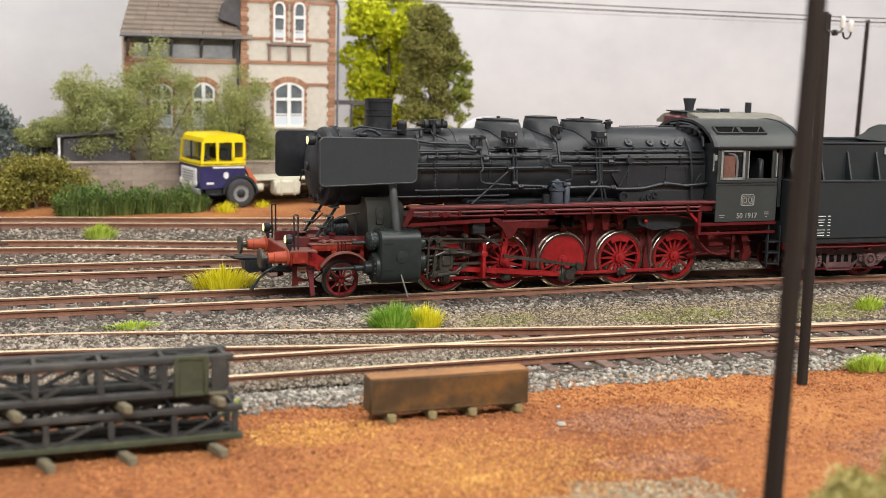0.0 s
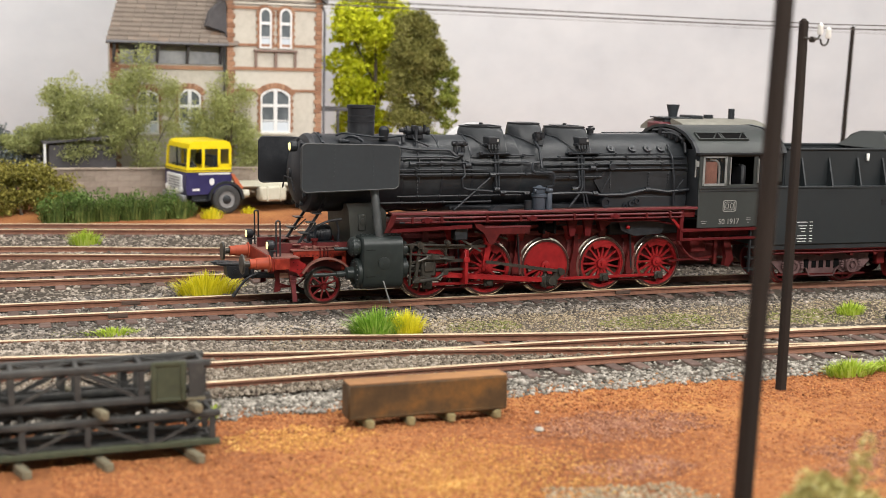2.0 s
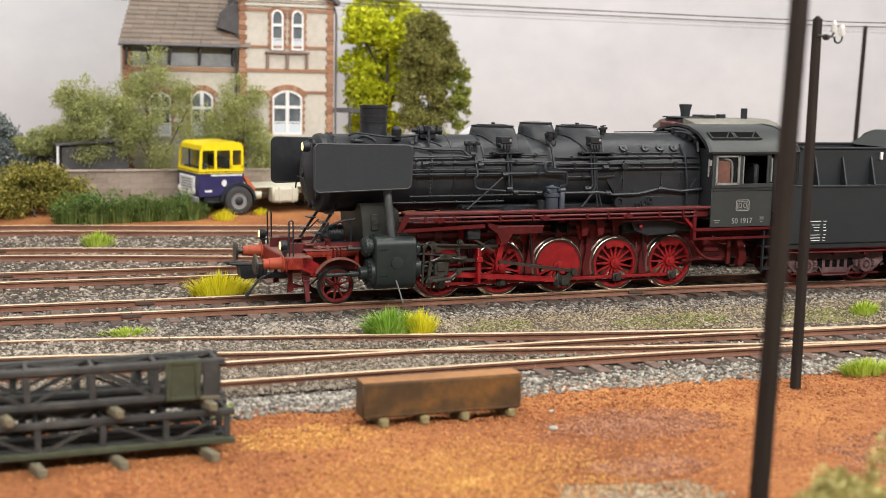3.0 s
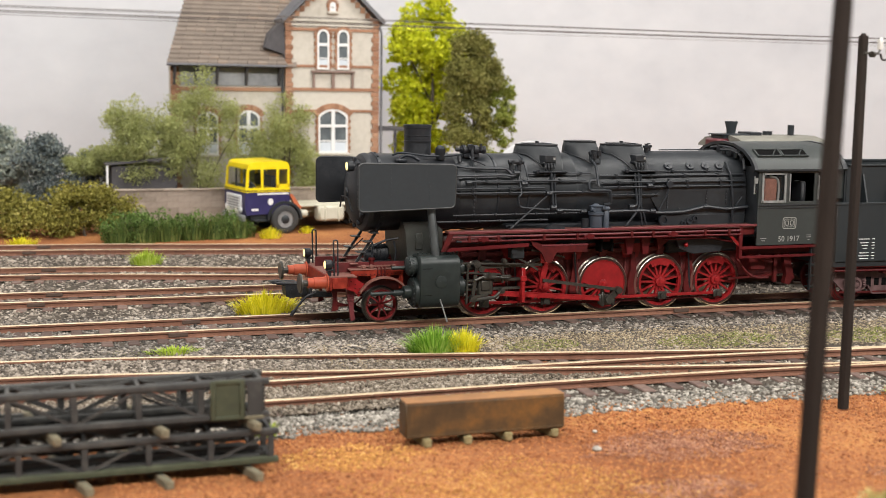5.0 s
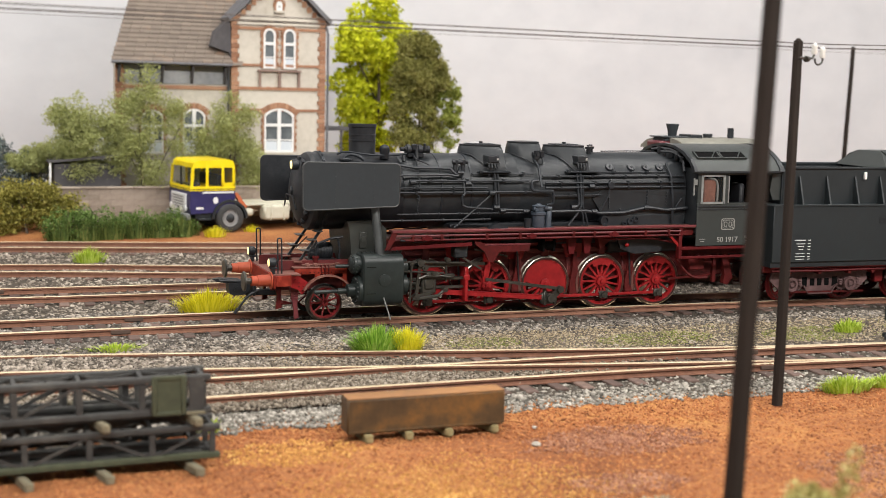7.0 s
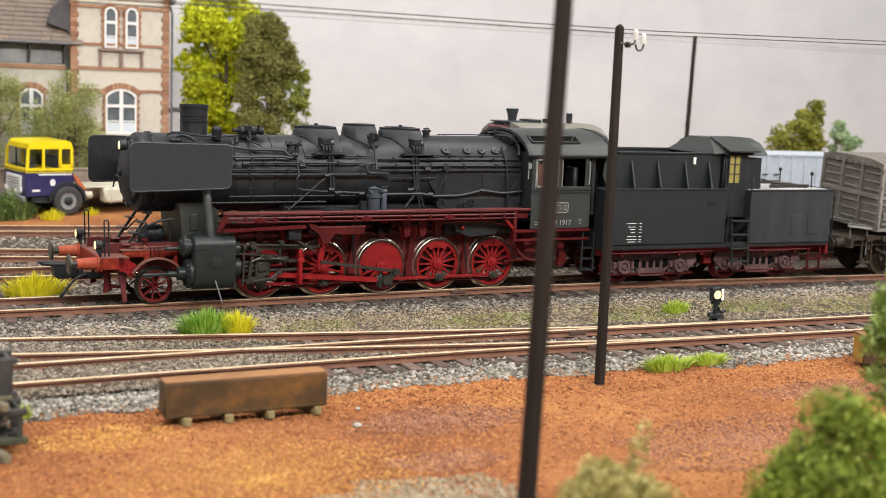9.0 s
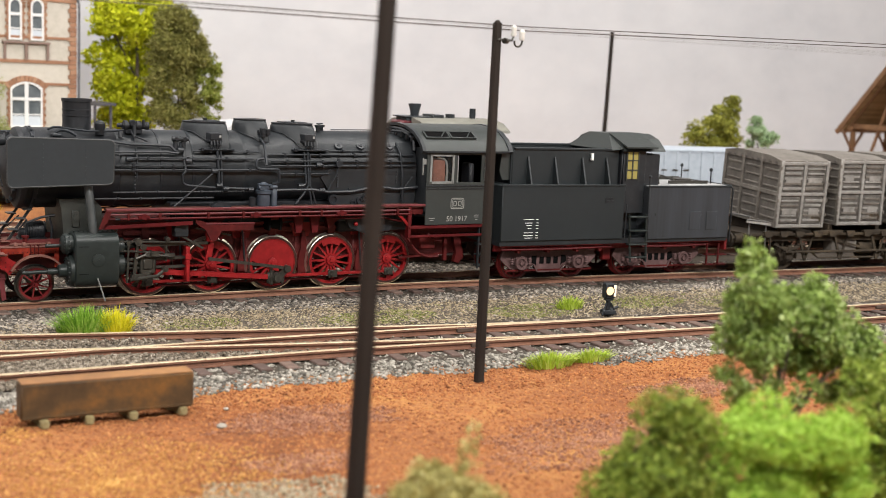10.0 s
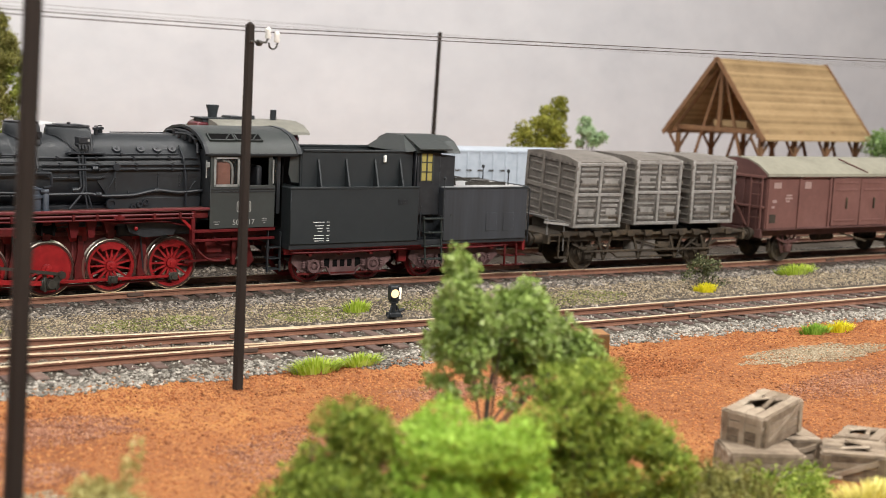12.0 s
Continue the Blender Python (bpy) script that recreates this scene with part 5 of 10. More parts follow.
g.prism([(7.78, 0.88), (7.8, 0.64), (7.9, 0.58), (8.12, 0.6), (8.3, 0.68), (8.3, 0.88)], -0.2, 0.2).box(8.2, 9.05, -0.13, 0.13, 0.56, 0.68, 0.02).box(8.34, 8.42, -0.32, 0.32, 0.58, 0.86, 0.02)
g.cyl((7.98, -0.24, 0.74), (7.98, 0.24, 0.74), 0.07, seg=10)
lp("coupler", g, black_dull)
lp("air_hose", G().tube([(8.5, -0.3, 0.72), (8.26, -0.3, 0.62), (8.1, -0.3, 0.44), (7.92, -0.3, 0.2)], 0.03, smooth=1).cyl((7.98, -0.3, 0.28), (7.9, -0.3, 0.17), 0.042, seg=9), black_dull)
for y in (-0.55, 0.55):
    ladder = lp("front_steps", G().bar((9.32, y, 1.28), (9.98, y, 2.24), 0.05, 0.06).bar((9.62, y, 1.62), (9.88, y * 0.8, 1.9), 0.03, 0.03), black)
    for k in (0.14, 0.42, 0.68, 0.9):
        x, z = 9.32 + 0.66 * k, 1.28 + 0.96 * k
        lp("tread", G().box(x - 0.16, x + 0.04, y - 0.16, y + 0.16, z, z + 0.025, 0.006), deflector_rim if k > 0.2 else beam_brown, parent=ladder)
pump = lp("air_pump", G().lathe([(9.9, 0.19), (9.93, 0.22), (10.3, 0.22), (10.34, 0.18)], (0, -0.1, 1.6), "X", 20), black_dull)
for x in (9.96, 10.03, 10.1, 10.17, 10.24):
    lp("cooling_rib", G().lathe([(x, 0.21), (x + 0.01, 0.23), (x + 0.025, 0.23), (x + 0.035, 0.21)], (0, -0.1, 1.6), "X", 20, caps=False), black_dull, parent=pump)
lp("pump_base", G().box(9.75, 10.4, -0.4, 0.25, 1.36, 1.44, 0.03), black_dull, parent=pump)
lp("pump_head", G().lathe([(9.74, 0.1), (9.76, 0.13), (9.9, 0.13)], (0, -0.2, 1.55), "X", 14), black_dull, parent=pump)
lp("pump_pipe", G().tube(bends([(9.85, -0.45, 1.4), (9.87, -0.45, 1.82), (10.2, -0.5, 1.96), (10.5, -0.55, 2.0)], 0.1), 0.03).tube(bends([(10.42, -0.5, 1.38), (10.44, -0.5, 1.7), (10.38, -0.5, 1.95)], 0.05), 0.025), black_pipe)
lp("pump_valve", G().cyl((9.8, -0.62, 1.38), (9.8, -0.62, 1.52), 0.06, seg=10).cyl((9.8, -0.62, 1.5), (9.8, -0.62, 1.55), 0.09, seg=10), red_dark)

# cab
CX0, CX1 = 19.95, 21.75
cabin = lp("cab", G().box(CX0, CX0 + 0.05, -1.42, 1.42, 2.0, 3.7).box(CX0, CX1, -1.3, 1.3, 1.9, 1.96), black)
for s in (-1, 1):
    y0, y1 = s * 1.44, s * 1.48
    lp("cab_side", G().box(CX0, CX1 + 0.1, y0, y1, 1.66, 2.8, 0.008), weathered, parent=cabin)
    for x0, x1 in ((CX0, CX0 + 0.12), (CX0 + 0.80, CX0 + 0.92), (CX1 - 0.1, CX1 + 0.02)):
        lp("cab_pillar", G().box(x0, x1, y0, y1, 2.8, 3.54), weathered, parent=cabin)
    lp("cab_cornice", G().box(CX0, CX1, y0, y1, 3.54, 3.68), weathered, parent=cabin)
    fr = G().box(CX0 + 0.11, CX0 + 0.81, y1 - s * 0.01, y1 + s * 0.02, 2.77, 2.83).box(CX0 + 0.11, CX0 + 0.81, y1 - s * 0.01, y1 + s * 0.02, 3.5, 3.55).box(CX0 + 0.09, CX0 + 0.15, y1 - s * 0.01, y1 + s * 0.02, 2.77, 3.55).box(CX0 + 0.77, CX0 + 0.83, y1 - s * 0.01, y1 + s * 0.02, 2.77, 3.55)
    lp("window_frame", fr, frame_grey, parent=cabin)
    lp("window_pane", G().box(CX0 + 0.12, CX0 + 0.8, s * 1.455, s * 1.463, 2.8, 3.54), pane, parent=cabin)
    lp("waist_line", G().box(CX0, CX1 + 0.1, y1, y1 + s * 0.025, 2.69, 2.72).box(CX0, CX1 + 0.1, y1, y1 + s * 0.02, 2.62, 2.645), black, parent=cabin)
    lp("sliding_pane_edge", G().box(CX0 + 0.93, CX0 + 0.96, y1 - s * 0.03, y1 + s * 0.02, 2.8, 3.52).box(CX1 + 0.0, CX1 + 0.03, y1 - s * 0.02, y1 + s * 0.05, 2.84, 3.48), frame_grey, parent=cabin)
    lp("mirror_edge", G().box(CX0 - 0.125, CX0 - 0.105, s * 1.435, s * 1.475, 3.0, 3.46).box(CX0 - 0.13, CX0 - 0.03, s * 1.47, s * 1.485, 3.28, 3.42), frame_grey, parent=cabin)
    lp("wind_deflector", G().box(CX0 - 0.12, CX0 - 0.02, s * 1.44, s * 1.47, 3.0, 3.45, 0.01), pane, "clear wind deflector pane", parent=cabin)
    lp("wind_deflector", G().box(CX1 + 0.06, CX1 + 0.16, s * 1.44, s * 1.47, 2.85, 3.5, 0.01), pane, "clear wind deflector pane", parent=cabin)
    lp("cab_footplate", G().box(19.5, CX1 + 0.15, s * 1.3, s * 1.46, 1.56, 1.64, 0.01).box(19.5, CX1 + 0.15, s * 1.38, s * 1.44, 1.32, 1.39, 0.01).box(19.46, 19.56, s * 1.3, s * 1.45, 1.32, 2.2, 0.01), red_deep, parent=cabin)
lp("cab_brace", G().prism([(19.1, 2.0), (19.2, 2.0), (19.5, 1.7), (19.5, 1.6)], -1.42, -1.36), red, parent=cabin)
outer = [(-1.56, 3.62), (-1.5, 3.74), (-1.32, 3.93), (-1.0, 4.12), (-0.55, 4.25), (0, 4.30), (0.55, 4.25), (1.0, 4.12), (1.32, 3.93), (1.5, 3.74), (1.56, 3.62)]
inner = [(a * 0.965, z - 0.05) for a, z in outer]
roof = lp("cab_roof", G().prism(outer + inner[::-1], CX0 - 0.12, CX1 + 0.75, "X"), weathered, parent=cabin)
for a0, a1 in ((CX1 + 0.7, CX1 + 0.84), (CX0 - 0.2, CX0 - 0.1)):
    lp("roof_rib", G().prism([(a * 1.015, z + 0.02) for a, z in outer] + inner[::-1], a0, a1, "X"), black, parent=roof)
lp("rain_strip", G().box(CX0 - 0.1, CX1 + 0.72, -1.575, -1.55, 3.6, 3.65), black, parent=roof)
for s in (-1, 1):
    m = Matrix.Translation((0, s * 1.175, 4.045)) @ Matrix.Rotation(-s * radians(32), 4, "X")
    for x0, x1 in ((20.03, 20.70), (20.80, 21.50)):
        # A dark plate stands for the shade in the open vent.
        v = lp("roof_vent", G().box(x0, x1, -0.13, 0.13, -0.012, 0.012, m=m), pitch_black, "dark plate painted as an open roof vent", parent=roof)
        lp("vent_frame", G().box(x0 - 0.03, x1 + 0.03, -0.16, -0.125, -0.02, 0.035, m=m).box(x0 - 0.03, x1 + 0.03, 0.125, 0.16, -0.02, 0.035, m=m).box(x0 - 0.04, x0, -0.16, 0.16, -0.02, 0.035, m=m).box(x1, x1 + 0.04, -0.16, 0.16, -0.02, 0.035, m=m), weathered, parent=roof)
        lp("vent_stay", G().bar(m @ Vector((x1 - 0.25, -0.12, 0.03)), m @ Vector((x1 - 0.05, 0.12, 0.03)), 0.025, 0.03), weathered, parent=roof)
    lp("side_flap", G().prism([(22.36, 3.62), (22.62, 3.6), (22.86, 2.82), (22.4, 2.86), (22.3, 3.1)], s * 1.36 - 0.02, s * 1.36 + 0.02), weathered, parent=cabin)
    lp("rear_post", G().box(21.98, 22.08, s * 1.3 - 0.03, s * 1.3 + 0.03, 2.0, 3.62), black, parent=cabin)
lp("rear_wall", G().box(22.2, 22.25, -1.2, 1.2, 1.6, 3.5), pitch_black, parent=cabin)
fitting = G().tube([(19.45, -0.35, 4.1), (19.7, -0.6, 4.1), (19.85, -0.85, 3.9), (19.8, -1.0, 3.6)], 0.045, smooth=1).tube([(19.3, -0.1, 4.15), (19.6, -0.4, 4.2), (19.85, -0.7, 4.05)], 0.04, smooth=1)
for k in range(5):
    fitting.cyl((19.45 + 0.09 * k, -0.25 - 0.14 * k, 4.05 - 0.05 * k), (19.45 + 0.09 * k, -0.27 - 0.15 * k, 4.22 - 0.06 * k), 0.05, seg=8)
lp("steam_turret", fitting, black_dull)
# Added black panel: blocks light from the far windows to keep the cab dark.
lp("cab_inner_panel", G().box(CX0 + 0.1, CX1 + 0.4, 0.6, 0.65, 2.0, 3.75), pitch_black, parent=cabin)
lp("back_plate", G().box(CX0 + 0.22, CX0 + 0.62, -1.4, 1.0, 2.0, 3.42, 0.04), salmon, "reddish boiler back head", parent=cabin)
lp("gauge_pipe", G().tube([(CX0 + 0.66, -1.38, 2.75), (CX0 + 0.68, -1.38, 3.2), (CX0 + 0.6, -1.4, 3.42), (CX0 + 0.35, -1.42, 3.46)], 0.03, smooth=1), pale, "pale gauge pipe", parent=cabin)
lp("seat_back", G().box(CX1 - 0.35, CX1 - 0.2, -1.3, -0.8, 2.3, 3.3, 0.05), black_dull, parent=cabin)
# lettering
def rounded(cx, cz, w, h, r):
    return arc(r, 0, 90, 4, cx + w - r, cz + h - r) + arc(r, 90, 180, 4, cx - w + r, cz + h - r) + arc(r, 180, 270, 4, cx - w + r, cz - h + r) + arc(r, 270, 360, 4, cx + w - r, cz - h + r)


g = G()
for a, b in ((rounded(20.93, 2.23, 0.21, 0.15, 0.06), rounded(20.93, 2.23, 0.192, 0.132, 0.05)), (rounded(20.93, 2.23, 0.165, 0.108, 0.04), rounded(20.93, 2.23, 0.155, 0.098, 0.035)), (rounded(20.855, 2.23, 0.05, 0.065, 0.025), rounded(20.855, 2.23, 0.036, 0.05, 0.015)), (rounded(21.005, 2.23, 0.05, 0.065, 0.025), rounded(21.005, 2.23, 0.036, 0.05, 0.015))):
    for k in range(len(a)):
        q = (k + 1) % len(a)
        g.prism([a[k], a[q], b[q], b[k]], -1.49, -1.482)
lp("emblem", g, faint, "white rounded emblem on a dark plate", parent=cabin)
letters("running_number", "50 1917", 0.2, (20.93 - 14.5, -1.485, 1.81), pale, cabin)
for x, z, w in ((20.15, 1.84, 0.09), (20.15, 1.78, 0.06), (21.55, 1.9, 0.07), (21.55, 1.85, 0.07), (21.55, 1.78, 0.03)):
    lp("small_writing", G().box(x - w, x + w, -1.486, -1.482, z - 0.008, z + 0.008), pale, parent=cabin)
# under the cab
g = G().box(19.9, 21.8, -1.2, 1.2, 1.4, 1.55, 0.02).box(20.0, 20.5, -1.15, -0.7, 0.95, 1.45, 0.04)
g.tube([(20.2, -1.2, 1.4), (20.3, -1.25, 1.25), (20.6, -1.25, 1.2)], 0.06, smooth=1)
lp("drag_box", g, red_dark)
lp("brake_gear", G().bar((19.5, -0.9, 0.72), (21.0, -0.9, 0.8), 0.05, 0.06).prism([(21.1, 1.4), (21.3, 1.4), (21.5, 0.7), (21.35, 0.5), (21.2, 0.55), (21.25, 0.8)], -1.0, -0.85).prism([(20.85, 1.4), (20.95, 1.4), (20.95, 0.6), (20.85, 0.6)], -1.0, -0.9), red_dark)
for z in (0.45, 0.75, 1.05):
    lp("cab_step", G().box(21.75, 22.1, -1.4, -1.1, z, z + 0.04, 0.008), black)
lp("step_stringer", G().box(21.72, 21.76, -1.38, -1.3, 0.4, 1.7).box(22.1, 22.14, -1.38, -1.3, 0.4, 1.5), black)

# ---- the tender with a guard's cabin ----
tender = thing("tender", (26.4, 28.24, 0), "black tender with coal bunker and lit cabin, red bogies", "tender", rz=-3.2)
O = Matrix.Translation((22.25 - 26.4, 0, 0)) @ Matrix.Scale(0.967, 4, (1, 0, 0)) @ Matrix.Translation((-22.25, 0, 0))


def tp(name, g, mat, label="", parent=None, angle=38):
    return part(name, g.moved(O), mat, parent or tender, label, angle)


TY = 1.48
body = tp("tank", G().box(22.25, 26.45, -TY, TY, 1.18, 2.74, 0.02), grey_black)
streaked = material("streaked_tank_paint", [(0.016, 0.019, 0.021), (0.024, 0.027, 0.030), (0.038, 0.042, 0.050), (0.075, 0.082, 0.105)], 0.5, 0, 5, 1.1, spread=0.62, spec=0.3, streak=(1, 1, 0.07))
tp("tank", G().box(27.35, 30.45, -TY, TY, 1.14, 2.70, 0.02), streaked)
tp("end_handrail", G().tube(bends([(30.62, -1.35, 1.0), (30.62, -1.38, 2.62), (30.5, -1.38, 2.68)]), 0.025).tube(bends([(30.62, 1.35, 1.0), (30.62, 1.38, 2.62), (30.5, 1.38, 2.68)]), 0.025), black)
tp("tank_floor", G().box(22.25, 30.45, -TY + 0.05, TY - 0.05, 1.05, 1.2), black)
tp("tank_centre", G().box(26.4, 27.4, -0.9, 0.9, 1.15, 2.9, 0.02), black)
tp("tank_edge", G().box(22.23, 26.47, -TY - 0.02, -TY + 0.03, 2.7, 2.76, 0.01).box(22.23, 26.47, TY - 0.03, TY + 0.02, 2.7, 2.76, 0.01), grey_black)
tp("tank_edge", G().box(27.33, 30.47, -TY - 0.02, -TY + 0.03, 2.67, 2.72, 0.01).box(30.42, 30.48, -TY, TY, 2.67, 2.74, 0.01), grey_black)
bunk = tp("coal_bunker", G().prism([(22.75, 2.72), (22.75, 3.62), (22.85, 3.74), (26.4, 3.72), (26.4, 2.72)], -1.12, -1.06).prism([(22.75, 2.72), (22.75, 3.62), (22.85, 3.74), (26.4, 3.72), (26.4, 2.72)], 1.06, 1.12).box(22.7, 22.78, -1.1, 1.1, 2.72, 3.6).box(26.3, 26.4, -1.1, 1.1, 2.72, 3.72), grey_black)
for y in (-1.095, 1.095):
    tp("bunker_rim", G().box(22.8, 26.4, y - 0.065, y + 0.065, 3.7, 3.76, 0.01), grey_black, parent=bunk)
for x in (23.25, 24.15, 25.1, 25.95):
    tp("bunker_rib", G().prism([(-1.12, 3.5), (-1.15, 3.5), (-1.4, 2.74), (-1.12, 2.74)], x - 0.025, x + 0.025, "X"), grey_black, parent=bunk)
coal_mat = material("coal", [(0.006, 0.006, 0.007), (0.014, 0.014, 0.015), (0.03, 0.03, 0.03)], 0.4, per="island")
rng = random.Random(5)
g = G()
for k in range(260):
    x, y = rng.uniform(22.85, 26.2), rng.uniform(-1.0, 1.0)
    r = rng.uniform(0.06, 0.14)
    g.ball((x, y, 3.35 + rng.uniform(0, 0.1) - 0.1 * abs(y)), r, 0.8, 6, 4)
g.box(22.8, 26.3, -1.05, 1.05, 2.8, 3.36)
tp("coal", g, coal_mat, "heap of black coal", parent=bunk, angle=10)
tp("lamp_iron", G().box(25.38, 25.46, -1.2, -1.13, 3.42, 3.62, 0.01), white, parent=bunk)
tp("hand_hole", G().box(25.75, 26.05, -TY - 0.012, -TY, 2.33, 2.38).box(25.75, 26.05, -TY - 0.012, -TY, 2.24, 2.29), black_dull)
# cabin
hut = tp("guard_cabin", G().box(26.5, 27.85, -1.22, 1.22, 2.7, 3.62, 0.02).box(26.5, 27.3, -1.25, -1.18, 1.9, 3.78, 0.01).box(26.5, 27.3, 1.18, 1.25, 1.9, 3.78, 0.01), black)
crn = [(-1.34, 3.70), (-1.3, 3.76), (-0.95, 4.04), (-0.5, 4.17), (0.5, 4.17), (0.95, 4.04), (1.3, 3.76), (1.34, 3.70)]
tp("cabin_roof", G().prism(crn, 26.42, 27.95, "X"), weathered, parent=hut, angle=12)
tp("roof_flare", G().add([(26.42, -1.3, 3.76), (26.42, -0.5, 4.17), (26.42, 0.5, 4.17), (26.42, 1.3, 3.76), (26.1, -1.2, 3.72), (26.1, 1.2, 3.72)], [(0, 1, 4), (1, 2, 5, 4), (2, 3, 5), (0, 4, 5, 3), (0, 3, 2, 1)]), weathered, parent=hut, angle=12)
tp("cabin_roof_edge", G().prism([(-1.5, 3.80), (-1.5, 3.84), (-0.5, 4.2), (-0.5, 4.17)], 26.42, 27.55, "X"), weathered, parent=hut, angle=12)
tp("cabin_end", G().prism([(-1.2, 2.75)] + [(a * 0.92, z - 0.05) for a, z in crn] + [(1.2, 2.75)], 26.44, 26.48, "X"), black_dull, parent=hut)
tp("cabin_window", G().box(26.62, 27.0, -1.265, -1.255, 2.9, 3.68), cabin_dim, "window lit from inside with pale yellow light", parent=hut)
tp("window_bar", G().box(26.79, 26.83, -1.285, -1.265, 2.9, 3.68).box(26.58, 26.62, -1.29, -1.25, 2.86, 3.72).box(27.0, 27.04, -1.29, -1.25, 2.86, 3.72).box(26.6, 27.02, -1.285, -1.265, 3.42, 3.45).box(26.6, 27.02, -1.285, -1.265, 3.14, 3.17), weathered, parent=hut)
tp("handrail", G().tube([(27.3, -1.5, 1.2), (27.3, -1.52, 2.95), (27.36, -1.5, 3.0)], 0.022).tube([(26.5, -1.5, 1.2), (26.5, -1.53, 2.2)], 0.02).ball((27.3, -1.52, 2.98), 0.05, seg=8, rings=5), black)
tp("deck", G().box(27.4, 30.4, -1.3, 1.3, 2.68, 2.72), material("pale_deck", [(0.18, 0.18, 0.18), (0.32, 0.32, 0.32), (0.52, 0.52, 0.52)], 0.8))
tp("filler_pipe", G().tube([(28.1, -0.9, 2.72), (28.05, -0.9, 3.0), (28.3, -0.85, 2.95), (28.9, -0.7, 2.78)], 0.03), dark_steel)
for y in (-0.9, 0.5):
    tp("filler_rail", G().box(28.5, 30.0, y, y + 0.05, 2.72, 2.82), dark_steel)
tp("filler_cap", G().cyl((29.3, -0.5, 2.7), (29.3, -0.5, 2.85), 0.3, seg=16), dark_steel)
for x, y in ((30.1, -0.9), (30.4, 0.9)):
    tp("lamp_post", G().cyl((x, y, 2.7), (x, y, 3.12), 0.02, seg=6).lathe([(-0.03, 0.05), (0.0, 0.065), (0.03, 0.05)], (x, y, 3.14), "X", 12), black)
# ladder, underframe, bogies
g = G().bar((26.62, -1.52, 1.9), (26.72, -1.55, 0.5), 0.05, 0.04).bar((27.22, -1.52, 1.9), (27.3, -1.55, 0.5), 0.05, 0.04)
for z in (0.62, 1.0, 1.4, 1.8):
    g.box(26.62, 27.28, -1.62, -1.42, z, z + 0.04, 0.008)
tp("ladder", g, green_black)
g = G().box(22.3, 30.5, -1.05, -0.95, 0.85, 1.06, 0.01).box(22.3, 30.5, 0.95, 1.05, 0.85, 1.06, 0.01).box(22.3, 30.5, -1.4, 1.4, 1.02, 1.07).box(30.45, 30.55, -1.35, 1.35, 0.75, 1.08, 0.01)
g.box(26.1, 26.4, -1.0, -0.8, 0.5, 0.9, 0.03)
tp("underframe", g, pony_red)
for x in (29.75, 30.2):
    tp("end_step", G().box(x, x + 0.05, -1.38, -1.32, 0.3, 0.95, 0.008).box(x - 0.02, x + 0.32, -1.42, -1.2, 0.3, 0.33, 0.006).box(x - 0.02, x + 0.32, -1.42, -1.2, 0.6, 0.63, 0.006), red_dark)
for x in (22.9, 23.9, 24.9, 25.7, 28.1, 29.2):
    tp("frame_bracket", G().prism([(x, 1.04), (x + 0.2, 1.04), (x + 0.14, 0.82), (x + 0.06, 0.82)], -1.3, -1.1), red_dark)
for z, x0, x1 in ((0.93, 22.4, 26.2), (0.99, 22.5, 26.4), (0.92, 27.3, 29.9), (0.98, 27.4, 30.2)):
    tp("brake_pipe", G().tube([(x0, -1.3, z), ((x0 + x1) / 2, -1.32, z - 0.02), (x1, -1.3, z + 0.01)], 0.028), red_deep)
bogie_grey = material("bogie_frame", [(0.0353, 0.0187, 0.0187), (0.0945, 0.0528, 0.0517), (0.2143, 0.1320, 0.1320)], 0.7, 0, 7, 1.5, 0.004, 30, spread=0.7, spec=0.25)
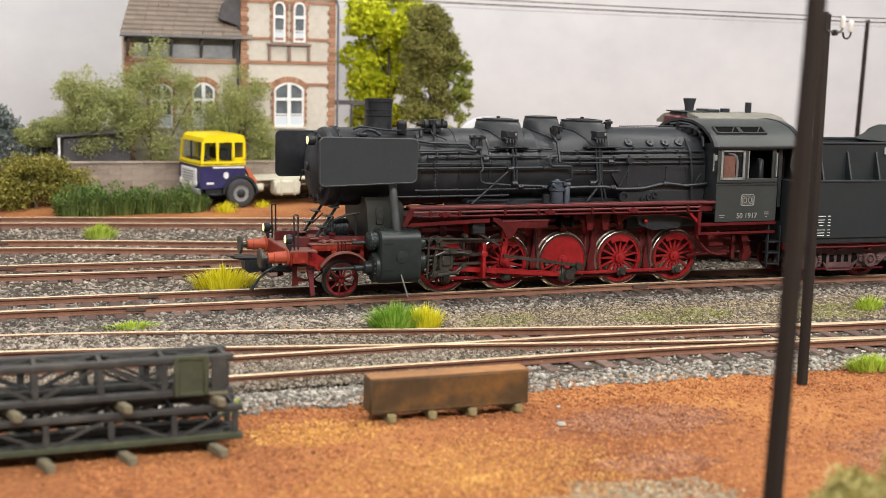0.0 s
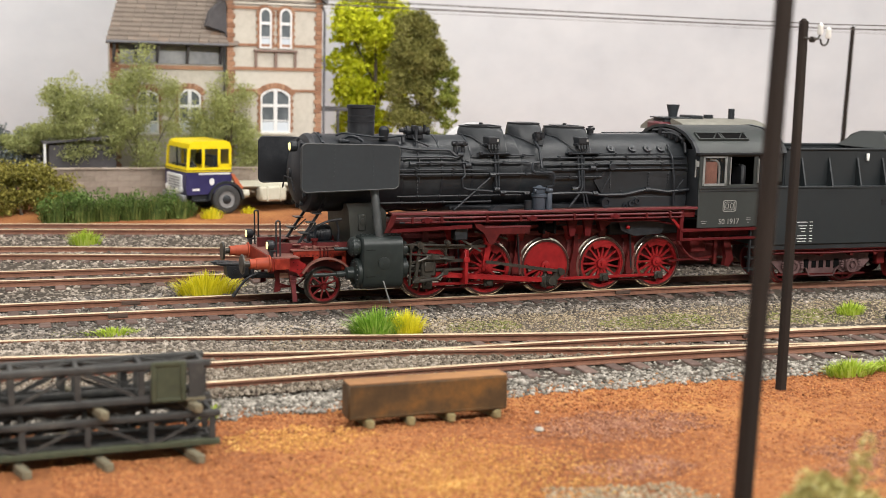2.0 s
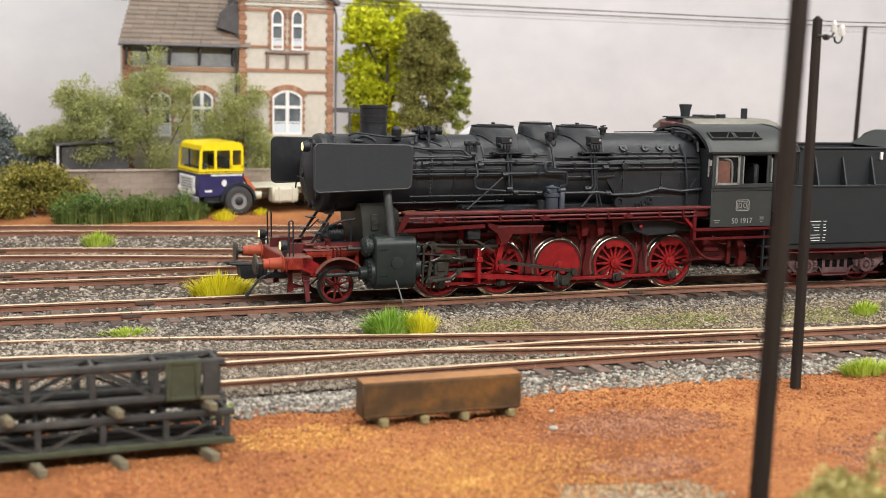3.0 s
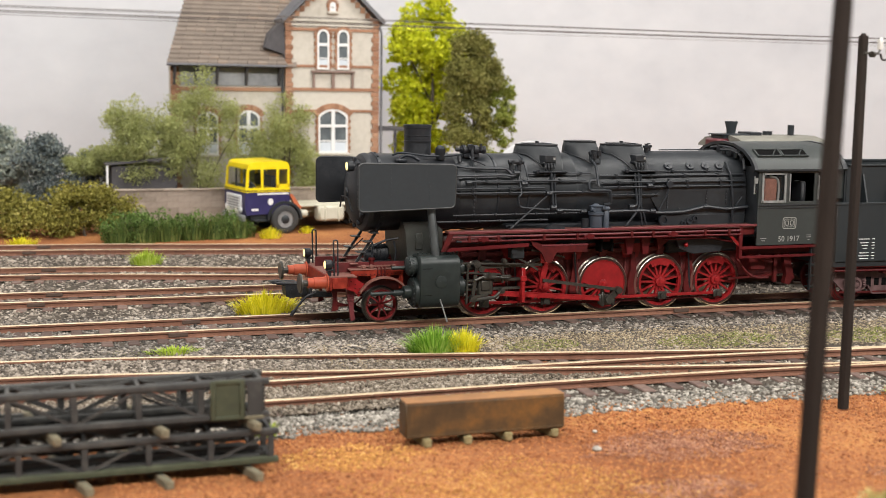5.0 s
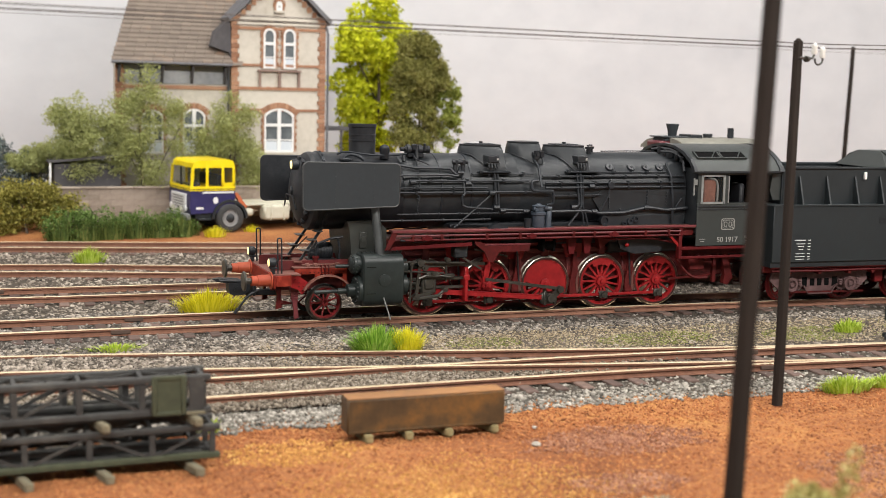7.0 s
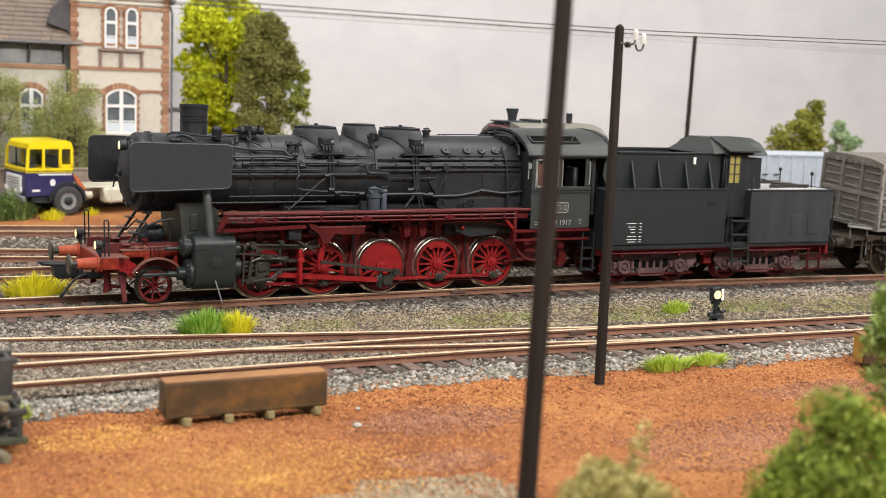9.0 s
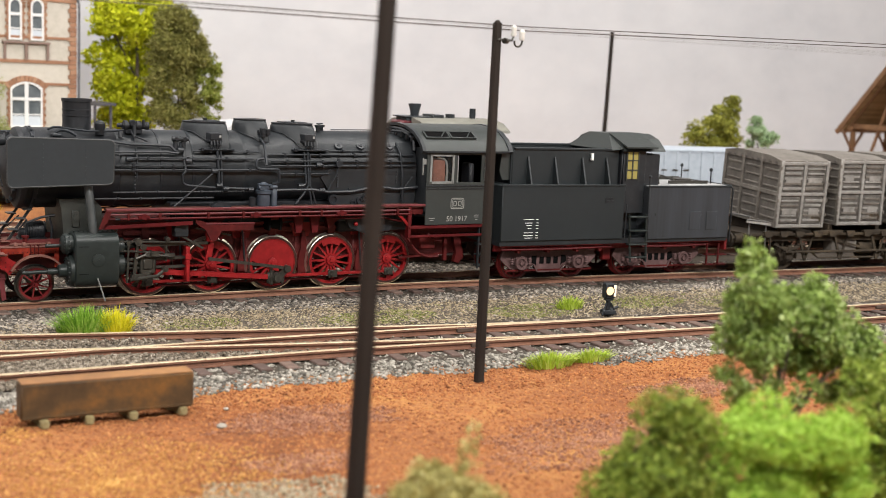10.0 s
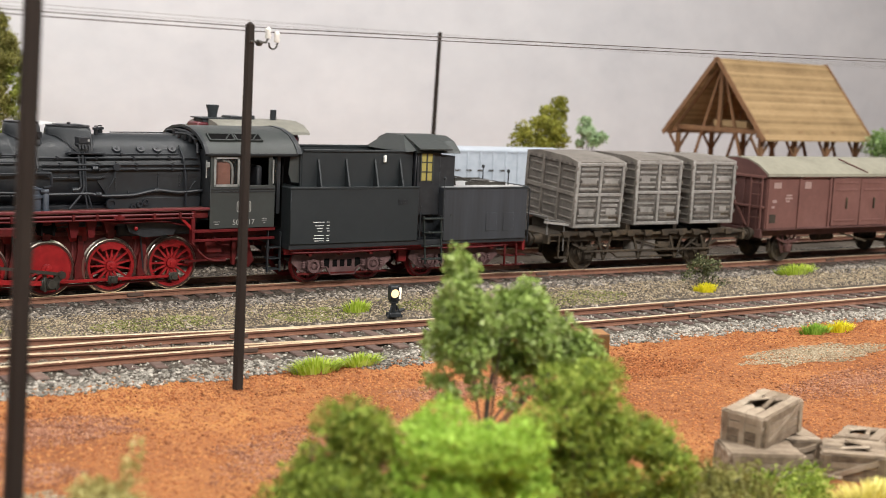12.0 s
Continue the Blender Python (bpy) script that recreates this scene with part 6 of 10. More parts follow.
for x0, x1 in ((23.2, 25.15), (27.1, 29.05)):
    xm = (x0 + x1) / 2
    bog = tp("bogie", G().box(x0, x1, -0.62, 0.62, 0.4, 0.75, 0.03), red_dark)
    for x in (x0, x1):
        for s in (-1, 1):
            spoked_wheel(bog, 22.25 + (x - 22.25) * 0.967 - 26.4, 0.5, s * 0.72, 0.5, s, 10, 0, (pony_red, pony_red))
        tp("axle", G().cyl((x, -0.7, 0.5), (x, 0.7, 0.5), 0.08), dark_steel, parent=bog)
    for s in (-1, 1):
        y0, y1 = s * 0.98, s * 1.05
        tp("side_frame", G().prism([(x0 - 0.66, 0.62), (x0 - 0.6, 0.84), (x1 + 0.6, 0.84), (x1 + 0.66, 0.62), (x1 + 0.34, 0.34), (x1 - 0.3, 0.34), (x1 - 0.46, 0.46), (xm + 0.4, 0.24), (xm - 0.4, 0.24), (x0 + 0.46, 0.46), (x0 + 0.3, 0.34), (x0 - 0.34, 0.34)], y0, y1), bogie_grey, parent=bog)
        tp("frame_flange", G().bar((x0 - 0.62, y1 + s * 0.02, 0.83), (x1 + 0.62, y1 + s * 0.02, 0.83), 0.06, 0.04).bar((x0 + 0.44, y1 + s * 0.02, 0.47), (xm - 0.4, y1 + s * 0.02, 0.26), 0.06, 0.035).bar((xm - 0.4, y1 + s * 0.02, 0.25), (xm + 0.4, y1 + s * 0.02, 0.25), 0.06, 0.035).bar((xm + 0.4, y1 + s * 0.02, 0.26), (x1 - 0.44, y1 + s * 0.02, 0.47), 0.06, 0.035), bogie_grey, parent=bog)
        # Thin dark plates paint the shade of holes in the side frame.
        for k in (-1, 1):
            tp("frame_opening", G().prism([(xm + 0.42 * k, 0.42), (xm + 0.62 * k, 0.52), (xm + 0.58 * k, 0.7), (xm + 0.42 * k, 0.7)], y1 - s * 0.004, y1 + s * 0.006), pitch_black, parent=bog)
        for k in (-1, 0, 1):
            tp("frame_opening", G().prism([(xm + 0.24 * k - 0.075, 0.46), (xm + 0.24 * k + 0.075, 0.46), (xm + 0.24 * k + 0.075, 0.66), (xm + 0.24 * k - 0.075, 0.66)], y1 - s * 0.004, y1 + s * 0.006), pitch_black, parent=bog)
        for x in (x0, x1):
            tp("axle_box", G().box(x - 0.17, x + 0.17, s * 1.02, s * 1.14, 0.34, 0.68, 0.04).lathe([(s * 1.12, 0.2), (s * 1.17, 0.19), (s * 1.17, 0.13), (s * 1.14, 0.12), (s * 1.14, 0.07), (s * 1.18, 0.06)], (x, 0, 0.51), "Y", 18), bogie_grey, parent=bog)
            tp("guard", G().prism([(x - 0.34, 0.7), (x - 0.22, 0.7), (x - 0.16, 0.32), (x - 0.24, 0.28)], y0, y1).prism([(x + 0.34, 0.7), (x + 0.22, 0.7), (x + 0.16, 0.32), (x + 0.24, 0.28)], y0, y1).box(x - 0.24, x + 0.24, y0, y1, 0.26, 0.31), bogie_grey, parent=bog)
            for q in (-0.3, 0.3):
                tp("coil_spring", G().lathe([(0.46, 0.045), (0.49, 0.06), (0.52, 0.045), (0.55, 0.06), (0.58, 0.045), (0.61, 0.06), (0.64, 0.045)], (x + q, s * 1.1, 0), "Z", 10), bogie_grey, parent=bog)
        for x in (x0 - 0.5, xm - 0.45, xm + 0.45, x1 + 0.5):
            tp("frame_bolt", G().cyl((x, y0, 0.75), (x, y1 + s * 0.02, 0.75), 0.03, seg=6), bogie_grey, parent=bog)
        tp("brake_beam", G().bar((x0 - 0.5, s * 1.08, 0.3), (x1 + 0.5, s * 1.08, 0.28), 0.03, 0.045), red_dark, parent=bog)
for k, (w, z) in enumerate(((0.26, 2.05), (0.2, 1.95), (0.14, 1.88), (0.1, 1.8), (0.22, 1.68), (0.24, 1.6), (0.2, 1.53))):
    tp("small_writing", G().box(23.22 - w * 0.95, 23.22 + w * 0.4, -TY - 0.006, -TY - 0.002, z - 0.266, z - 0.25).box(23.40, 23.49, -TY - 0.006, -TY - 0.002, z - 0.266, z - 0.25), white)
tp("tank_hatch", G().box(28.9, 29.3, -TY - 0.015, -TY, 1.4, 1.95, 0.01).box(29.55, 29.95, -TY - 0.015, -TY, 1.4, 1.95, 0.01), streaked)
tp("tank_seam", G().box(27.6, 27.63, -TY - 0.012, -TY, 1.84, 1.93), weathered)
for y in (-0.875, 0.875):
    tp("buffer", G().lathe([(30.5, 0.22), (30.6, 0.16), (30.9, 0.15), (30.92, 0.09), (31.0, 0.09), (31.02, 0.22), (31.06, 0.22)], (0, y, 1.0), "X", 18), dark_steel)
tp("coupler", G().box(30.5, 31.3, -0.08, 0.08, 0.75, 0.9, 0.02), dark_steel)

# ---- foliage ----
def leaf_cloud(name, blobs, count, size, mat, parent=None, seed=1, shell=0.55, label="", at=None, category="", droop=0.0):
    """Small bent leaves strewn through lumps (x, y, z, rx, rz): most near their skin, with gaps between the lumps."""
    rs = np.random.RandomState(seed)
    w = np.array([b[3] ** 2 * b[4] for b in blobs])
    pick = rs.choice(len(blobs), count, p=w / w.sum())
    b = np.array(blobs, float)[pick]
    d = rs.randn(count, 3)
    d /= np.linalg.norm(d, axis=1, keepdims=True)
    # uneven skin: each lump is bent by a few waves
    wave = 1 + 0.22 * np.sin(3.1 * d[:, 0] * 2 + pick) * np.sin(2.7 * d[:, 1] * 2 + 2 * pick) + 0.15 * np.sin(5 * d[:, 2] * 2 + pick)
    rad = (shell + (1 - shell) * rs.rand(count) ** 0.6) * wave
    pts = b[:, :3] + d * rad[:, None] * np.stack([b[:, 3], b[:, 3], b[:, 4]], 1)
    a, c = rs.randn(count, 3), rs.randn(count, 3)
    a += 0.8 * np.cross(d, rs.randn(count, 3))
    a[:, 2] -= droop
    a /= np.linalg.norm(a, axis=1, keepdims=True)
    c -= a * (a * c).sum(1, keepdims=True)
    c /= np.linalg.norm(c, axis=1, keepdims=True)
    n = np.cross(a, c)
    s = (size * (0.6 + 0.8 * rs.rand(count)))[:, None]
    v = np.stack([pts - a * s, pts + c * s * 0.55 + n * s * 0.2, pts + a * s, pts - c * s * 0.55 + n * s * 0.2], 1)
    f = (np.array([(0, 1, 2), (0, 2, 3)])[None] + 4 * np.arange(count)[:, None, None]).reshape(-1)
    me = bpy.data.meshes.new(name)
    me.vertices.add(count * 4)
    me.vertices.foreach_set("co", v.reshape(-1).astype(np.float32))
    me.loops.add(len(f))
    me.loops.foreach_set("vertex_index", f.astype(np.int32))
    me.polygons.add(count * 2)
    me.polygons.foreach_set("loop_start", np.arange(0, count * 6, 3, dtype=np.int32))
    me.materials.append(mat)
    me.update(calc_edges=True)
    return part(name, me, mat, parent, label)


def leaf_material(name, colours, blotch=0.8, trans=0.22):
    mat = material(name, colours, 0.65, 0, 3, blotch, spread=0.75, spec=0.25, per="island")
    nt = mat.node_tree
    bsdf = nt.nodes["Principled BSDF"]
    out = nt.nodes["Material Output"]
    tr = nt.nodes.new("ShaderNodeBsdfTranslucent")
    mix = nt.nodes.new("ShaderNodeMixShader")
    mix.inputs[0].default_value = trans
    ramp = [n for n in nt.nodes if n.type == "VALTORGB"][0]
    nt.links.new(ramp.outputs["Color"], tr.inputs["Color"])
    nt.links.new(bsdf.outputs[0], mix.inputs[1])
    nt.links.new(tr.outputs[0], mix.inputs[2])
    nt.links.new(mix.outputs[0], out.inputs["Surface"])
    return mat


bark = material("bark", [(0.035, 0.027, 0.02), (0.08, 0.062, 0.045), (0.14, 0.115, 0.09)], 0.9, 0, 8, 1.5, 0.01, 20)
leaf_dark = leaf_material("dark_green_leaf", [(0.05, 0.10, 0.025), (0.12, 0.22, 0.055), (0.21, 0.33, 0.10), (0.46, 0.55, 0.33)])
leaf_mid = leaf_material("green_leaf", [(0.0558, 0.0866, 0.0115), (0.1674, 0.2382, 0.0289), (0.2902, 0.3789, 0.0558), (0.5134, 0.5629, 0.1443)])
leaf_bright = leaf_material("bright_green_leaf", [(0.1755, 0.3023, 0.0293), (0.3218, 0.5023, 0.0593), (0.4291, 0.6186, 0.0966), (0.4978, 0.6827, 0.1497)])
leaf_yellow = leaf_material("yellow_green_leaf", [(0.22, 0.28, 0.008), (0.46, 0.50, 0.012), (0.62, 0.64, 0.02), (0.7, 0.7, 0.07)])
leaf_olive = leaf_material("olive_leaf", [(0.0732, 0.0744, 0.0161), (0.1647, 0.1656, 0.0368), (0.2562, 0.2460, 0.0667), (0.3782, 0.3480, 0.1265)])
# Background haze is put into these two pale, low-contrast leaf colours.
leaf_hazy = leaf_material("hazy_green_leaf", [(0.30, 0.325, 0.125), (0.385, 0.41, 0.165), (0.45, 0.475, 0.205), (0.54, 0.56, 0.29)], trans=0.55)
leaf_blue = leaf_material("bluish_green_leaf", [(0.2080, 0.2368, 0.2300), (0.2860, 0.3264, 0.2990), (0.3640, 0.3968, 0.3335), (0.4680, 0.4864, 0.3680)])
leaf_grey = leaf_material("grey_green_leaf", [(0.0976, 0.1440, 0.0265), (0.2202, 0.3143, 0.0670), (0.3148, 0.4212, 0.1134), (0.4509, 0.5208, 0.2520)])
leaf_weed = leaf_material("dark_weed_leaf", [(0.03, 0.035, 0.015), (0.07, 0.08, 0.035), (0.13, 0.14, 0.065), (0.24, 0.25, 0.13)])
leaf_hedge = leaf_material("hedge_leaf", [(0.0331, 0.0620, 0.0111), (0.0810, 0.1395, 0.0279), (0.1325, 0.2092, 0.0489), (0.2209, 0.2945, 0.0976)])
leaf_straw = leaf_material("dry_straw_leaf", [(0.1900, 0.1560, 0.0420), (0.3700, 0.3250, 0.1050), (0.4900, 0.4450, 0.1750), (0.6000, 0.5650, 0.3000)])


def tree(name, at, blobs, count, size, mat, label, category, trunk=0.12, top=None, seed=1, limbs=7, shell=0.55, droop=0.0):
    t = thing(name, at, label, category)
    rng = random.Random(seed)
    top = top or max(b[2] for b in blobs)
    g = G()
    rings = []
    for i in range(7):
        k = i / 6
        r = trunk * (1.25 - k) + 0.01
        c = Vector((0.12 * math.sin(3 * k + seed), 0.1 * math.cos(4 * k + seed) - 0.1, -0.05 + top * 0.85 * k))
        rings.append([c + r * Vector((math.cos(2 * math.pi * j / 8), math.sin(2 * math.pi * j / 8), 0)) for j in range(8)])
    g.ring(rings)
    for i in range(limbs):
        b = blobs[rng.randrange(len(blobs))]
        z0 = min(top * rng.uniform(0.2, 0.6), max(b[2] - 0.1, 0.1))
        p0 = Vector((0.1 * math.sin(3 * z0 / top + seed), 0, z0))
        p1 = Vector((b[0], b[1], b[2])) + Vector((rng.uniform(-0.5, 0.5) * b[3], rng.uniform(-0.5, 0.5) * b[3], 0.4 * b[4]))
        mid = p0.lerp(p1, 0.5) + Vector((0, 0, 0.1))
        g.tube([p0, mid, p1], trunk * 0.28, 5, smooth=1)
    part("trunk", g, bark, t)
    leaf_cloud("crown", blobs, count, size, mat, t, seed, shell, droop=droop)
    return t


def lumps(seed, n, cx, cy, cz, rx, ry, rz, lo=0.3, hi=0.5):
    """n lumps strewn in an ellipsoid."""
    rng = random.Random(seed)
    out = []
    while len(out) < n:
        p = Vector((rng.uniform(-1, 1), rng.uniform(-1, 1), rng.uniform(-1, 1)))
        if p.length <= 1:
            r = rng.uniform(lo, hi)
            out.append((cx + p.x * rx, cy + p.y * ry, cz + p.z * rz, r, r * rng.uniform(0.7, 1.0)))
    return out


GZ = -0.52
# shrubs at the front edge
tree("shrub", (17.0, 11.4, GZ), lumps(11, 15, -0.6, 0, 3.0, 0.42, 0.4, 0.85, 0.22, 0.36) + lumps(12, 17, 0.7, 0, 2.75, 0.75, 0.5, 0.6, 0.22, 0.38) + lumps(13, 7, -0.6, 0.1, 1.95, 0.45, 0.4, 0.35, 0.16, 0.26) + lumps(14, 9, 1.35, 0, 2.0, 0.55, 0.4, 0.5, 0.22, 0.32) + lumps(15, 5, 0.35, 0, 2.0, 0.5, 0.3, 0.35, 0.14, 0.24) + lumps(16, 12, 1.6, 0, 2.35, 0.42, 0.35, 0.45, 0.2, 0.32) + [(-0.75, 0, 3.85, 0.2, 0.3), (0.55, 0, 3.3, 0.25, 0.3)], 14500, 0.052, leaf_grey,
     "tall grey-green leafy shrub with pale leaf tips", "shrub", 0.06, 2.6, 3, shell=0.2)
tree("shrub", (13.2, 9.8, GZ), lumps(21, 30, 0.2, 0, 1.2, 0.95, 0.6, 0.6, 0.22, 0.4) + lumps(22, 20, 0.45, 0.1, 1.85, 0.62, 0.4, 0.45, 0.18, 0.32) + lumps(24, 5, 0.35, 0, 2.3, 0.28, 0.2, 0.18, 0.14, 0.22) + lumps(23, 9, -0.75, 0, 0.9, 0.5, 0.4, 0.5, 0.18, 0.3), 21000, 0.037, leaf_mid, "dense mid-green shrub on the front edge", "shrub", 0.05, 1.8, 4)
tree("shrub", (14.88, 9.25, GZ), lumps(31, 34, 0, 0, 1.5, 1.1, 0.7, 0.85, 0.2, 0.4), 26000, 0.03, leaf_bright, "bright light-green fluffy shrub", "shrub", 0.05, 1.6, 5, shell=0.6)
tree("shrub", (16.8, 9.35, GZ), lumps(41, 30, 0.0, 0.1, 1.85, 0.8, 0.5, 0.95, 0.2, 0.38) + lumps(42, 18, 0.85, -0.2, 1.1, 0.7, 0.5, 0.75, 0.26, 0.42), 24000, 0.037, leaf_mid, "green shrub with yellowish leaf tips", "shrub", 0.05, 1.9, 6)
tree("shrub", (19.3, 9.2, GZ), lumps(51, 34, 0, 0, 0.5, 1.5, 0.5, 0.42, 0.2, 0.42), 8000, 0.04, leaf_olive, "low dark scrub with bare twigs", "shrub", 0.03, 0.7, 7, limbs=26, shell=0.05)
tree("shrub", (20.5, 9.5, GZ), lumps(52, 40, 0.2, -0.1, 0.3, 1.5, 0.45, 0.26, 0.16, 0.34), 7000, 0.036, leaf_mid, "low creeping green scrub beside the crates", "shrub", 0.02, 0.5, 8, limbs=18, shell=0.08)
tree("shrub", (10.85, 10.5, GZ), lumps(61, 26, 0, 0, 1.2, 0.58, 0.4, 0.5, 0.2, 0.34) + lumps(62, 4, 0.3, 0, 1.75, 0.15, 0.1, 0.2, 0.1, 0.16) + [(0.35, 0, 2.1, 0.09, 0.14)], 10000, 0.036, leaf_straw, "dry yellow-green tuft of scrub on the front edge", "shrub", 0.03, 1.4, 9, shell=0.4)

# tufts of grass
blade_mats = {
    "green": leaf_material("green_grass", [(0.075, 0.17, 0.014), (0.17, 0.33, 0.03), (0.27, 0.45, 0.055), (0.46, 0.56, 0.15)]),
    "yellow": leaf_material("yellow_grass", [(0.42, 0.40, 0.01), (0.66, 0.60, 0.02), (0.78, 0.70, 0.03), (0.82, 0.76, 0.1)]),
    "lime": leaf_material("lime_grass", [(0.2, 0.3, 0.02), (0.36, 0.48, 0.04), (0.46, 0.56, 0.08), (0.56, 0.62, 0.2)]),
    "pale": leaf_material("pale_grass", [(0.16, 0.26, 0.05), (0.34, 0.42, 0.12), (0.45, 0.5, 0.2), (0.6, 0.6, 0.36)]),
    "hedge": leaf_material("dark_stalk", [(0.03, 0.055, 0.012), (0.075, 0.115, 0.025), (0.13, 0.17, 0.04), (0.26, 0.26, 0.08)]),
    "straw": leaf_material("straw_grass", [(0.4, 0.33, 0.06), (0.62, 0.54, 0.14), (0.74, 0.66, 0.2), (0.8, 0.74, 0.34)]),
}


def tuft(x, y, rx, ry, h, count, colour, label, lean=0.5, seed=1):
    rng = random.Random(seed)
    g = G()
    for i in range(count):
        a, d = rng.uniform(0, 6.283), rng.random() ** 0.6
        px, py = rx * d * math.cos(a), ry * d * math.sin(a)
        hh = h * rng.uniform(0.55, 1.1) * (1.1 - 0.45 * d)
        out = Vector((px, py, 0)) * lean * rng.uniform(0.4, 1.2) + Vector((rng.uniform(-0.12, 0.12), rng.uniform(-0.12, 0.12), 0)) * h
        w = Vector((math.cos(a + 1.57), math.sin(a + 1.57), 0)) * rng.uniform(0.011, 0.02)
        p = Vector((px, py, -0.03))
        q, tip = p + out * 0.4 + Vector((0, 0, hh * 0.6)), p + out * 1.1 + Vector((0, 0, hh))
        g.add([p - w, p + w, q + w * 0.8, q - w * 0.8, tip], [(0, 1, 2, 3), (3, 2, 4)])
    return solo("grass_tuft", g, blade_mats[colour], (x, y, ground_z(x, y) + 0.02), label, "grass", group="grass tufts", smooth=False)


tuft(7.75, 30.9, 0.75, 0.35, 0.62, 900, "yellow", "thick yellow grass tuft between the tracks", seed=2)
tuft(10.5, 25.45, 0.55, 0.4, 0.66, 900, "green", "thick green grass tuft beside the track", 0.75, seed=3)
tuft(11.12, 25.3, 0.34, 0.3, 0.64, 500, "yellow", "yellow grass tuft beside the track", 0.8, seed=4)
tuft(5.75, 40.5, 0.5, 0.3, 0.55, 350, "lime", "lime-green grass tuft among the back tracks", seed=5)
tuft(4.9, 26.7, 0.5, 0.25, 0.2, 220, "lime", "low lime-green grass tuft", seed=6)
tuft(23.0, 24.75, 0.4, 0.25, 0.36, 260, "lime", "light green grass tuft beside the shunting signal", seed=7)
tuft(19.0, 19.95, 0.55, 0.25, 0.36, 450, "lime", "pale green grass tuft at the ballast edge", seed=8)
tuft(20.15, 20.05, 0.5, 0.22, 0.28, 320, "lime", "light green grass tuft at the ballast edge", seed=9)
tuft(40.6, 24.6, 0.9, 0.35, 0.4, 380, "lime", "green grass tuft beside the track", seed=10)
tuft(33.6, 18.35, 0.5, 0.25, 0.32, 260, "green", "green grass tuft at the ballast edge", seed=11)
tuft(34.6, 18.3, 0.5, 0.25, 0.32, 260, "yellow", "yellow-green grass tuft at the ballast edge", seed=12)
tuft(34.95, 23.55, 0.42, 0.25, 0.32, 320, "yellow", "yellow grass tuft under a dark weed", seed=13)
tuft(12.4, 46.3, 0.3, 0.25, 0.3, 120, "yellow", "yellow grass tuft beside the lorry", seed=14)
tuft(10.85, 45.6, 0.42, 0.28, 0.45, 200, "yellow", "yellow grass tuft beside the lorry", seed=15)
for k in range(6):
    tuft(5.35 + 0.88 * k, 45.95, 0.6, 0.22, 1.0 - 0.12 * (k % 2), 230, "hedge", "tall dark green stalks growing out of the hedge", 0.3, seed=40 + k)
tuft(2.0, 46.3, 0.5, 0.3, 0.4, 200, "yellow", "yellow grass tuft beside the road", seed=16)
tuft(22.7, 8.75, 1.5, 0.5, 0.34, 1700, "straw", "pale yellow straw grass at the front edge", seed=17)
tuft(5.75, 20.6, 0.22, 0.15, 0.3, 90, "lime", "small green grass tuft behind the lattice girders", seed=18)
tree("weed", (35.4, 24.0, -0.3), lumps(71, 20, 0.2, 0, 0.5, 1.3, 0.4, 0.5, 0.14, 0.3), 1300, 0.045, leaf_weed, "dark leafy weed beside the track", "weed", 0.02, 0.8, 10, shell=0.1)
moss = leaf_material("moss", [(0.0907, 0.0985, 0.0214), (0.1685, 0.1847, 0.0428), (0.2333, 0.2462, 0.0713), (0.2981, 0.2955, 0.1426)])
g = G()
rng = random.Random(77)
for cx, cy, rx, ry, n in ((17.5, 25.1, 1.6, 0.6, 1500), (13.2, 25.6, 1.0, 0.4, 600), (21.8, 24.7, 1.4, 0.7, 1300), (29.5, 24.1, 2.6, 0.8, 2200), (4.5, 26.9, 1.0, 0.3, 300), (25.5, 24.7, 1.3, 0.6, 1000), (20.0, 25.0, 9.0, 0.9, 700)):
    for i in range(n):
        a, d = rng.uniform(0, 6.283), rng.random() ** 0.5
        x, y = cx + rx * d * math.cos(a), cy + ry * d * math.sin(a)
        p = Vector((x, y, ground_z(x, y) + 0.01))
        w = Vector((rng.uniform(-1, 1), rng.uniform(-1, 1), 0)).normalized() * rng.uniform(0.016, 0.04)
        tip = Vector((rng.uniform(-0.07, 0.07), rng.uniform(-0.07, 0.07), rng.uniform(0.012, 0.04)))
        g.add([p - w, p + w, p + tip], [(0, 1, 2)])
solo("moss_cover", g, moss, (0, 0, 0), "yellow-green moss on the trodden strip between tracks", "moss", kind="stuff", smooth=False)

# ---- front: lattice girders, rusty boxes, crates, poles, signal ----
girder_mat = material("weathered_girder", [(0.0136, 0.0134, 0.0125), (0.0339, 0.0336, 0.0316), (0.0848, 0.0806, 0.0694)], 0.75, 0, 7, 1.0, 0.004, 30)
girder_green = material("mossy_green_girder", [(0.0203, 0.0248, 0.0133), (0.0473, 0.0540, 0.0287), (0.0957, 0.1013, 0.0595)], 0.8, 0, 7, 1.2, 0.004, 30)
timber = material("grey_timber", [(0.0656, 0.0562, 0.0351), (0.1444, 0.1250, 0.0797), (0.2625, 0.2313, 0.1488)], 0.9, 0, 9, 1.5, 0.006, 25)


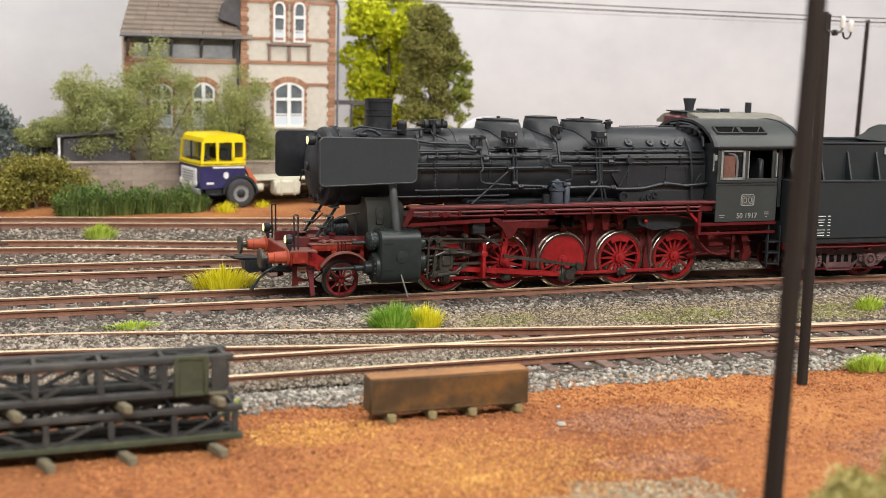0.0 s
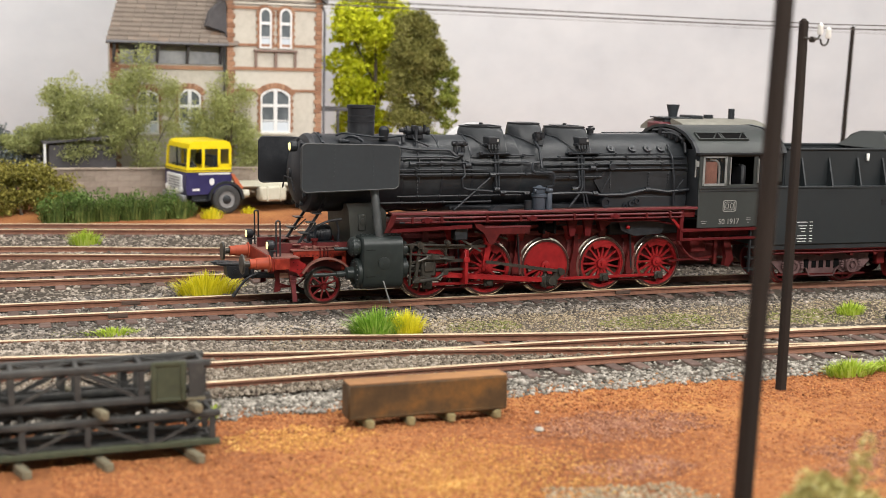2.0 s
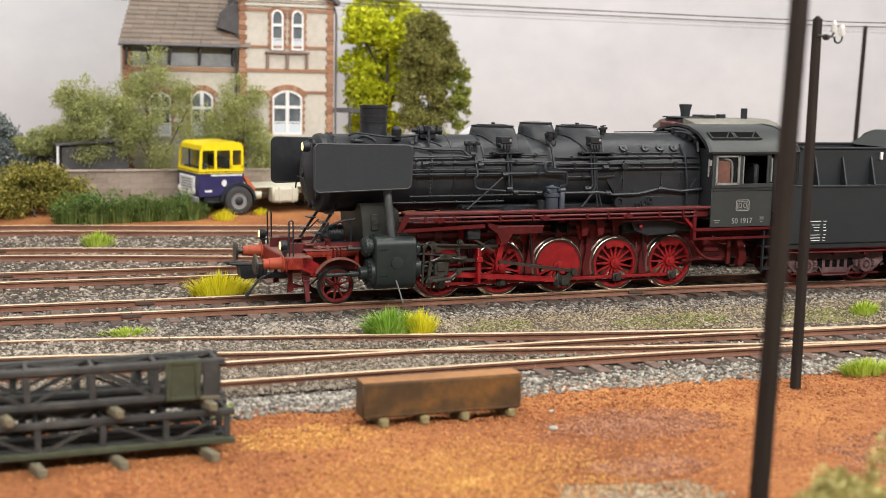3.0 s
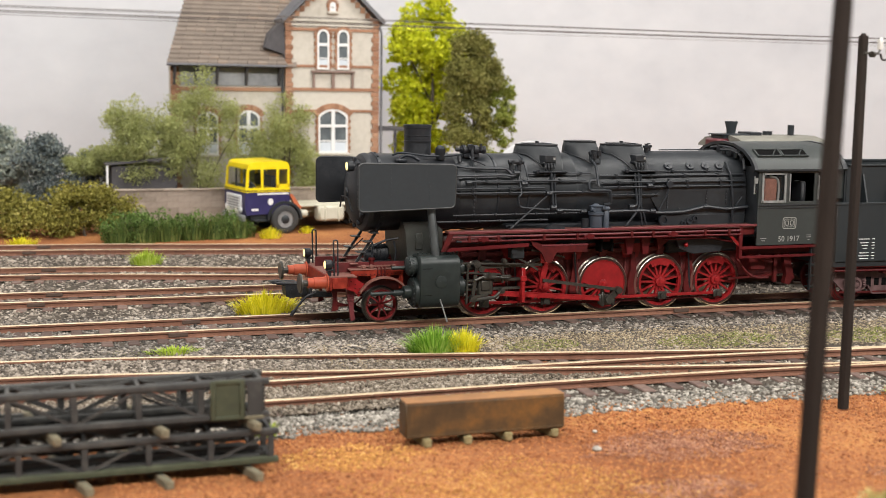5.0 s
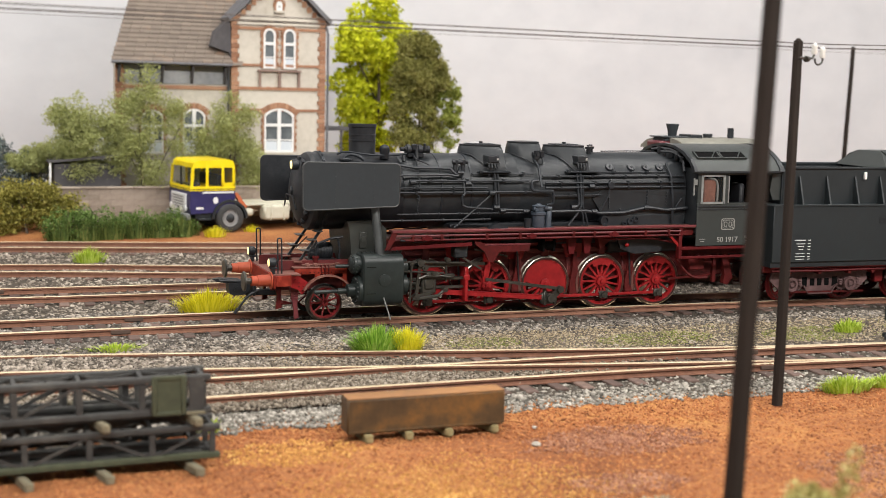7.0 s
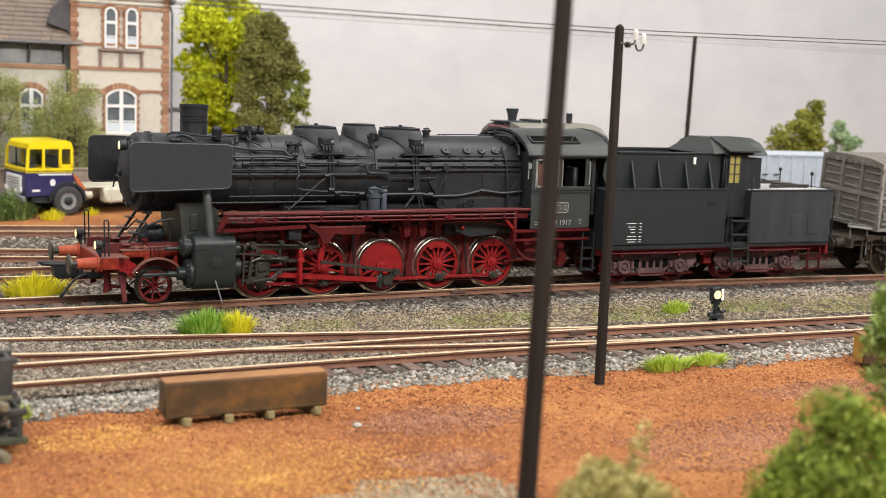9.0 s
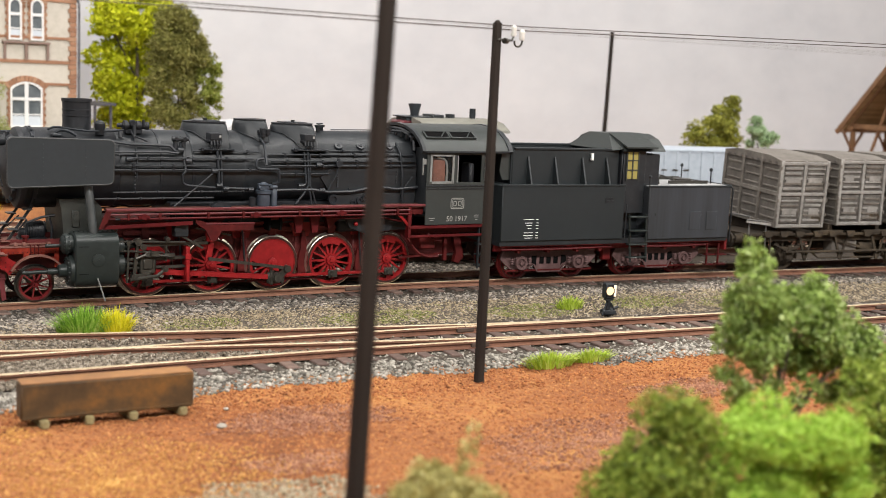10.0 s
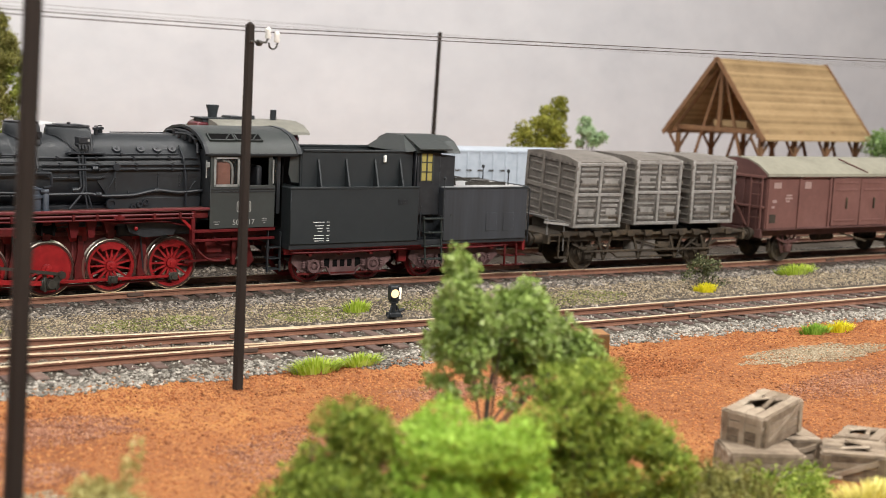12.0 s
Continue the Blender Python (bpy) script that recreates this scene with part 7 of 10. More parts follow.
def girder(at, length, label, d, h):
    """A square lattice girder lying along x: four chords, posts and crossed laces on each side."""
    t = thing("lattice_girder", at, label, "girder", group="stack of lattice girders")
    c = 0.054
    for i, (y, z) in enumerate(((0, 0), (0, h), (d, 0), (d, h))):
        part("chord", G().box(-length, 0, y - c, y + c, z - c, z + c, 0.022), girder_green if z == 0 and y == 0 and at[2] < 0 else girder_mat, t)
    n = int(length / 0.95)
    for i in range(n + 1):
        x = -0.12 - i * 0.95
        for y in (0, d):
            part("post", G().box(x - 0.045, x + 0.045, y - 0.03, y + 0.03, 0, h), girder_mat, t)
        part("cross_bar", G().box(x - 0.03, x + 0.03, 0, d, h - 0.03, h + 0.03).box(x - 0.03, x + 0.03, 0, d, -0.03, 0.03), girder_mat, t)
        if i < n:
            for y, s in ((0, -1), (d, 1)):
                a, b = (0.02, h - 0.02) if i % 2 else (h - 0.02, 0.02)
                part("lace", G().bar((x, y + s * 0.02, a), (x - 0.95, y + s * 0.02, b), 0.025, 0.045), girder_mat, t)
            part("lace", G().bar((x, 0, h), (x - 0.95, d, h), 0.045, 0.02), girder_mat, t)
            part("lace", G().bar((x, d, h), (x - 0.95, 0, h), 0.045, 0.02), girder_mat, t)
    return t


girder((5.57, 18.72, -0.27), 8.5, "dark weathered steel lattice girder lying on timber blocks", 0.62, 0.46)
girder((5.4, 19.5, -0.27), 8.5, "dark weathered steel lattice girder lying behind another", 0.6, 0.5)
up = girder((5.44, 18.8, 0.455), 8.5, "dark weathered steel lattice girder stacked on another", 0.6, 0.53)
part("end_plate", G().box(-0.92, -0.42, -0.07, -0.03, -0.02, 0.57, 0.01).box(-0.94, -0.86, -0.1, -0.05, -0.04, 0.59, 0.015).box(-0.48, -0.40, -0.1, -0.05, -0.04, 0.59, 0.015).box(-0.94, -0.40, -0.09, -0.05, 0.52, 0.6, 0.015).box(-0.94, -0.40, -0.09, -0.05, -0.05, 0.02, 0.015), girder_green, up, "mossy green plate")
part("end_plate", G().box(-0.36, -0.12, -0.06, -0.03, 0.0, 0.55, 0.01), girder_mat, up)
part("base_plate", G().box(-0.4, -0.1, -0.09, -0.03, -0.05, 0.0, 0.008), timber, up)
for x in (-1.2, 0.6, 2.52, 3.7, 5.08):
    solo("timber_block", G().box(-0.07, 0.07, -0.52, 1.5, 0.02, 0.17, 0.02), timber, (x, 18.85, GZ - 0.02), "short grey timber block under the girders", "timber", rz=14, group="blocks under the girders")
for x in (0.5, 2.1, 3.68, 5.1):
    solo("timber_block", G().box(-0.065, 0.065, -0.45, 1.4, 0, 0.14, 0.02), timber, (x, 18.95, 0.25), "short grey timber block between the girders", "timber", rz=14, group="blocks between the girders")

girder((5.28, 19.6, 0.33), 8.5, "dark weathered steel lattice girder stacked at the back", 0.55, 0.48)
for y, z, x1 in ((18.86, -0.3, 5.3), (19.02, -0.3, 5.45), (19.16, -0.3, 5.2), (19.0, -0.18, 5.3), (19.14, -0.18, 5.1)):
    solo("steel_bar", G().box(-8.2, 0, -0.05, 0.05, 0, 0.09, 0.012), girder_mat, (x1, y, z), "long dark steel bar lying inside the girder", "steel bar", group="bars in the girder stack")
for y, z, x1 in ((18.92, 0.34, 5.2), (19.1, 0.34, 5.3), (19.25, 0.34, 5.1)):
    solo("steel_bar", G().box(-8.2, 0, -0.045, 0.045, 0, 0.07, 0.012), girder_mat, (x1, y, z), "long dark steel bar lying between the girders", "steel bar", group="bars in the girder stack")

rust = material("rusty_plate", [(0.014, 0.011, 0.008), (0.034, 0.024, 0.014), (0.080, 0.047, 0.021), (0.22, 0.10, 0.024), (0.50, 0.235, 0.035)], 0.6, 0, 2.6, 0.75, 0.004, 25, spread=0.72, spec=0.3)
stub_wood = material("yellowish_stub_wood", [(0.12, 0.095, 0.04), (0.24, 0.195, 0.09), (0.36, 0.30, 0.16)], 0.9, 0, 9, 1.5, 0.006, 25)
rust_top = material("rust_orange_plate", [(0.11, 0.052, 0.02), (0.24, 0.115, 0.042), (0.38, 0.19, 0.065)], 0.8, 0, 5, 0.5, 0.005, 25)


rust_ochre = material("ochre_rust", [(0.16, 0.085, 0.015), (0.32, 0.175, 0.025), (0.46, 0.27, 0.04)], 0.75, 0, 4, 0.9, 0.005, 25)


def rusty_box(at, length, rz, depth=0.44):
    t = thing("steel_box", at, "long rusty steel box resting on timber stubs", "box", rz=rz, group="rusty boxes")
    part("shell", G().box(0, length, 0, depth, 0, 0.62, 0.03), rust, t)
    part("lid", G().box(0.012, length - 0.012, 0.012, depth - 0.012, 0.615, 0.635, 0.008), rust_top, t)
    part("seam", G().box(0.02, length - 0.02, -0.012, 0, 0.02, 0.06, 0.005), rust, t)
    return t


rusty_box((7.92, 19.42, -0.36), 2.95, -1.5)
for x, dx in ((8.3, 4), (9.05, -5), (9.8, 6), (10.68, 12)):
    solo("timber_stub", G().box(-0.075, 0.075, -0.1, 0.62, 0, 0.165, 0.03), stub_wood, (x, 19.42, GZ), "grey timber stub under the rusty box", "timber", rz=dx, group="stubs under the boxes")
far_box = rusty_box((23.5, 18.72, -0.40), 2.2, -24, 0.6)
part("end_plate", G().box(-0.012, 0.0, 0.02, 0.58, 0.02, 0.6, 0.004), rust_ochre, far_box, "ochre-orange rusted end")
for d in (0.25, 1.1, 1.95):
    solo("timber_stub", G().box(-0.075, 0.075, 0.05, 0.62, 0, 0.135, 0.03), stub_wood, (23.5 + 0.91 * d, 18.72 - 0.41 * d, GZ), "grey timber stub under the rusty box", "timber", rz=-22, group="stubs under the boxes")
solo("pebble", G().ball((0, 0, 0.03), 0.09, 0.55, 9, 6), stone_light, (11.05, 18.4, GZ), "small white pebble on the soil", "stone")
solo("pebble", G().ball((0, 0, 0.03), 0.05, 0.55, 8, 5), stone_light, (11.5, 19.4, GZ), "tiny white pebble on the soil", "stone")

crate_mat = material("weathered_crate_wood", [(0.0749, 0.0527, 0.0341), (0.1778, 0.1317, 0.0892), (0.2714, 0.2108, 0.1502), (0.3744, 0.3118, 0.2353)], 0.9, 0, 8, 1.5, 0.006, 25, per="object")


def crate(at, l, w, h, rz, label, rx=0, ry=0, broken=False):
    t = thing("wooden_crate", at, label, "crate", rz=rz, rx=rx, ry=ry, group="heap of crates")
    n = 4
    for i in range(n):
        z0, z1 = h * i / n + 0.006, h * (i + 1) / n - 0.006
        for y in (-w / 2, w / 2):
            part("board", G().box(-l / 2, l / 2, y - 0.02, y + 0.02, z0, z1, 0.006), crate_mat, t)
        for x in (-l / 2, l / 2):
            part("board", G().box(x - 0.02, x + 0.02, -w / 2, w / 2, z0, z1, 0.006), crate_mat, t)
    for x in (-l / 2 + 0.07, l / 2 - 0.07):
        for y, s in ((-w / 2, -1), (w / 2, 1)):
            part("batten", G().box(x - 0.06, x + 0.06, y + s * 0.02, y + s * 0.05, 0, h, 0.006), crate_mat, t)
    for y, s in ((-w / 2, -1), (w / 2, 1)):
        part("brace", G().bar((-l / 2 + 0.1, y + s * 0.035, 0.08), (l / 2 - 0.1, y + s * 0.035, h - 0.08), 0.03, 0.09), crate_mat, t)
    for x in (-l / 2, l / 2):
        s = math.copysign(1, x)
        for y in (-w / 2 + 0.06, w / 2 - 0.06, 0):
            part("batten", G().box(x + s * 0.02, x + s * 0.05, y - 0.05, y + 0.05, 0, h, 0.006), crate_mat, t)
    part("floor_board", G().box(-l / 2, l / 2, -w / 2, w / 2, 0.01, 0.04), crate_mat, t)
    for i in range(4):
        if broken and i in (1, 2):
            y0, y1 = -w / 2 + w * i / 4 + 0.006, -w / 2 + w * (i + 1) / 4 - 0.006
            part("broken_board", G().prism([(-l / 2, y0), (-l * 0.2, y0), (-l * 0.14, (y0 + y1) / 2), (-l * 0.24, y1), (-l / 2, y1)], h - 0.005, h + 0.025, "Z"), crate_mat, t)
            part("broken_board", G().prism([(l / 2, y0), (l * 0.28, y0), (l * 0.18, (y0 + y1) / 2), (l * 0.3, y1), (l / 2, y1)], h - 0.005, h + 0.025, "Z"), crate_mat, t)
            part("splinter", G().box(-0.26, 0.2, -0.035, 0.035, -0.01, 0.01, 0.004, m=Matrix.Translation((0.05 * i, (y0 + y1) / 2, h + 0.05)) @ Euler((radians(12), radians(-14 + 9 * i), radians(35 - 30 * i))).to_matrix().to_4x4()), crate_mat, t)
        else:
            part("top_board", G().box(-l / 2, l / 2, -w / 2 + w * i / 4 + 0.006, -w / 2 + w * (i + 1) / 4 - 0.006, h - 0.005, h + 0.025, 0.006), crate_mat, t)
    return t


crate((22.05, 10.55, GZ), 1.2, 0.85, 0.55, -32, "weathered grey-brown wooden crate with a diagonal brace")
crate((23.35, 11.2, GZ), 1.2, 0.75, 0.46, -20, "weathered grey-brown wooden crate at the back of the heap", 3, 2, broken=True)
crate((22.55, 10.95, GZ + 0.60), 1.32, 0.74, 0.56, 12, "weathered grey-brown wooden crate with a broken lid on top", 2, -6, broken=True)
crate((23.8, 9.95, GZ), 1.0, 0.7, 0.48, -52, "broken weathered wooden crate lying among rubble", 6, -3, broken=True)
crate((24.75, 10.45, GZ), 1.1, 0.75, 0.46, 25, "weathered grey-brown wooden crate beside the broken ones", -4, 3, broken=True)
rng = random.Random(314)
for x, y in ((23.1, 10.2), (23.3, 10.45), (23.0, 9.95), (23.55, 10.1), (24.6, 10.3), (24.4, 9.7), (22.9, 10.35)):
    solo("broken_plank", G().box(-0.32, 0.32, -0.06, 0.06, -0.015, 0.015, 0.006), crate_mat, (x, y, GZ + 0.12), "short split plank from a broken crate", "plank", rz=rng.uniform(0, 180), rx=rng.uniform(-20, 20), ry=rng.uniform(-16, 16), group="broken planks")

pole_mat = material("tarred_pole", [(0.0086, 0.0062, 0.0053), (0.0187, 0.0139, 0.0113), (0.0396, 0.0299, 0.0238)], 0.8, 0, 5, 0.8, 0.006, 18, streak=(1, 1, 0.12), spec=0.2)
porcelain = material("white_porcelain", [(0.5200, 0.5200, 0.4940), (0.7150, 0.7150, 0.6760)], 0.3)


def pole(at, h, r0, r1, lean, label, cap=True):
    """lean: how far the top is off the foot, in x and y."""
    t = thing("telegraph_pole", at, label, "pole", group="telegraph poles")
    top = Vector((lean[0], lean[1], h))
    corner = [(1, 0.62), (0.62, 1), (-0.62, 1), (-1, 0.62), (-1, -0.62), (-0.62, -1), (0.62, -1), (1, -0.62)]
    part("shaft", G().ring([[c + Vector((a * r * 0.92, b * r * 0.92, 0)) for a, b in corner] for c, r in ((Vector((0, 0, -0.3)), r0), (top * 0.5, (r0 + r1) / 2), (top, r1))]), pole_mat, t, angle=25)
    if cap:
        part("cap", G().cyl(top - Vector((0, 0, 0.01)), top + Vector((0, 0, 0.05)), r1 * 0.9, r1 * 0.4, 14), pole_mat, t)
        a = top + Vector((0, 0, -0.33))
        part("bracket", G().tube([a + Vector((-0.05, -0.12, 0)), a + Vector((0.35, -0.02, 0)), a + Vector((0.42, 0, 0.12))], 0.025, 6).cyl(a + Vector((0.12, -0.1, -0.02)), a + Vector((0.2, -0.07, -0.02)), 0.06)
             .tube([a + Vector((0.42, 0, 0)), a + Vector((0.44, 0, -0.1)), a + Vector((0.52, 0, -0.13)), a + Vector((0.6, 0, -0.08)), a + Vector((0.62, 0, 0.08))], 0.02, 6, smooth=1), dark_steel, t, "dark iron bracket")
        for p in (a + Vector((0.40, 0, 0.1)), a + Vector((0.60, 0, 0.03))):
            part("insulator", G().lathe([(-0.02, 0.05), (0.03, 0.065), (0.09, 0.048), (0.13, 0.062), (0.18, 0.05), (0.21, 0.015)], p, "Z", 14), porcelain, t)
    return t


pole((9.9, 11.05, GZ), 10.2, 0.108, 0.09, (0.5, 0.28), "tall dark tarred wooden telegraph pole beside the shrubs")
pole((17.0, 19.6, GZ), 7.25, 0.1, 0.085, (0.25, 0.34), "dark tarred wooden telegraph pole at the ballast edge")
pole((41.6, 48.0, -0.3), 8.4, 0.11, 0.09, (0.22, 0.0), "dark tarred wooden telegraph pole near the backdrop", cap=False)
wire_mat = material("thin_wire", [(0.05, 0.04, 0.035), (0.10, 0.085, 0.075)], 0.6, 0.3)
for y, dz in ((19.93, 6.68), (19.95, 6.60)):
    g = G()
    pts = []
    for i in range(61):
        x = -45 + 3 * i
        k = (x - 17.55) / 48
        k -= math.floor(k)
        pts.append((x, y + 0.003 * (x - 17), dz + (0.018 * (x - 17.5) if x > 17.5 else -0.0065 * (x - 17.5)) - 0.1 * k * (1 - k)))
    solo("telegraph_wire", g.tube(pts, 0.011, 5), wire_mat, (0, 0, 0), "thin dark telegraph wire strung between poles", "wire", group="telegraph wires")

for dz in (0.0, -0.16):
    pts = [(41.8 + 6 * i, 48 - 0.33 * i, 7.98 + dz + 0.012 * i - 0.25 * (i / 8) * (1 - i / 8)) for i in range(-7, 14)]
    solo("telegraph_wire", G().tube(pts, 0.008, 4), wire_mat, (0, 0, 0), "thin telegraph wire on the pole near the backdrop", "wire", group="telegraph wires")

sig = thing("shunting_signal", (23.5, 23.78, -0.3), "small black dwarf shunting signal with lit white lenses", "signal", rz=-8)
part("base", G().box(-0.16, 0.16, -0.13, 0.13, 0, 0.12, 0.02).cyl((0.05, 0, 0.1), (0.35, 0.1, 0.16), 0.04), black, sig)
part("post", G().cyl((0, 0, 0.1), (0, 0, 0.42), 0.06).box(-0.1, 0.1, -0.08, 0.08, 0.36, 0.42, 0.01), black, sig)
part("lamp_case", G().box(-0.14, 0.14, -0.12, 0.12, 0.42, 0.82, 0.03), black, sig)
part("lens", G().lathe([(-0.15, 0.02), (-0.145, 0.105), (-0.12, 0.115)], (-0.04, 0, 0.63), "Y", 24), glow("signal_lens", (1.0, 0.72, 0.36), 0.8), sig, "glowing amber-white lens")
part("lens_plate", G().box(0.075, 0.145, -0.135, -0.12, 0.48, 0.78, 0.005), glow("signal_plate", (1.0, 0.85, 0.65), 0.35), sig, "lit white plate")
part("lamp_rim", G().lathe([(-0.13, 0.115), (-0.155, 0.117), (-0.155, 0.128), (-0.12, 0.13)], (-0.04, 0, 0.63), "Y", 24, caps=False), black, sig)
for x, y in ((-0.2, -0.1), (0.2, -0.12), (0.24, 0.12)):
    part("leg", G().bar((x * 0.3, y * 0.3, 0.3), (x, y, 0.0), 0.04, 0.04), black, sig)

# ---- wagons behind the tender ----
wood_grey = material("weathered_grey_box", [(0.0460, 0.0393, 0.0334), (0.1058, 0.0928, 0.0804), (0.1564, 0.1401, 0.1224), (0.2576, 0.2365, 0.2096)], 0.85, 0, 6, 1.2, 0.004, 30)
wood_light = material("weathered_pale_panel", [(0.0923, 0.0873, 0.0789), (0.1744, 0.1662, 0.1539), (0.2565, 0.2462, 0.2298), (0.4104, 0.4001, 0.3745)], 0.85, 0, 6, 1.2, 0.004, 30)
# Weathered shell and recessed panels, darkened to paint shade into the gaps.
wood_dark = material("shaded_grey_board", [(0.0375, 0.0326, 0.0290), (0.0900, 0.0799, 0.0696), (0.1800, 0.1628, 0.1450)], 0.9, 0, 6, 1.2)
panel_mid = material("shaded_weathered_panel", [(0.0272, 0.0245, 0.0218), (0.0646, 0.0592, 0.0530), (0.1224, 0.1142, 0.1034), (0.2040, 0.1938, 0.1768)], 0.85, 0, 9, 2.0, 0.004, 30)
under = material("dirty_underframe", [(0.010, 0.007, 0.004), (0.034, 0.024, 0.014), (0.12, 0.085, 0.048)], 0.85, 0, 6, 1.2, 0.004, 30)
van_brown = material("faded_brown_paint", [(0.0786, 0.0298, 0.0237), (0.1300, 0.0540, 0.0438), (0.1753, 0.0858, 0.0699)], 0.75, 0, 5, 0.8, 0.003, 40, spread=0.6)
van_dark = material("dark_brown_paint", [(0.0425, 0.0170, 0.0145), (0.0850, 0.0340, 0.0289), (0.1275, 0.0553, 0.0467)], 0.8, 0, 5, 0.8)
roof_grey = material("dusty_grey_roof", [(0.1170, 0.1107, 0.0810), (0.1845, 0.1755, 0.1332), (0.2430, 0.2322, 0.1800)], 0.85, 0, 4, 0.6, 0.003, 30)


def disc_wheel(parent, x, r, y=0.72, mat=None):
    for s in (-1, 1):
        g = G().lathe([(-0.07, r * 0.1), (-0.05, r * 0.3), (-0.02, r * 0.7), (-0.06, r * 0.82), (-0.07, r), (0.03, r), (0.06, r + 0.03), (0.07, r * 0.8), (0.07, r * 0.1)], (0, 0, 0), "Y", 28)
        part("wheel", g, mat or under, parent, m=pose(x, s * y, r) @ Matrix.Scale(-s, 4, (0, 1, 0)))
    part("axle", G().cyl((x, -0.7, r), (x, 0.7, r), 0.07), under, parent)


def wagon_frame(t, length, base, mat, z=1.2):
    """Underframe of a two-axle wagon, centred on its root."""
    h = length / 2
    g = G().box(-h, h, -1.1, -1.0, z - 0.24, z, 0.01).box(-h, h, 1.0, 1.1, z - 0.24, z, 0.01).box(-h, h, -1.1, 1.1, z - 0.04, z)
    g.box(-h - 0.06, -h + 0.04, -1.3, 1.3, z - 0.28, z + 0.02, 0.01).box(h - 0.04, h + 0.06, -1.3, 1.3, z - 0.28, z + 0.02, 0.01)
    part("underframe", g, mat, t)
    for s in (-1, 1):
        for y in (-0.875, 0.875):
            part("buffer", G().lathe([(s * (h + 0.05), 0.16), (s * (h + 0.35), 0.14), (s * (h + 0.36), 0.08), (s * (h + 0.52), 0.08), (s * (h + 0.53), 0.22), (s * (h + 0.57), 0.22)], (0, y, z - 0.15), "X", 16), under, t)
        part("coupler", G().box(s * h, s * (h + 0.6), -0.06, 0.06, z - 0.35, z - 0.22), under, t)
    for x in (-base / 2, base / 2):
        disc_wheel(t, x, 0.48)
        for s in (-1, 1):
            part("axle_guard", G().bar((x - 0.46, s * 1.0, z - 0.2), (x - 0.17, s * 1.0, 0.36), 0.035, 0.09).bar((x + 0.46, s * 1.0, z - 0.2), (x + 0.17, s * 1.0, 0.36), 0.035, 0.09).box(x - 0.22, x + 0.22, s * 0.98, s * 1.02, 0.33, 0.38).box(x - 0.2, x - 0.14, s * 0.98, s * 1.02, 0.36, z - 0.2).box(x + 0.14, x + 0.2, s * 0.98, s * 1.02, 0.36, z - 0.2), mat, t)
            part("axle_box", G().box(x - 0.14, x + 0.14, s * 1.0, s * 1.18, 0.36, 0.64, 0.04), mat, t)
            part("leaf_spring", G().prism([(x - 0.6, z - 0.34), (x - 0.3, 0.72), (x, 0.66), (x + 0.3, 0.72), (x + 0.6, z - 0.34), (x + 0.6, z - 0.29), (x + 0.3, 0.79), (x, 0.77), (x - 0.3, 0.79), (x - 0.6, z - 0.29)], s * 1.05, s * 1.14).box(x - 0.06, x + 0.06, s * 1.03, s * 1.16, 0.62, 0.82, 0.01), mat, t)
            part("brake_shoe", G().box(x - 0.62, x - 0.52, s * 0.66, s * 0.8, 0.35, 0.8, 0.03).box(x + 0.52, x + 0.62, s * 0.66, s * 0.8, 0.35, 0.8, 0.03), under, t)
    part("brake_rod", G().bar((-base / 2, -0.5, 0.55), (base / 2, -0.5, 0.6), 0.05, 0.06).cyl((-0.4, 0.2, 0.7), (0.5, 0.2, 0.7), 0.18, seg=14), under, t)
    part("brake_lever", G().bar((-0.6, -1.12, z - 0.2), (0.9, -1.15, 0.65), 0.03, 0.06), under, t)
    return t


flat = thing("container_wagon", (35.1, 27.3, 0), "dirty brown two-axle wagon frame carrying grey tipping containers", "wagon", rz=-7.0)
wagon_frame(flat, 7.9, 4.7, under)
for x in (-2.9, -0.9, 1.0, 2.9):
    part("cradle", G().box(x - 0.08, x + 0.08, -1.25, 1.25, 1.18, 1.52, 0.02).box(x - 0.5, x + 0.5, -1.3, -1.2, 1.22, 1.32, 0.01), under, flat)
part("side_rail", G().box(-3.9, 3.9, -1.28, -1.22, 1.16, 1.24, 0.01), under, flat)
part("platform_rail", G().tube([(-4.0, -1.2, 1.2), (-4.0, -1.2, 1.75), (-4.0, 1.2, 1.75), (-4.0, 1.2, 1.2)], 0.03).tube([(-4.0, 0, 1.2), (-4.0, 0, 1.75)], 0.025).tube([(-4.15, -1.25, 1.68), (-3.4, -1.25, 1.6), (-3.4, -1.25, 0.7)], 0.025), material("worn_handrail", [(0.06, 0.058, 0.054), (0.14, 0.135, 0.128)], 0.6), flat)
part("worn_bar", G().bar((-4.2, -1.32, 1.62), (-3.3, -1.34, 1.52), 0.05, 0.07), wood_light, flat)
for x in (-3.5, -2.9, -2.3, -1.6, -1.0, -0.3, 0.4, 1.1, 1.7, 2.4, 3.1):
    part("bearer", G().prism([(x, 1.3), (x + 0.34, 1.3), (x + 0.28, 1.12), (x + 0.06, 1.12)], -1.34, -1.2), under, flat)
for x in (-2.0, -0.6, 0.9, 2.2):
    part("brake_hanger", G().bar((x, -1.16, 1.1), (x + 0.25, -1.16, 0.35), 0.05, 0.08).bar((x + 0.5, -1.16, 1.1), (x + 0.25, -1.16, 0.35), 0.05, 0.06), under, flat)
part("truss_rod", G().tube([(-2.0, -1.12, 0.95), (-1.2, -1.14, 0.42), (1.2, -1.14, 0.42), (2.0, -1.12, 0.95)], 0.03), under, flat)
part("air_cylinder", G().lathe([(0.5, 0.1), (0.52, 0.22), (1.15, 0.22), (1.17, 0.1)], (0, -0.85, 0.72), "X", 16), under, flat)
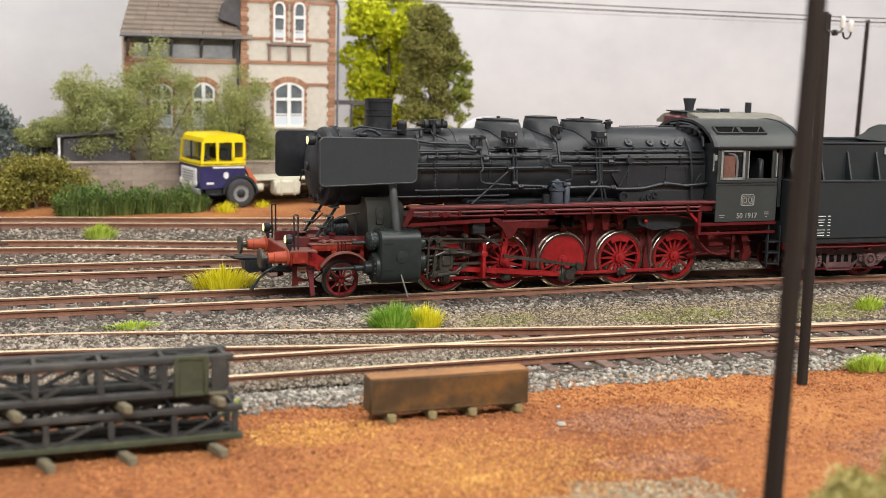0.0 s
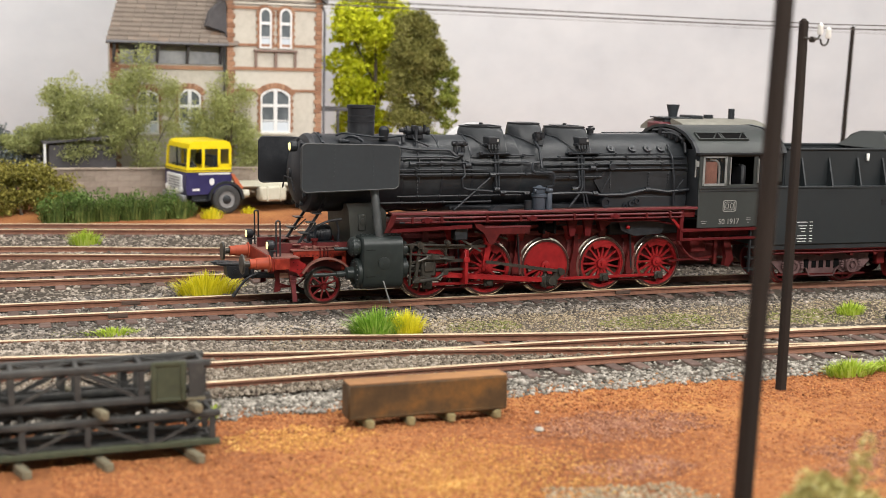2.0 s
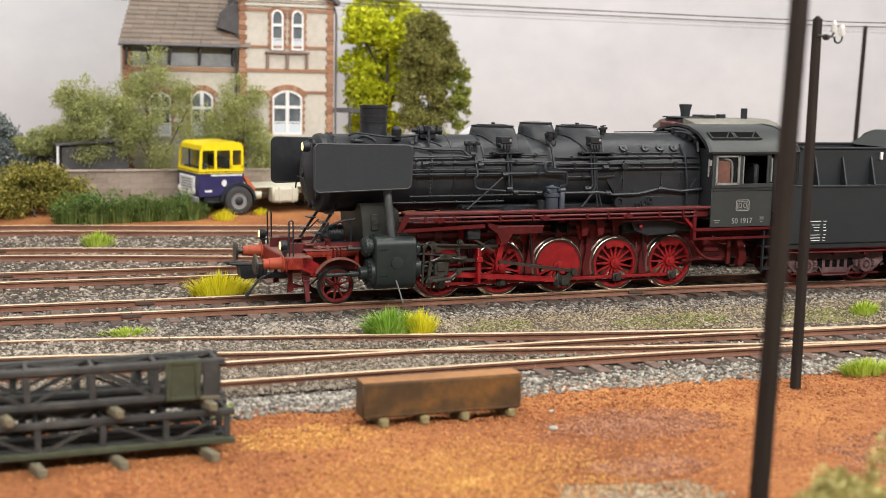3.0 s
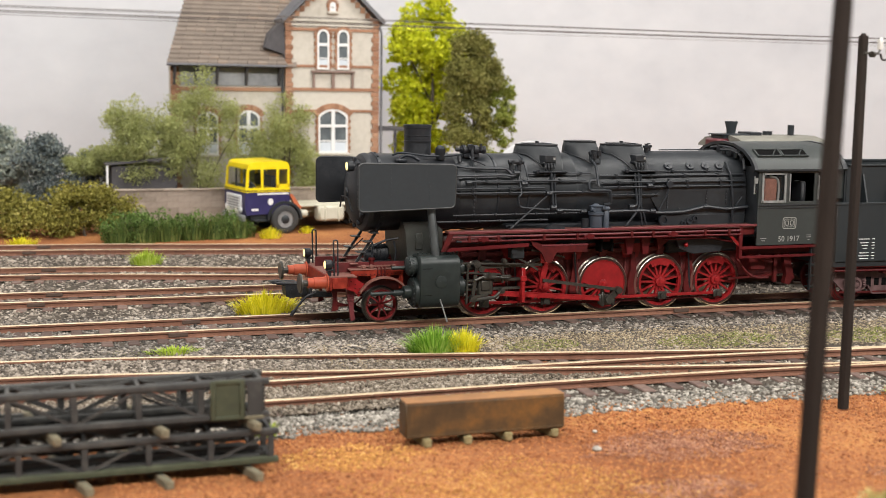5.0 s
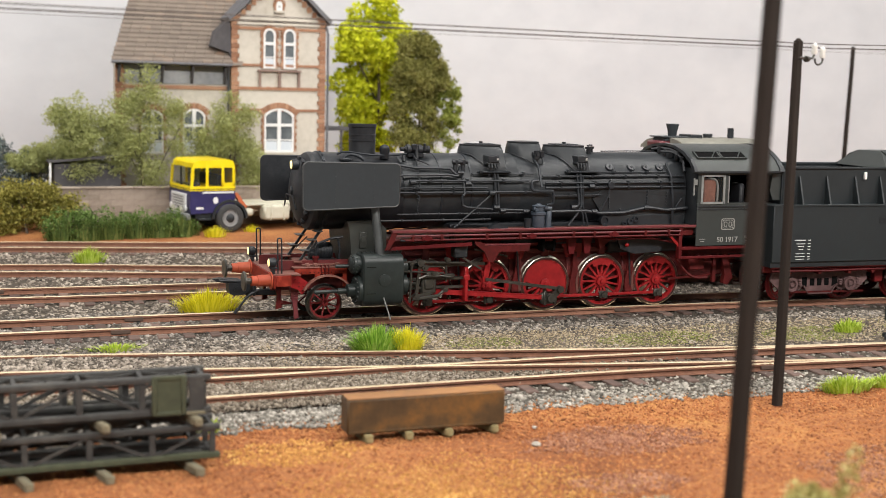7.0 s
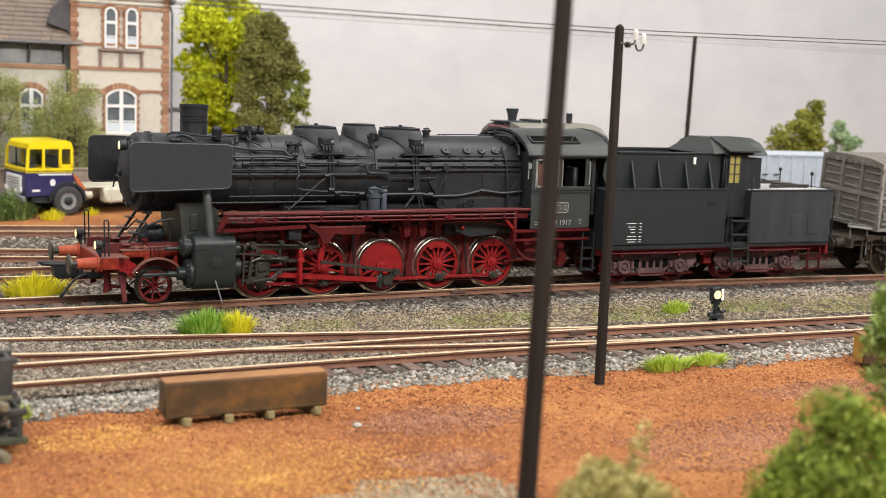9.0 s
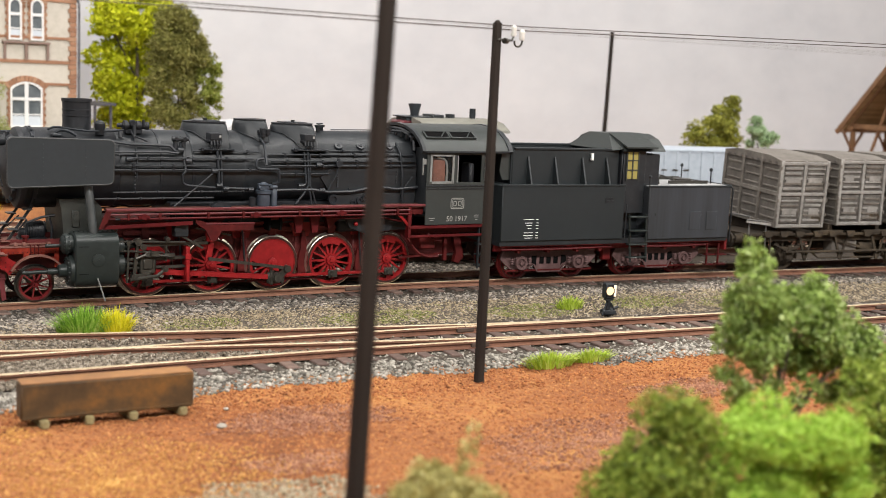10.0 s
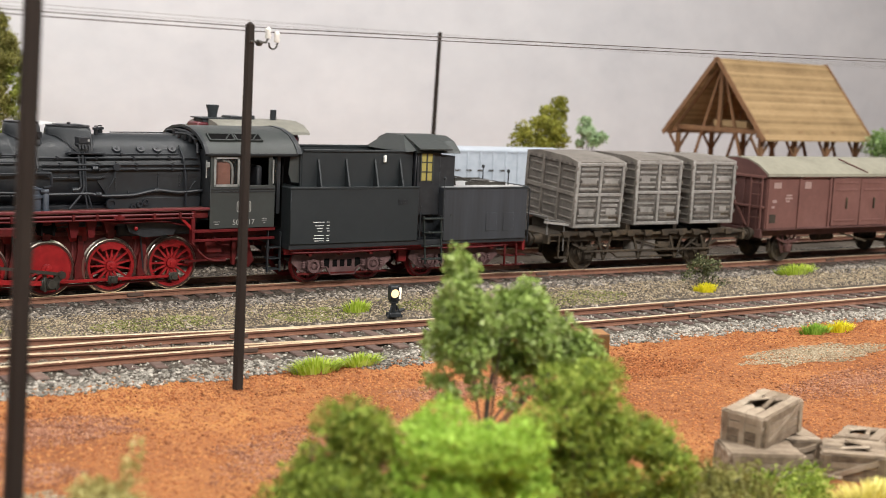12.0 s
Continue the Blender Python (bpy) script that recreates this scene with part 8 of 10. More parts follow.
part("side_board", G().box(-2.6, 2.6, -1.3, -1.24, 0.62, 0.68, 0.008), under, flat)
part("tool_box", G().box(-0.6, 0.4, -1.05, -0.6, 0.55, 0.95, 0.03), wood_grey, flat)
part("step", G().box(-3.6, -3.2, -1.3, -1.1, 0.45, 0.49).box(-3.6, -3.56, -1.3, -1.25, 0.45, 1.2).box(-3.24, -3.2, -1.3, -1.25, 0.45, 1.2), under, flat)


def container(x, tilt, label):
    """A tipping container with ribbed sides and a panelled door end that faces the camera's side."""
    m = pose(35.1, 27.3, 0, 0, 0, -7.0) @ pose(x + 0.13, 0, 1.52)
    t = thing("tipping_container", m.translation, label, "container", rz=-7.0, rx=tilt, group="containers on the wagon")
    w, d, h = 0.92, 1.46, 2.08
    rng = random.Random(label + str(x))
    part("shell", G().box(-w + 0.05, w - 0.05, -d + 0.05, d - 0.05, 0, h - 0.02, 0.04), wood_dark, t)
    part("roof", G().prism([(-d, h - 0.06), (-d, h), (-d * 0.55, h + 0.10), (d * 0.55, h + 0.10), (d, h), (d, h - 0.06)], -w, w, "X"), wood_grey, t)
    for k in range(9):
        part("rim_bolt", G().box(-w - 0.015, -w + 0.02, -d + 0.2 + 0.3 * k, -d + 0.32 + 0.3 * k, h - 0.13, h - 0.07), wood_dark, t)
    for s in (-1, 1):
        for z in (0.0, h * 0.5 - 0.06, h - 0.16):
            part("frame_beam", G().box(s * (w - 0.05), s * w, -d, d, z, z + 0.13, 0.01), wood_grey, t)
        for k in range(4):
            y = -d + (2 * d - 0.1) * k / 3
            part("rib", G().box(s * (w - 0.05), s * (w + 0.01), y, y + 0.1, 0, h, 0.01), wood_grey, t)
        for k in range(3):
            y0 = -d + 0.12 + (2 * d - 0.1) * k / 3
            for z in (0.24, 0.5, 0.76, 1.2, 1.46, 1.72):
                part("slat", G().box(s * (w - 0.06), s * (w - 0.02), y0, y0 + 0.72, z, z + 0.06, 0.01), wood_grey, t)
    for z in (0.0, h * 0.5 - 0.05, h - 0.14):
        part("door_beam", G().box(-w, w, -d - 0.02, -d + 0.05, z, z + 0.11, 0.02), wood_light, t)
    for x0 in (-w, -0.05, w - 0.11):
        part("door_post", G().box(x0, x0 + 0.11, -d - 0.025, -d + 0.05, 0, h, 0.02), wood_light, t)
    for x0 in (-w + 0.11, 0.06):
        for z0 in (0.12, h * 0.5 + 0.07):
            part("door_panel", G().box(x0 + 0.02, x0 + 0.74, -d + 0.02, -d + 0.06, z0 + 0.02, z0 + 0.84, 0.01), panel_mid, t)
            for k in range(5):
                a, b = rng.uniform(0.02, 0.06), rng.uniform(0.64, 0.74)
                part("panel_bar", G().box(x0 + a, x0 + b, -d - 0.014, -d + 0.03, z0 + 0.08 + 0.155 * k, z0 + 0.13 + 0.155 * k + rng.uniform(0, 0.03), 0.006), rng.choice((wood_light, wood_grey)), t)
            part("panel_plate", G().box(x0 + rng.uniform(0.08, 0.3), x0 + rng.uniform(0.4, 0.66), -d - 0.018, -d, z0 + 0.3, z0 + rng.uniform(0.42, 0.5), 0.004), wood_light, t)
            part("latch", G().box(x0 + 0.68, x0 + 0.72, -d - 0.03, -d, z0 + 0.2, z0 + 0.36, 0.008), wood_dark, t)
    part("data_plate", G().box(0.42, 0.85, -d - 0.006, -d, 0.2, 0.38), under, t)
    for z in (0.35, 0.8, 1.3, 1.8):
        part("hinge", G().box(w - 0.02, w + 0.03, -d - 0.05, -d + 0.02, z, z + 0.12, 0.01).box(-w - 0.03, -w + 0.02, -d - 0.05, -d + 0.02, z, z + 0.12, 0.01), wood_grey, t)
    return t


container(-2.45, 3.5, "weathered grey tipping container with ribbed sides and panelled doors")
container(-0.1, 1.0, "weathered pale grey tipping container with panelled doors")
container(2.2, 0.5, "weathered pale grey tipping container with panelled doors")

van = thing("goods_van", (44.5, 26.45, 0), "faded brown goods van with a beige-grey sliding roof", "wagon", rz=-3.8)
wagon_frame(van, 9.4, 6.3, van_dark)
L = 4.7
part("floor_sill", G().box(-L, L, -1.4, 1.4, 1.18, 1.30, 0.02), van_dark, van)
part("end_wall", G().box(-L, -L + 0.06, -1.35, 1.35, 1.2, 3.15), van_dark, van)
part("end_wall", G().box(L - 0.06, L, -1.35, 1.35, 1.2, 3.15), van_dark, van)
for y in (-1.0, -0.35, 0.35, 1.0):
    part("end_post", G().box(-L - 0.06, -L, y - 0.05, y + 0.05, 1.2, 3.3, 0.01), van_dark, van)
    part("end_post", G().box(L, L + 0.06, y - 0.05, y + 0.05, 1.2, 3.3, 0.01), van_dark, van)
for s in (-1, 1):
    part("side_wall", G().box(-L, L, s * 1.34, s * 1.40, 1.28, 3.12), van_brown, van)
    for x in (-4.62, -3.1, -1.55, 1.55, 3.1, 4.62):
        part("side_post", G().box(x - 0.05, x + 0.05, s * 1.40, s * 1.45, 1.25, 3.12, 0.01), van_brown, van)
    for x0, x1 in ((-1.45, -0.02), (0.02, 1.45)):
        dr = part("door", G().box(x0, x1, s * 1.41, s * 1.47, 1.3, 3.0, 0.01), van_brown, van)
        for z in (1.45, 2.55, 2.8):
            part("door_rib", G().box(x0 + 0.15, x1 - 0.15, s * 1.47, s * 1.49, z, z + 0.07, 0.008), van_brown, dr)
        part("handle", G().box((x0 + x1) / 2 - 0.03, (x0 + x1) / 2 + 0.03, s * 1.47, s * 1.53, 1.9, 2.3, 0.01), under, dr)
    part("door_rail", G().box(-3.0, 3.0, s * 1.42, s * 1.50, 3.02, 3.09, 0.01).box(-3.0, 3.0, s * 1.42, s * 1.48, 1.22, 1.27, 0.01), van_dark, van)
crv = [(-1.52, 3.06), (-1.5, 3.16), (-1.0, 3.46), (-0.5, 3.62), (0, 3.66), (0.5, 3.62), (1.0, 3.46), (1.5, 3.16), (1.52, 3.06)]
part("roof", G().prism(crv, -L - 0.08, L + 0.08, "X"), roof_grey, van, angle=15)
part("roof_seam", G().tube([(-0.5, -0.75, 3.64), (0.3, -1.47, 3.2)], 0.03), van_dark, van)
part("end_ladder", G().box(-L - 0.14, -L - 0.09, -1.3, -1.25, 1.25, 3.05).box(-L - 0.14, -L - 0.09, -0.78, -0.73, 1.25, 3.05).box(-L - 0.13, -L - 0.1, -1.28, -0.75, 1.6, 1.64).box(-L - 0.13, -L - 0.1, -1.28, -0.75, 2.0, 2.04).box(-L - 0.13, -L - 0.1, -1.28, -0.75, 2.4, 2.44).box(-L - 0.13, -L - 0.1, -1.28, -0.75, 2.8, 2.84), van_brown, van)
part("end_ledge", G().box(-L - 0.12, -L - 0.02, -1.36, 1.36, 2.98, 3.08, 0.01).box(-L - 0.12, -L - 0.02, -1.36, 1.36, 1.95, 2.03, 0.01).bar((-L - 0.08, -0.6, 1.3), (-L - 0.08, 0.6, 2.9), 0.05, 0.08), van_brown, van)
part("gable", G().prism([(a * 0.96, z - 0.04) for a, z in crv], -L - 0.1, -L - 0.075, "X"), van_dark, van)
chalky_mark = material("chalky_mark", [(0.22, 0.14, 0.125), (0.34, 0.25, 0.23)], 0.8)
for x, z, w, h in ((-4.2, 2.75, 0.18, 0.1), (-3.6, 2.4, 0.14, 0.03), (-3.6, 2.3, 0.18, 0.03), (-3.65, 2.2, 0.1, 0.03), (-4.3, 2.2, 0.1, 0.05), (-4.35, 2.0, 0.07, 0.04), (-2.7, 2.75, 0.16, 0.12), (2.6, 2.7, 0.2, 0.1)):
    part("small_writing", G().box(x - w, x + w, -1.412, -1.402, z - h, z + h), chalky_mark, van)
part("data_plate", G().box(-4.5, -4.2, -1.415, -1.402, 1.45, 1.75), under, van)

# pale blue container wagon on the far track
blue = material("pale_blue_grey_paint", [(0.26, 0.30, 0.35), (0.36, 0.40, 0.45), (0.43, 0.47, 0.52)], 0.8, 0, 5, 0.6)
cw = thing("container_car", (36.9, track_a(36.9), 0), "pale blue-grey container wagon on the back track", "wagon", rz=-9)
wagon_frame(cw, 6.6, 4.0, under)
part("box_body", G().box(-3.2, 3.2, -1.3, 1.3, 1.25, 3.1, 0.03), blue, cw)
part("box_roof", G().prism([(-1.33, 3.06), (-1.33, 3.12), (0, 3.2), (1.33, 3.12), (1.33, 3.06)], -3.24, 3.24, "X"), blue, cw)
for k in range(12):
    part("rib", G().box(-3.13 + 0.57 * k - 0.04, -3.13 + 0.57 * k + 0.04, -1.34, -1.3, 1.3, 3.05, 0.01), blue, cw)
for k in range(5):
    part("small_writing", G().box(-2.0 + 0.5 * k, -1.75 + 0.5 * k, -1.35, -1.345, 2.3, 2.36), under, cw)

# ---- the maroon diesel shunter and the low wagon, on the track behind ----
maroon = material("maroon_paint", [(0.0612, 0.0086, 0.0130), (0.0972, 0.0144, 0.0202), (0.1296, 0.0288, 0.0324)], 0.42, 0, 5, 0.7, 0.002, 40, spread=0.7)
yellow_line = material("yellow_line", [(0.5, 0.3, 0.03), (0.62, 0.4, 0.05)], 0.6)
DX = 22.65
shunter = thing("diesel_shunter", (DX, track_c(DX), 0), "maroon model diesel shunter with yellow lines and grey cab roof", "locomotive", rz=math.degrees(math.atan((track_c(DX + 4) - track_c(DX - 4)) / 8)))


def hood(x0, x1, hw, z1, name):
    g = G()
    outline = [(-hw, 1.45), (-hw, z1 - 0.28), (-hw + 0.06, z1 - 0.12), (-hw + 0.2, z1 - 0.02), (-hw + 0.4, z1), (hw - 0.4, z1), (hw - 0.2, z1 - 0.02), (hw - 0.06, z1 - 0.12), (hw, z1 - 0.28), (hw, 1.45)]
    g.prism(outline, x0, x1, "X")
    h = part(name, g, maroon, shunter)
    for s in (-1, 1):
        for z in (3.02, 3.12, 1.6):
            part("yellow_line", G().box(x0, x1, s * (hw + 0.002), s * (hw + 0.008), z - 0.02, z + 0.02), yellow_line, h)
        n = int((x1 - x0) / 1.0)
        for k in range(n):
            xa = x0 + 0.08 + (x1 - x0 - 0.1) * k / n
            part("hood_door", G().box(xa, xa + (x1 - x0) / n - 0.08, s * hw, s * (hw + 0.02), 1.75, 2.95, 0.008), maroon, h)
    return h


hood(-4.35, -0.35, 1.05, 3.58, "long_hood")
hood(2.3, 4.35, 1.05, 3.5, "short_hood")
part("hood_grille", G().box(-4.4, -4.34, -0.8, 0.8, 1.7, 3.2, 0.01), black, shunter)
part("side_tank", G().box(-3.4, 0.2, -1.4, 1.4, 1.4, 1.9, 0.03), maroon, shunter)
cab2 = part("cab", G().box(0.1, 2.3, -1.42, 1.42, 1.4, 3.2, 0.02).box(0.1, 0.22, -1.42, 1.42, 3.2, 4.0).box(2.18, 2.3, -1.42, 1.42, 3.2, 4.0).box(0.1, 0.35, -1.42, -1.36, 3.2, 4.0).box(1.5, 1.7, -1.42, -1.36, 3.2, 4.0).box(2.1, 2.3, -1.42, -1.36, 3.2, 4.0).box(0.1, 2.3, -1.42, -1.36, 3.85, 4.0).box(0.1, 0.35, 1.36, 1.42, 3.2, 4.0).box(1.5, 2.3, 1.36, 1.42, 3.2, 4.0), maroon, shunter)
part("cab_inner_panel", G().box(0.3, 2.1, 1.2, 1.3, 1.5, 3.9).box(0.3, 2.1, -1.2, 1.2, 3.9, 3.93), cabin_light, cab2, "yellow-lit cab inside")
part("window_frame", G().box(0.33, 1.52, -1.44, -1.42, 3.18, 3.25).box(0.33, 1.52, -1.44, -1.42, 3.8, 3.87).box(0.33, 0.4, -1.44, -1.42, 3.18, 3.87).box(1.45, 1.52, -1.44, -1.42, 3.18, 3.87).box(0.89, 0.95, -1.44, -1.42, 3.18, 3.87), white, cab2, "white window frame")
part("window_pane", G().box(0.36, 1.5, -1.41, -1.40, 3.22, 3.85), pane, cab2)
part("window_pane", G().box(1.72, 2.08, -1.41, -1.40, 3.22, 3.85), pane, cab2)
for z in (3.02, 3.12, 1.6):
    part("yellow_line", G().box(0.1, 2.3, -1.43, -1.42, z - 0.02, z + 0.02), yellow_line, cab2)
part("emblem", G().box(0.72, 1.02, -1.43, -1.42, 2.45, 2.65, 0.02), yellow_line, cab2)
letters("running_number", "V 60 865", 0.24, (0.95, -1.43, 2.18), yellow_line, cab2)
crv2 = [(-1.56, 3.92), (-1.54, 4.0), (-1.1, 4.2), (-0.5, 4.3), (0.5, 4.3), (1.1, 4.2), (1.54, 4.0), (1.56, 3.92)]
part("cab_roof", G().prism(crv2, -0.25, 2.65, "X"), material("grey_green_roof", [(0.09, 0.088, 0.072), (0.155, 0.15, 0.125), (0.24, 0.235, 0.2)], 0.7, 0, 5, 0.8), cab2)
part("chimney", G().box(-0.6, -0.1, -0.45, 0.45, 3.5, 4.2, 0.05), maroon, shunter)
part("exhaust", G().box(-0.42, 0.38, -0.4, 0.4, 4.14, 4.3, 0.03).box(-0.5, 0.46, -0.46, 0.46, 4.3, 4.34, 0.01).lathe([(4.32, 0.13), (4.5, 0.15), (4.68, 0.2), (4.72, 0.2), (4.72, 0.16), (4.5, 0.1)], (0.05, 0, 0), "Z", 18), deflector_black, shunter)
part("roof_vent", G().box(0.5, 0.9, -0.4, 0.4, 4.28, 4.4, 0.02).cyl((1.3, 0, 4.28), (1.3, 0, 4.42), 0.15).cyl((2.0, -0.2, 4.28), (2.0, -0.2, 4.62), 0.1).box(2.3, 2.6, -0.5, -0.3, 4.1, 4.2), black, shunter)
part("headlamp", G().lathe([(2.3, 0.12), (2.45, 0.12), (2.5, 0.1)], (0, -1.0, 3.75), "X", 14), black, shunter)
part("footplate", G().box(-4.7, 4.7, -1.45, 1.45, 1.22, 1.4, 0.02), grey_black, shunter)
part("frame", G().box(-4.4, 4.4, -1.15, 1.15, 0.75, 1.25, 0.02).box(-2.2, -1.1, -1.3, 1.3, 0.75, 1.25, 0.03).box(0.2, 1.1, -1.25, 1.25, 0.55, 1.0, 0.1), black_dull, shunter)
for x in (-2.3, -0.2, 2.3):
    for s in (-1, 1):
        spoked_wheel(shunter, x, 0.625, s * 0.74, 0.62, s, 10, 90, (red_dark, black_dull))
part("side_rod", G().box(-2.3, 2.3, -0.92, -0.86, 0.42, 0.54, 0.01), red_dark, shunter)
hand_yellow = material("yellow_handrail", [(0.55, 0.4, 0.03), (0.7, 0.55, 0.05)], 0.6)
for s in (-1, 1):
    for x in (-4.2, 4.2):
        part("handrail", G().tube([(x, s * 1.4, 0.9), (x, s * 1.4, 1.9), (x * 0.95, s * 1.35, 2.36), (x * 0.7, s * 1.3, 2.42), (x * 0.62, s * 1.3, 2.38), (x * 0.62, s * 1.3, 1.4)], 0.035, smooth=1), hand_yellow, shunter)
        part("step", G().box(x - 0.3, x + 0.3, s * 1.2, s * 1.45, 0.5, 0.54).box(x - 0.3, x + 0.3, s * 1.2, s * 1.45, 0.85, 0.89).box(x - 0.32, x - 0.28, s * 1.2, s * 1.45, 0.5, 1.25).box(x + 0.28, x + 0.32, s * 1.2, s * 1.45, 0.5, 1.25), black, shunter)
for s in (-1, 1):
    part("buffer_beam", G().box(s * 4.68, s * 4.76, -1.35, 1.35, 0.85, 1.3, 0.01), black, shunter)
    for y in (-0.875, 0.875):
        part("buffer", G().lathe([(s * 4.75, 0.2), (s * 5.0, 0.16), (s * 5.02, 0.09), (s * 5.15, 0.09), (s * 5.17, 0.24), (s * 5.2, 0.24)], (0, y, 1.05), "X", 16), black_dull, shunter)
plank = material("brown_wagon_plank", [(0.09, 0.04, 0.03), (0.16, 0.078, 0.058), (0.22, 0.115, 0.088)], 0.8, 0, 6, 0.8, 0.004, 30)
WX = DX + 10.0
low = thing("open_wagon", (WX, track_c(WX), 0), "low brown open wagon coupled to the diesel shunter", "wagon", rz=-1.5)
wagon_frame(low, 8.4, 5.0, under)
for s in (-1, 1):
    for k in range(2):
        part("side_board", G().box(-4.2, 4.2, s * 1.36, s * 1.42, 1.2 + 0.31 * k, 1.5 + 0.31 * k, 0.01), plank, low)
    for k in range(7):
        part("side_stanchion", G().box(-4.1 + 1.36 * k, -4.02 + 1.36 * k, s * 1.42, s * 1.46, 1.1, 1.78, 0.01), under, low)
    part("end_board", G().box(s * 4.14, s * 4.2, -1.38, 1.38, 1.2, 1.82, 0.01), plank, low)
part("floor", G().box(-4.2, 4.2, -1.38, 1.38, 1.18, 1.24), timber, low)
part("rim", G().box(-4.22, 4.22, -1.44, -1.34, 1.82, 1.85).box(-4.22, 4.22, 1.34, 1.44, 1.82, 1.85), timber, low)

# ---- background: house, garden wall, lorry, hedges, trees, shelter ----
plaster = material("cream_plaster", [(0.3654, 0.3306, 0.2784), (0.4872, 0.4524, 0.3915), (0.5481, 0.5133, 0.4524)], 0.9, 0, 4, 0.5, 0.003, 30)
brick_red = material("red_brick", [(0.2024, 0.0985, 0.0563), (0.3128, 0.1642, 0.0978), (0.3956, 0.2346, 0.1447)], 0.9, 0, 7, 1.0, 0.004, 30, per="object")
tile_mat = material("brown_roof_tile", [(0.115, 0.092, 0.076), (0.15, 0.122, 0.10), (0.185, 0.15, 0.122), (0.30, 0.155, 0.075)], 0.9, 0, 9, 0.5, 0.006, 20, spread=0.85, per="object")
dark_wood = material("dark_timber", [(0.03, 0.028, 0.03), (0.06, 0.056, 0.06), (0.10, 0.095, 0.095)], 0.8)
win_white = material("white_window_paint", [(0.6160, 0.6160, 0.6160), (0.7040, 0.7040, 0.6952)], 0.5)
dark_glass = material("dark_window_glass", [(0.05, 0.06, 0.065), (0.11, 0.125, 0.135), (0.2, 0.22, 0.23)], 0.12, 0, 2, 0.8)
slate = material("slate_grey_roof", [(0.06, 0.062, 0.07), (0.11, 0.11, 0.12), (0.16, 0.16, 0.17)], 0.7, 0, 5, 0.8)
HY = 50.5
house = thing("station_house", (12.3, HY, -0.25), "old two-storey house of cream plaster with red brick trim", "house")


def hp(name, g, mat, label="", parent=None):
    return part(name, g.moved(Matrix.Translation((-12.3, 0, 0.25))), mat, parent or house, label)


# y here runs back from the front wall; the wing on the right has its gable to the front
hp("wing_wall", G().prism([(12.5, -0.3), (12.5, 8.25), (14.46, 10.15), (16.42, 8.25), (16.42, -0.3)], 0, 2.0), plaster)
hp("main_wall", G().box(7.9, 12.5, 0.35, 1.2, -0.3, 6.6), plaster)
hp("base_course", G().box(7.85, 12.5, 0.28, 0.36, -0.3, 1.2).box(12.45, 16.47, -0.06, 0.01, -0.3, 1.2), brick_red)
for x0, x1, y in ((12.46, 12.72, -0.06), (16.20, 16.46, -0.06), (7.86, 8.2, 0.30)):
    z = 1.2
    k = 0
    while z < (8.25 if y < 0 else 6.2):
        o = 0.07 if k % 2 else 0.0
        hp("quoin", G().box(x0 - (o if x0 > 13 else 0), x1 + (o if x0 < 13 else 0), y, y + 0.08, z, z + 0.18, 0.01), brick_red)
        z += 0.19
        k += 1
for z, h in ((6.37, 0.11), (5.40, 0.14), (4.53, 0.11), (7.86, 0.12)):
    hp("brick_band", G().box(12.72, 16.20, -0.045, 0.01, z, z + h, 0.008), brick_red)
hp("cornice", G().box(12.72, 16.20, -0.08, 0.01, 8.06, 8.16, 0.01).box(12.72, 16.20, -0.06, 0.01, 8.24, 8.34, 0.01), plaster)
hp("brick_band", G().box(8.2, 12.46, 0.30, 0.36, 5.36, 5.52, 0.008), brick_red)
hp("eave_panel", G().box(8.2, 12.46, 0.30, 0.36, 5.58, 6.3), material("grey_eave_board", [(0.16, 0.165, 0.175), (0.27, 0.275, 0.285), (0.36, 0.365, 0.37)], 0.85))
for x in (8.0, 8.85, 9.7, 10.9, 12.25):
    hp("eave_strut", G().bar((x, 0.3, 5.62), (x, -0.1, 6.3), 0.09, 0.09).box(x - 0.05, x + 0.05, 0.26, 0.34, 5.6, 6.35), dark_wood)


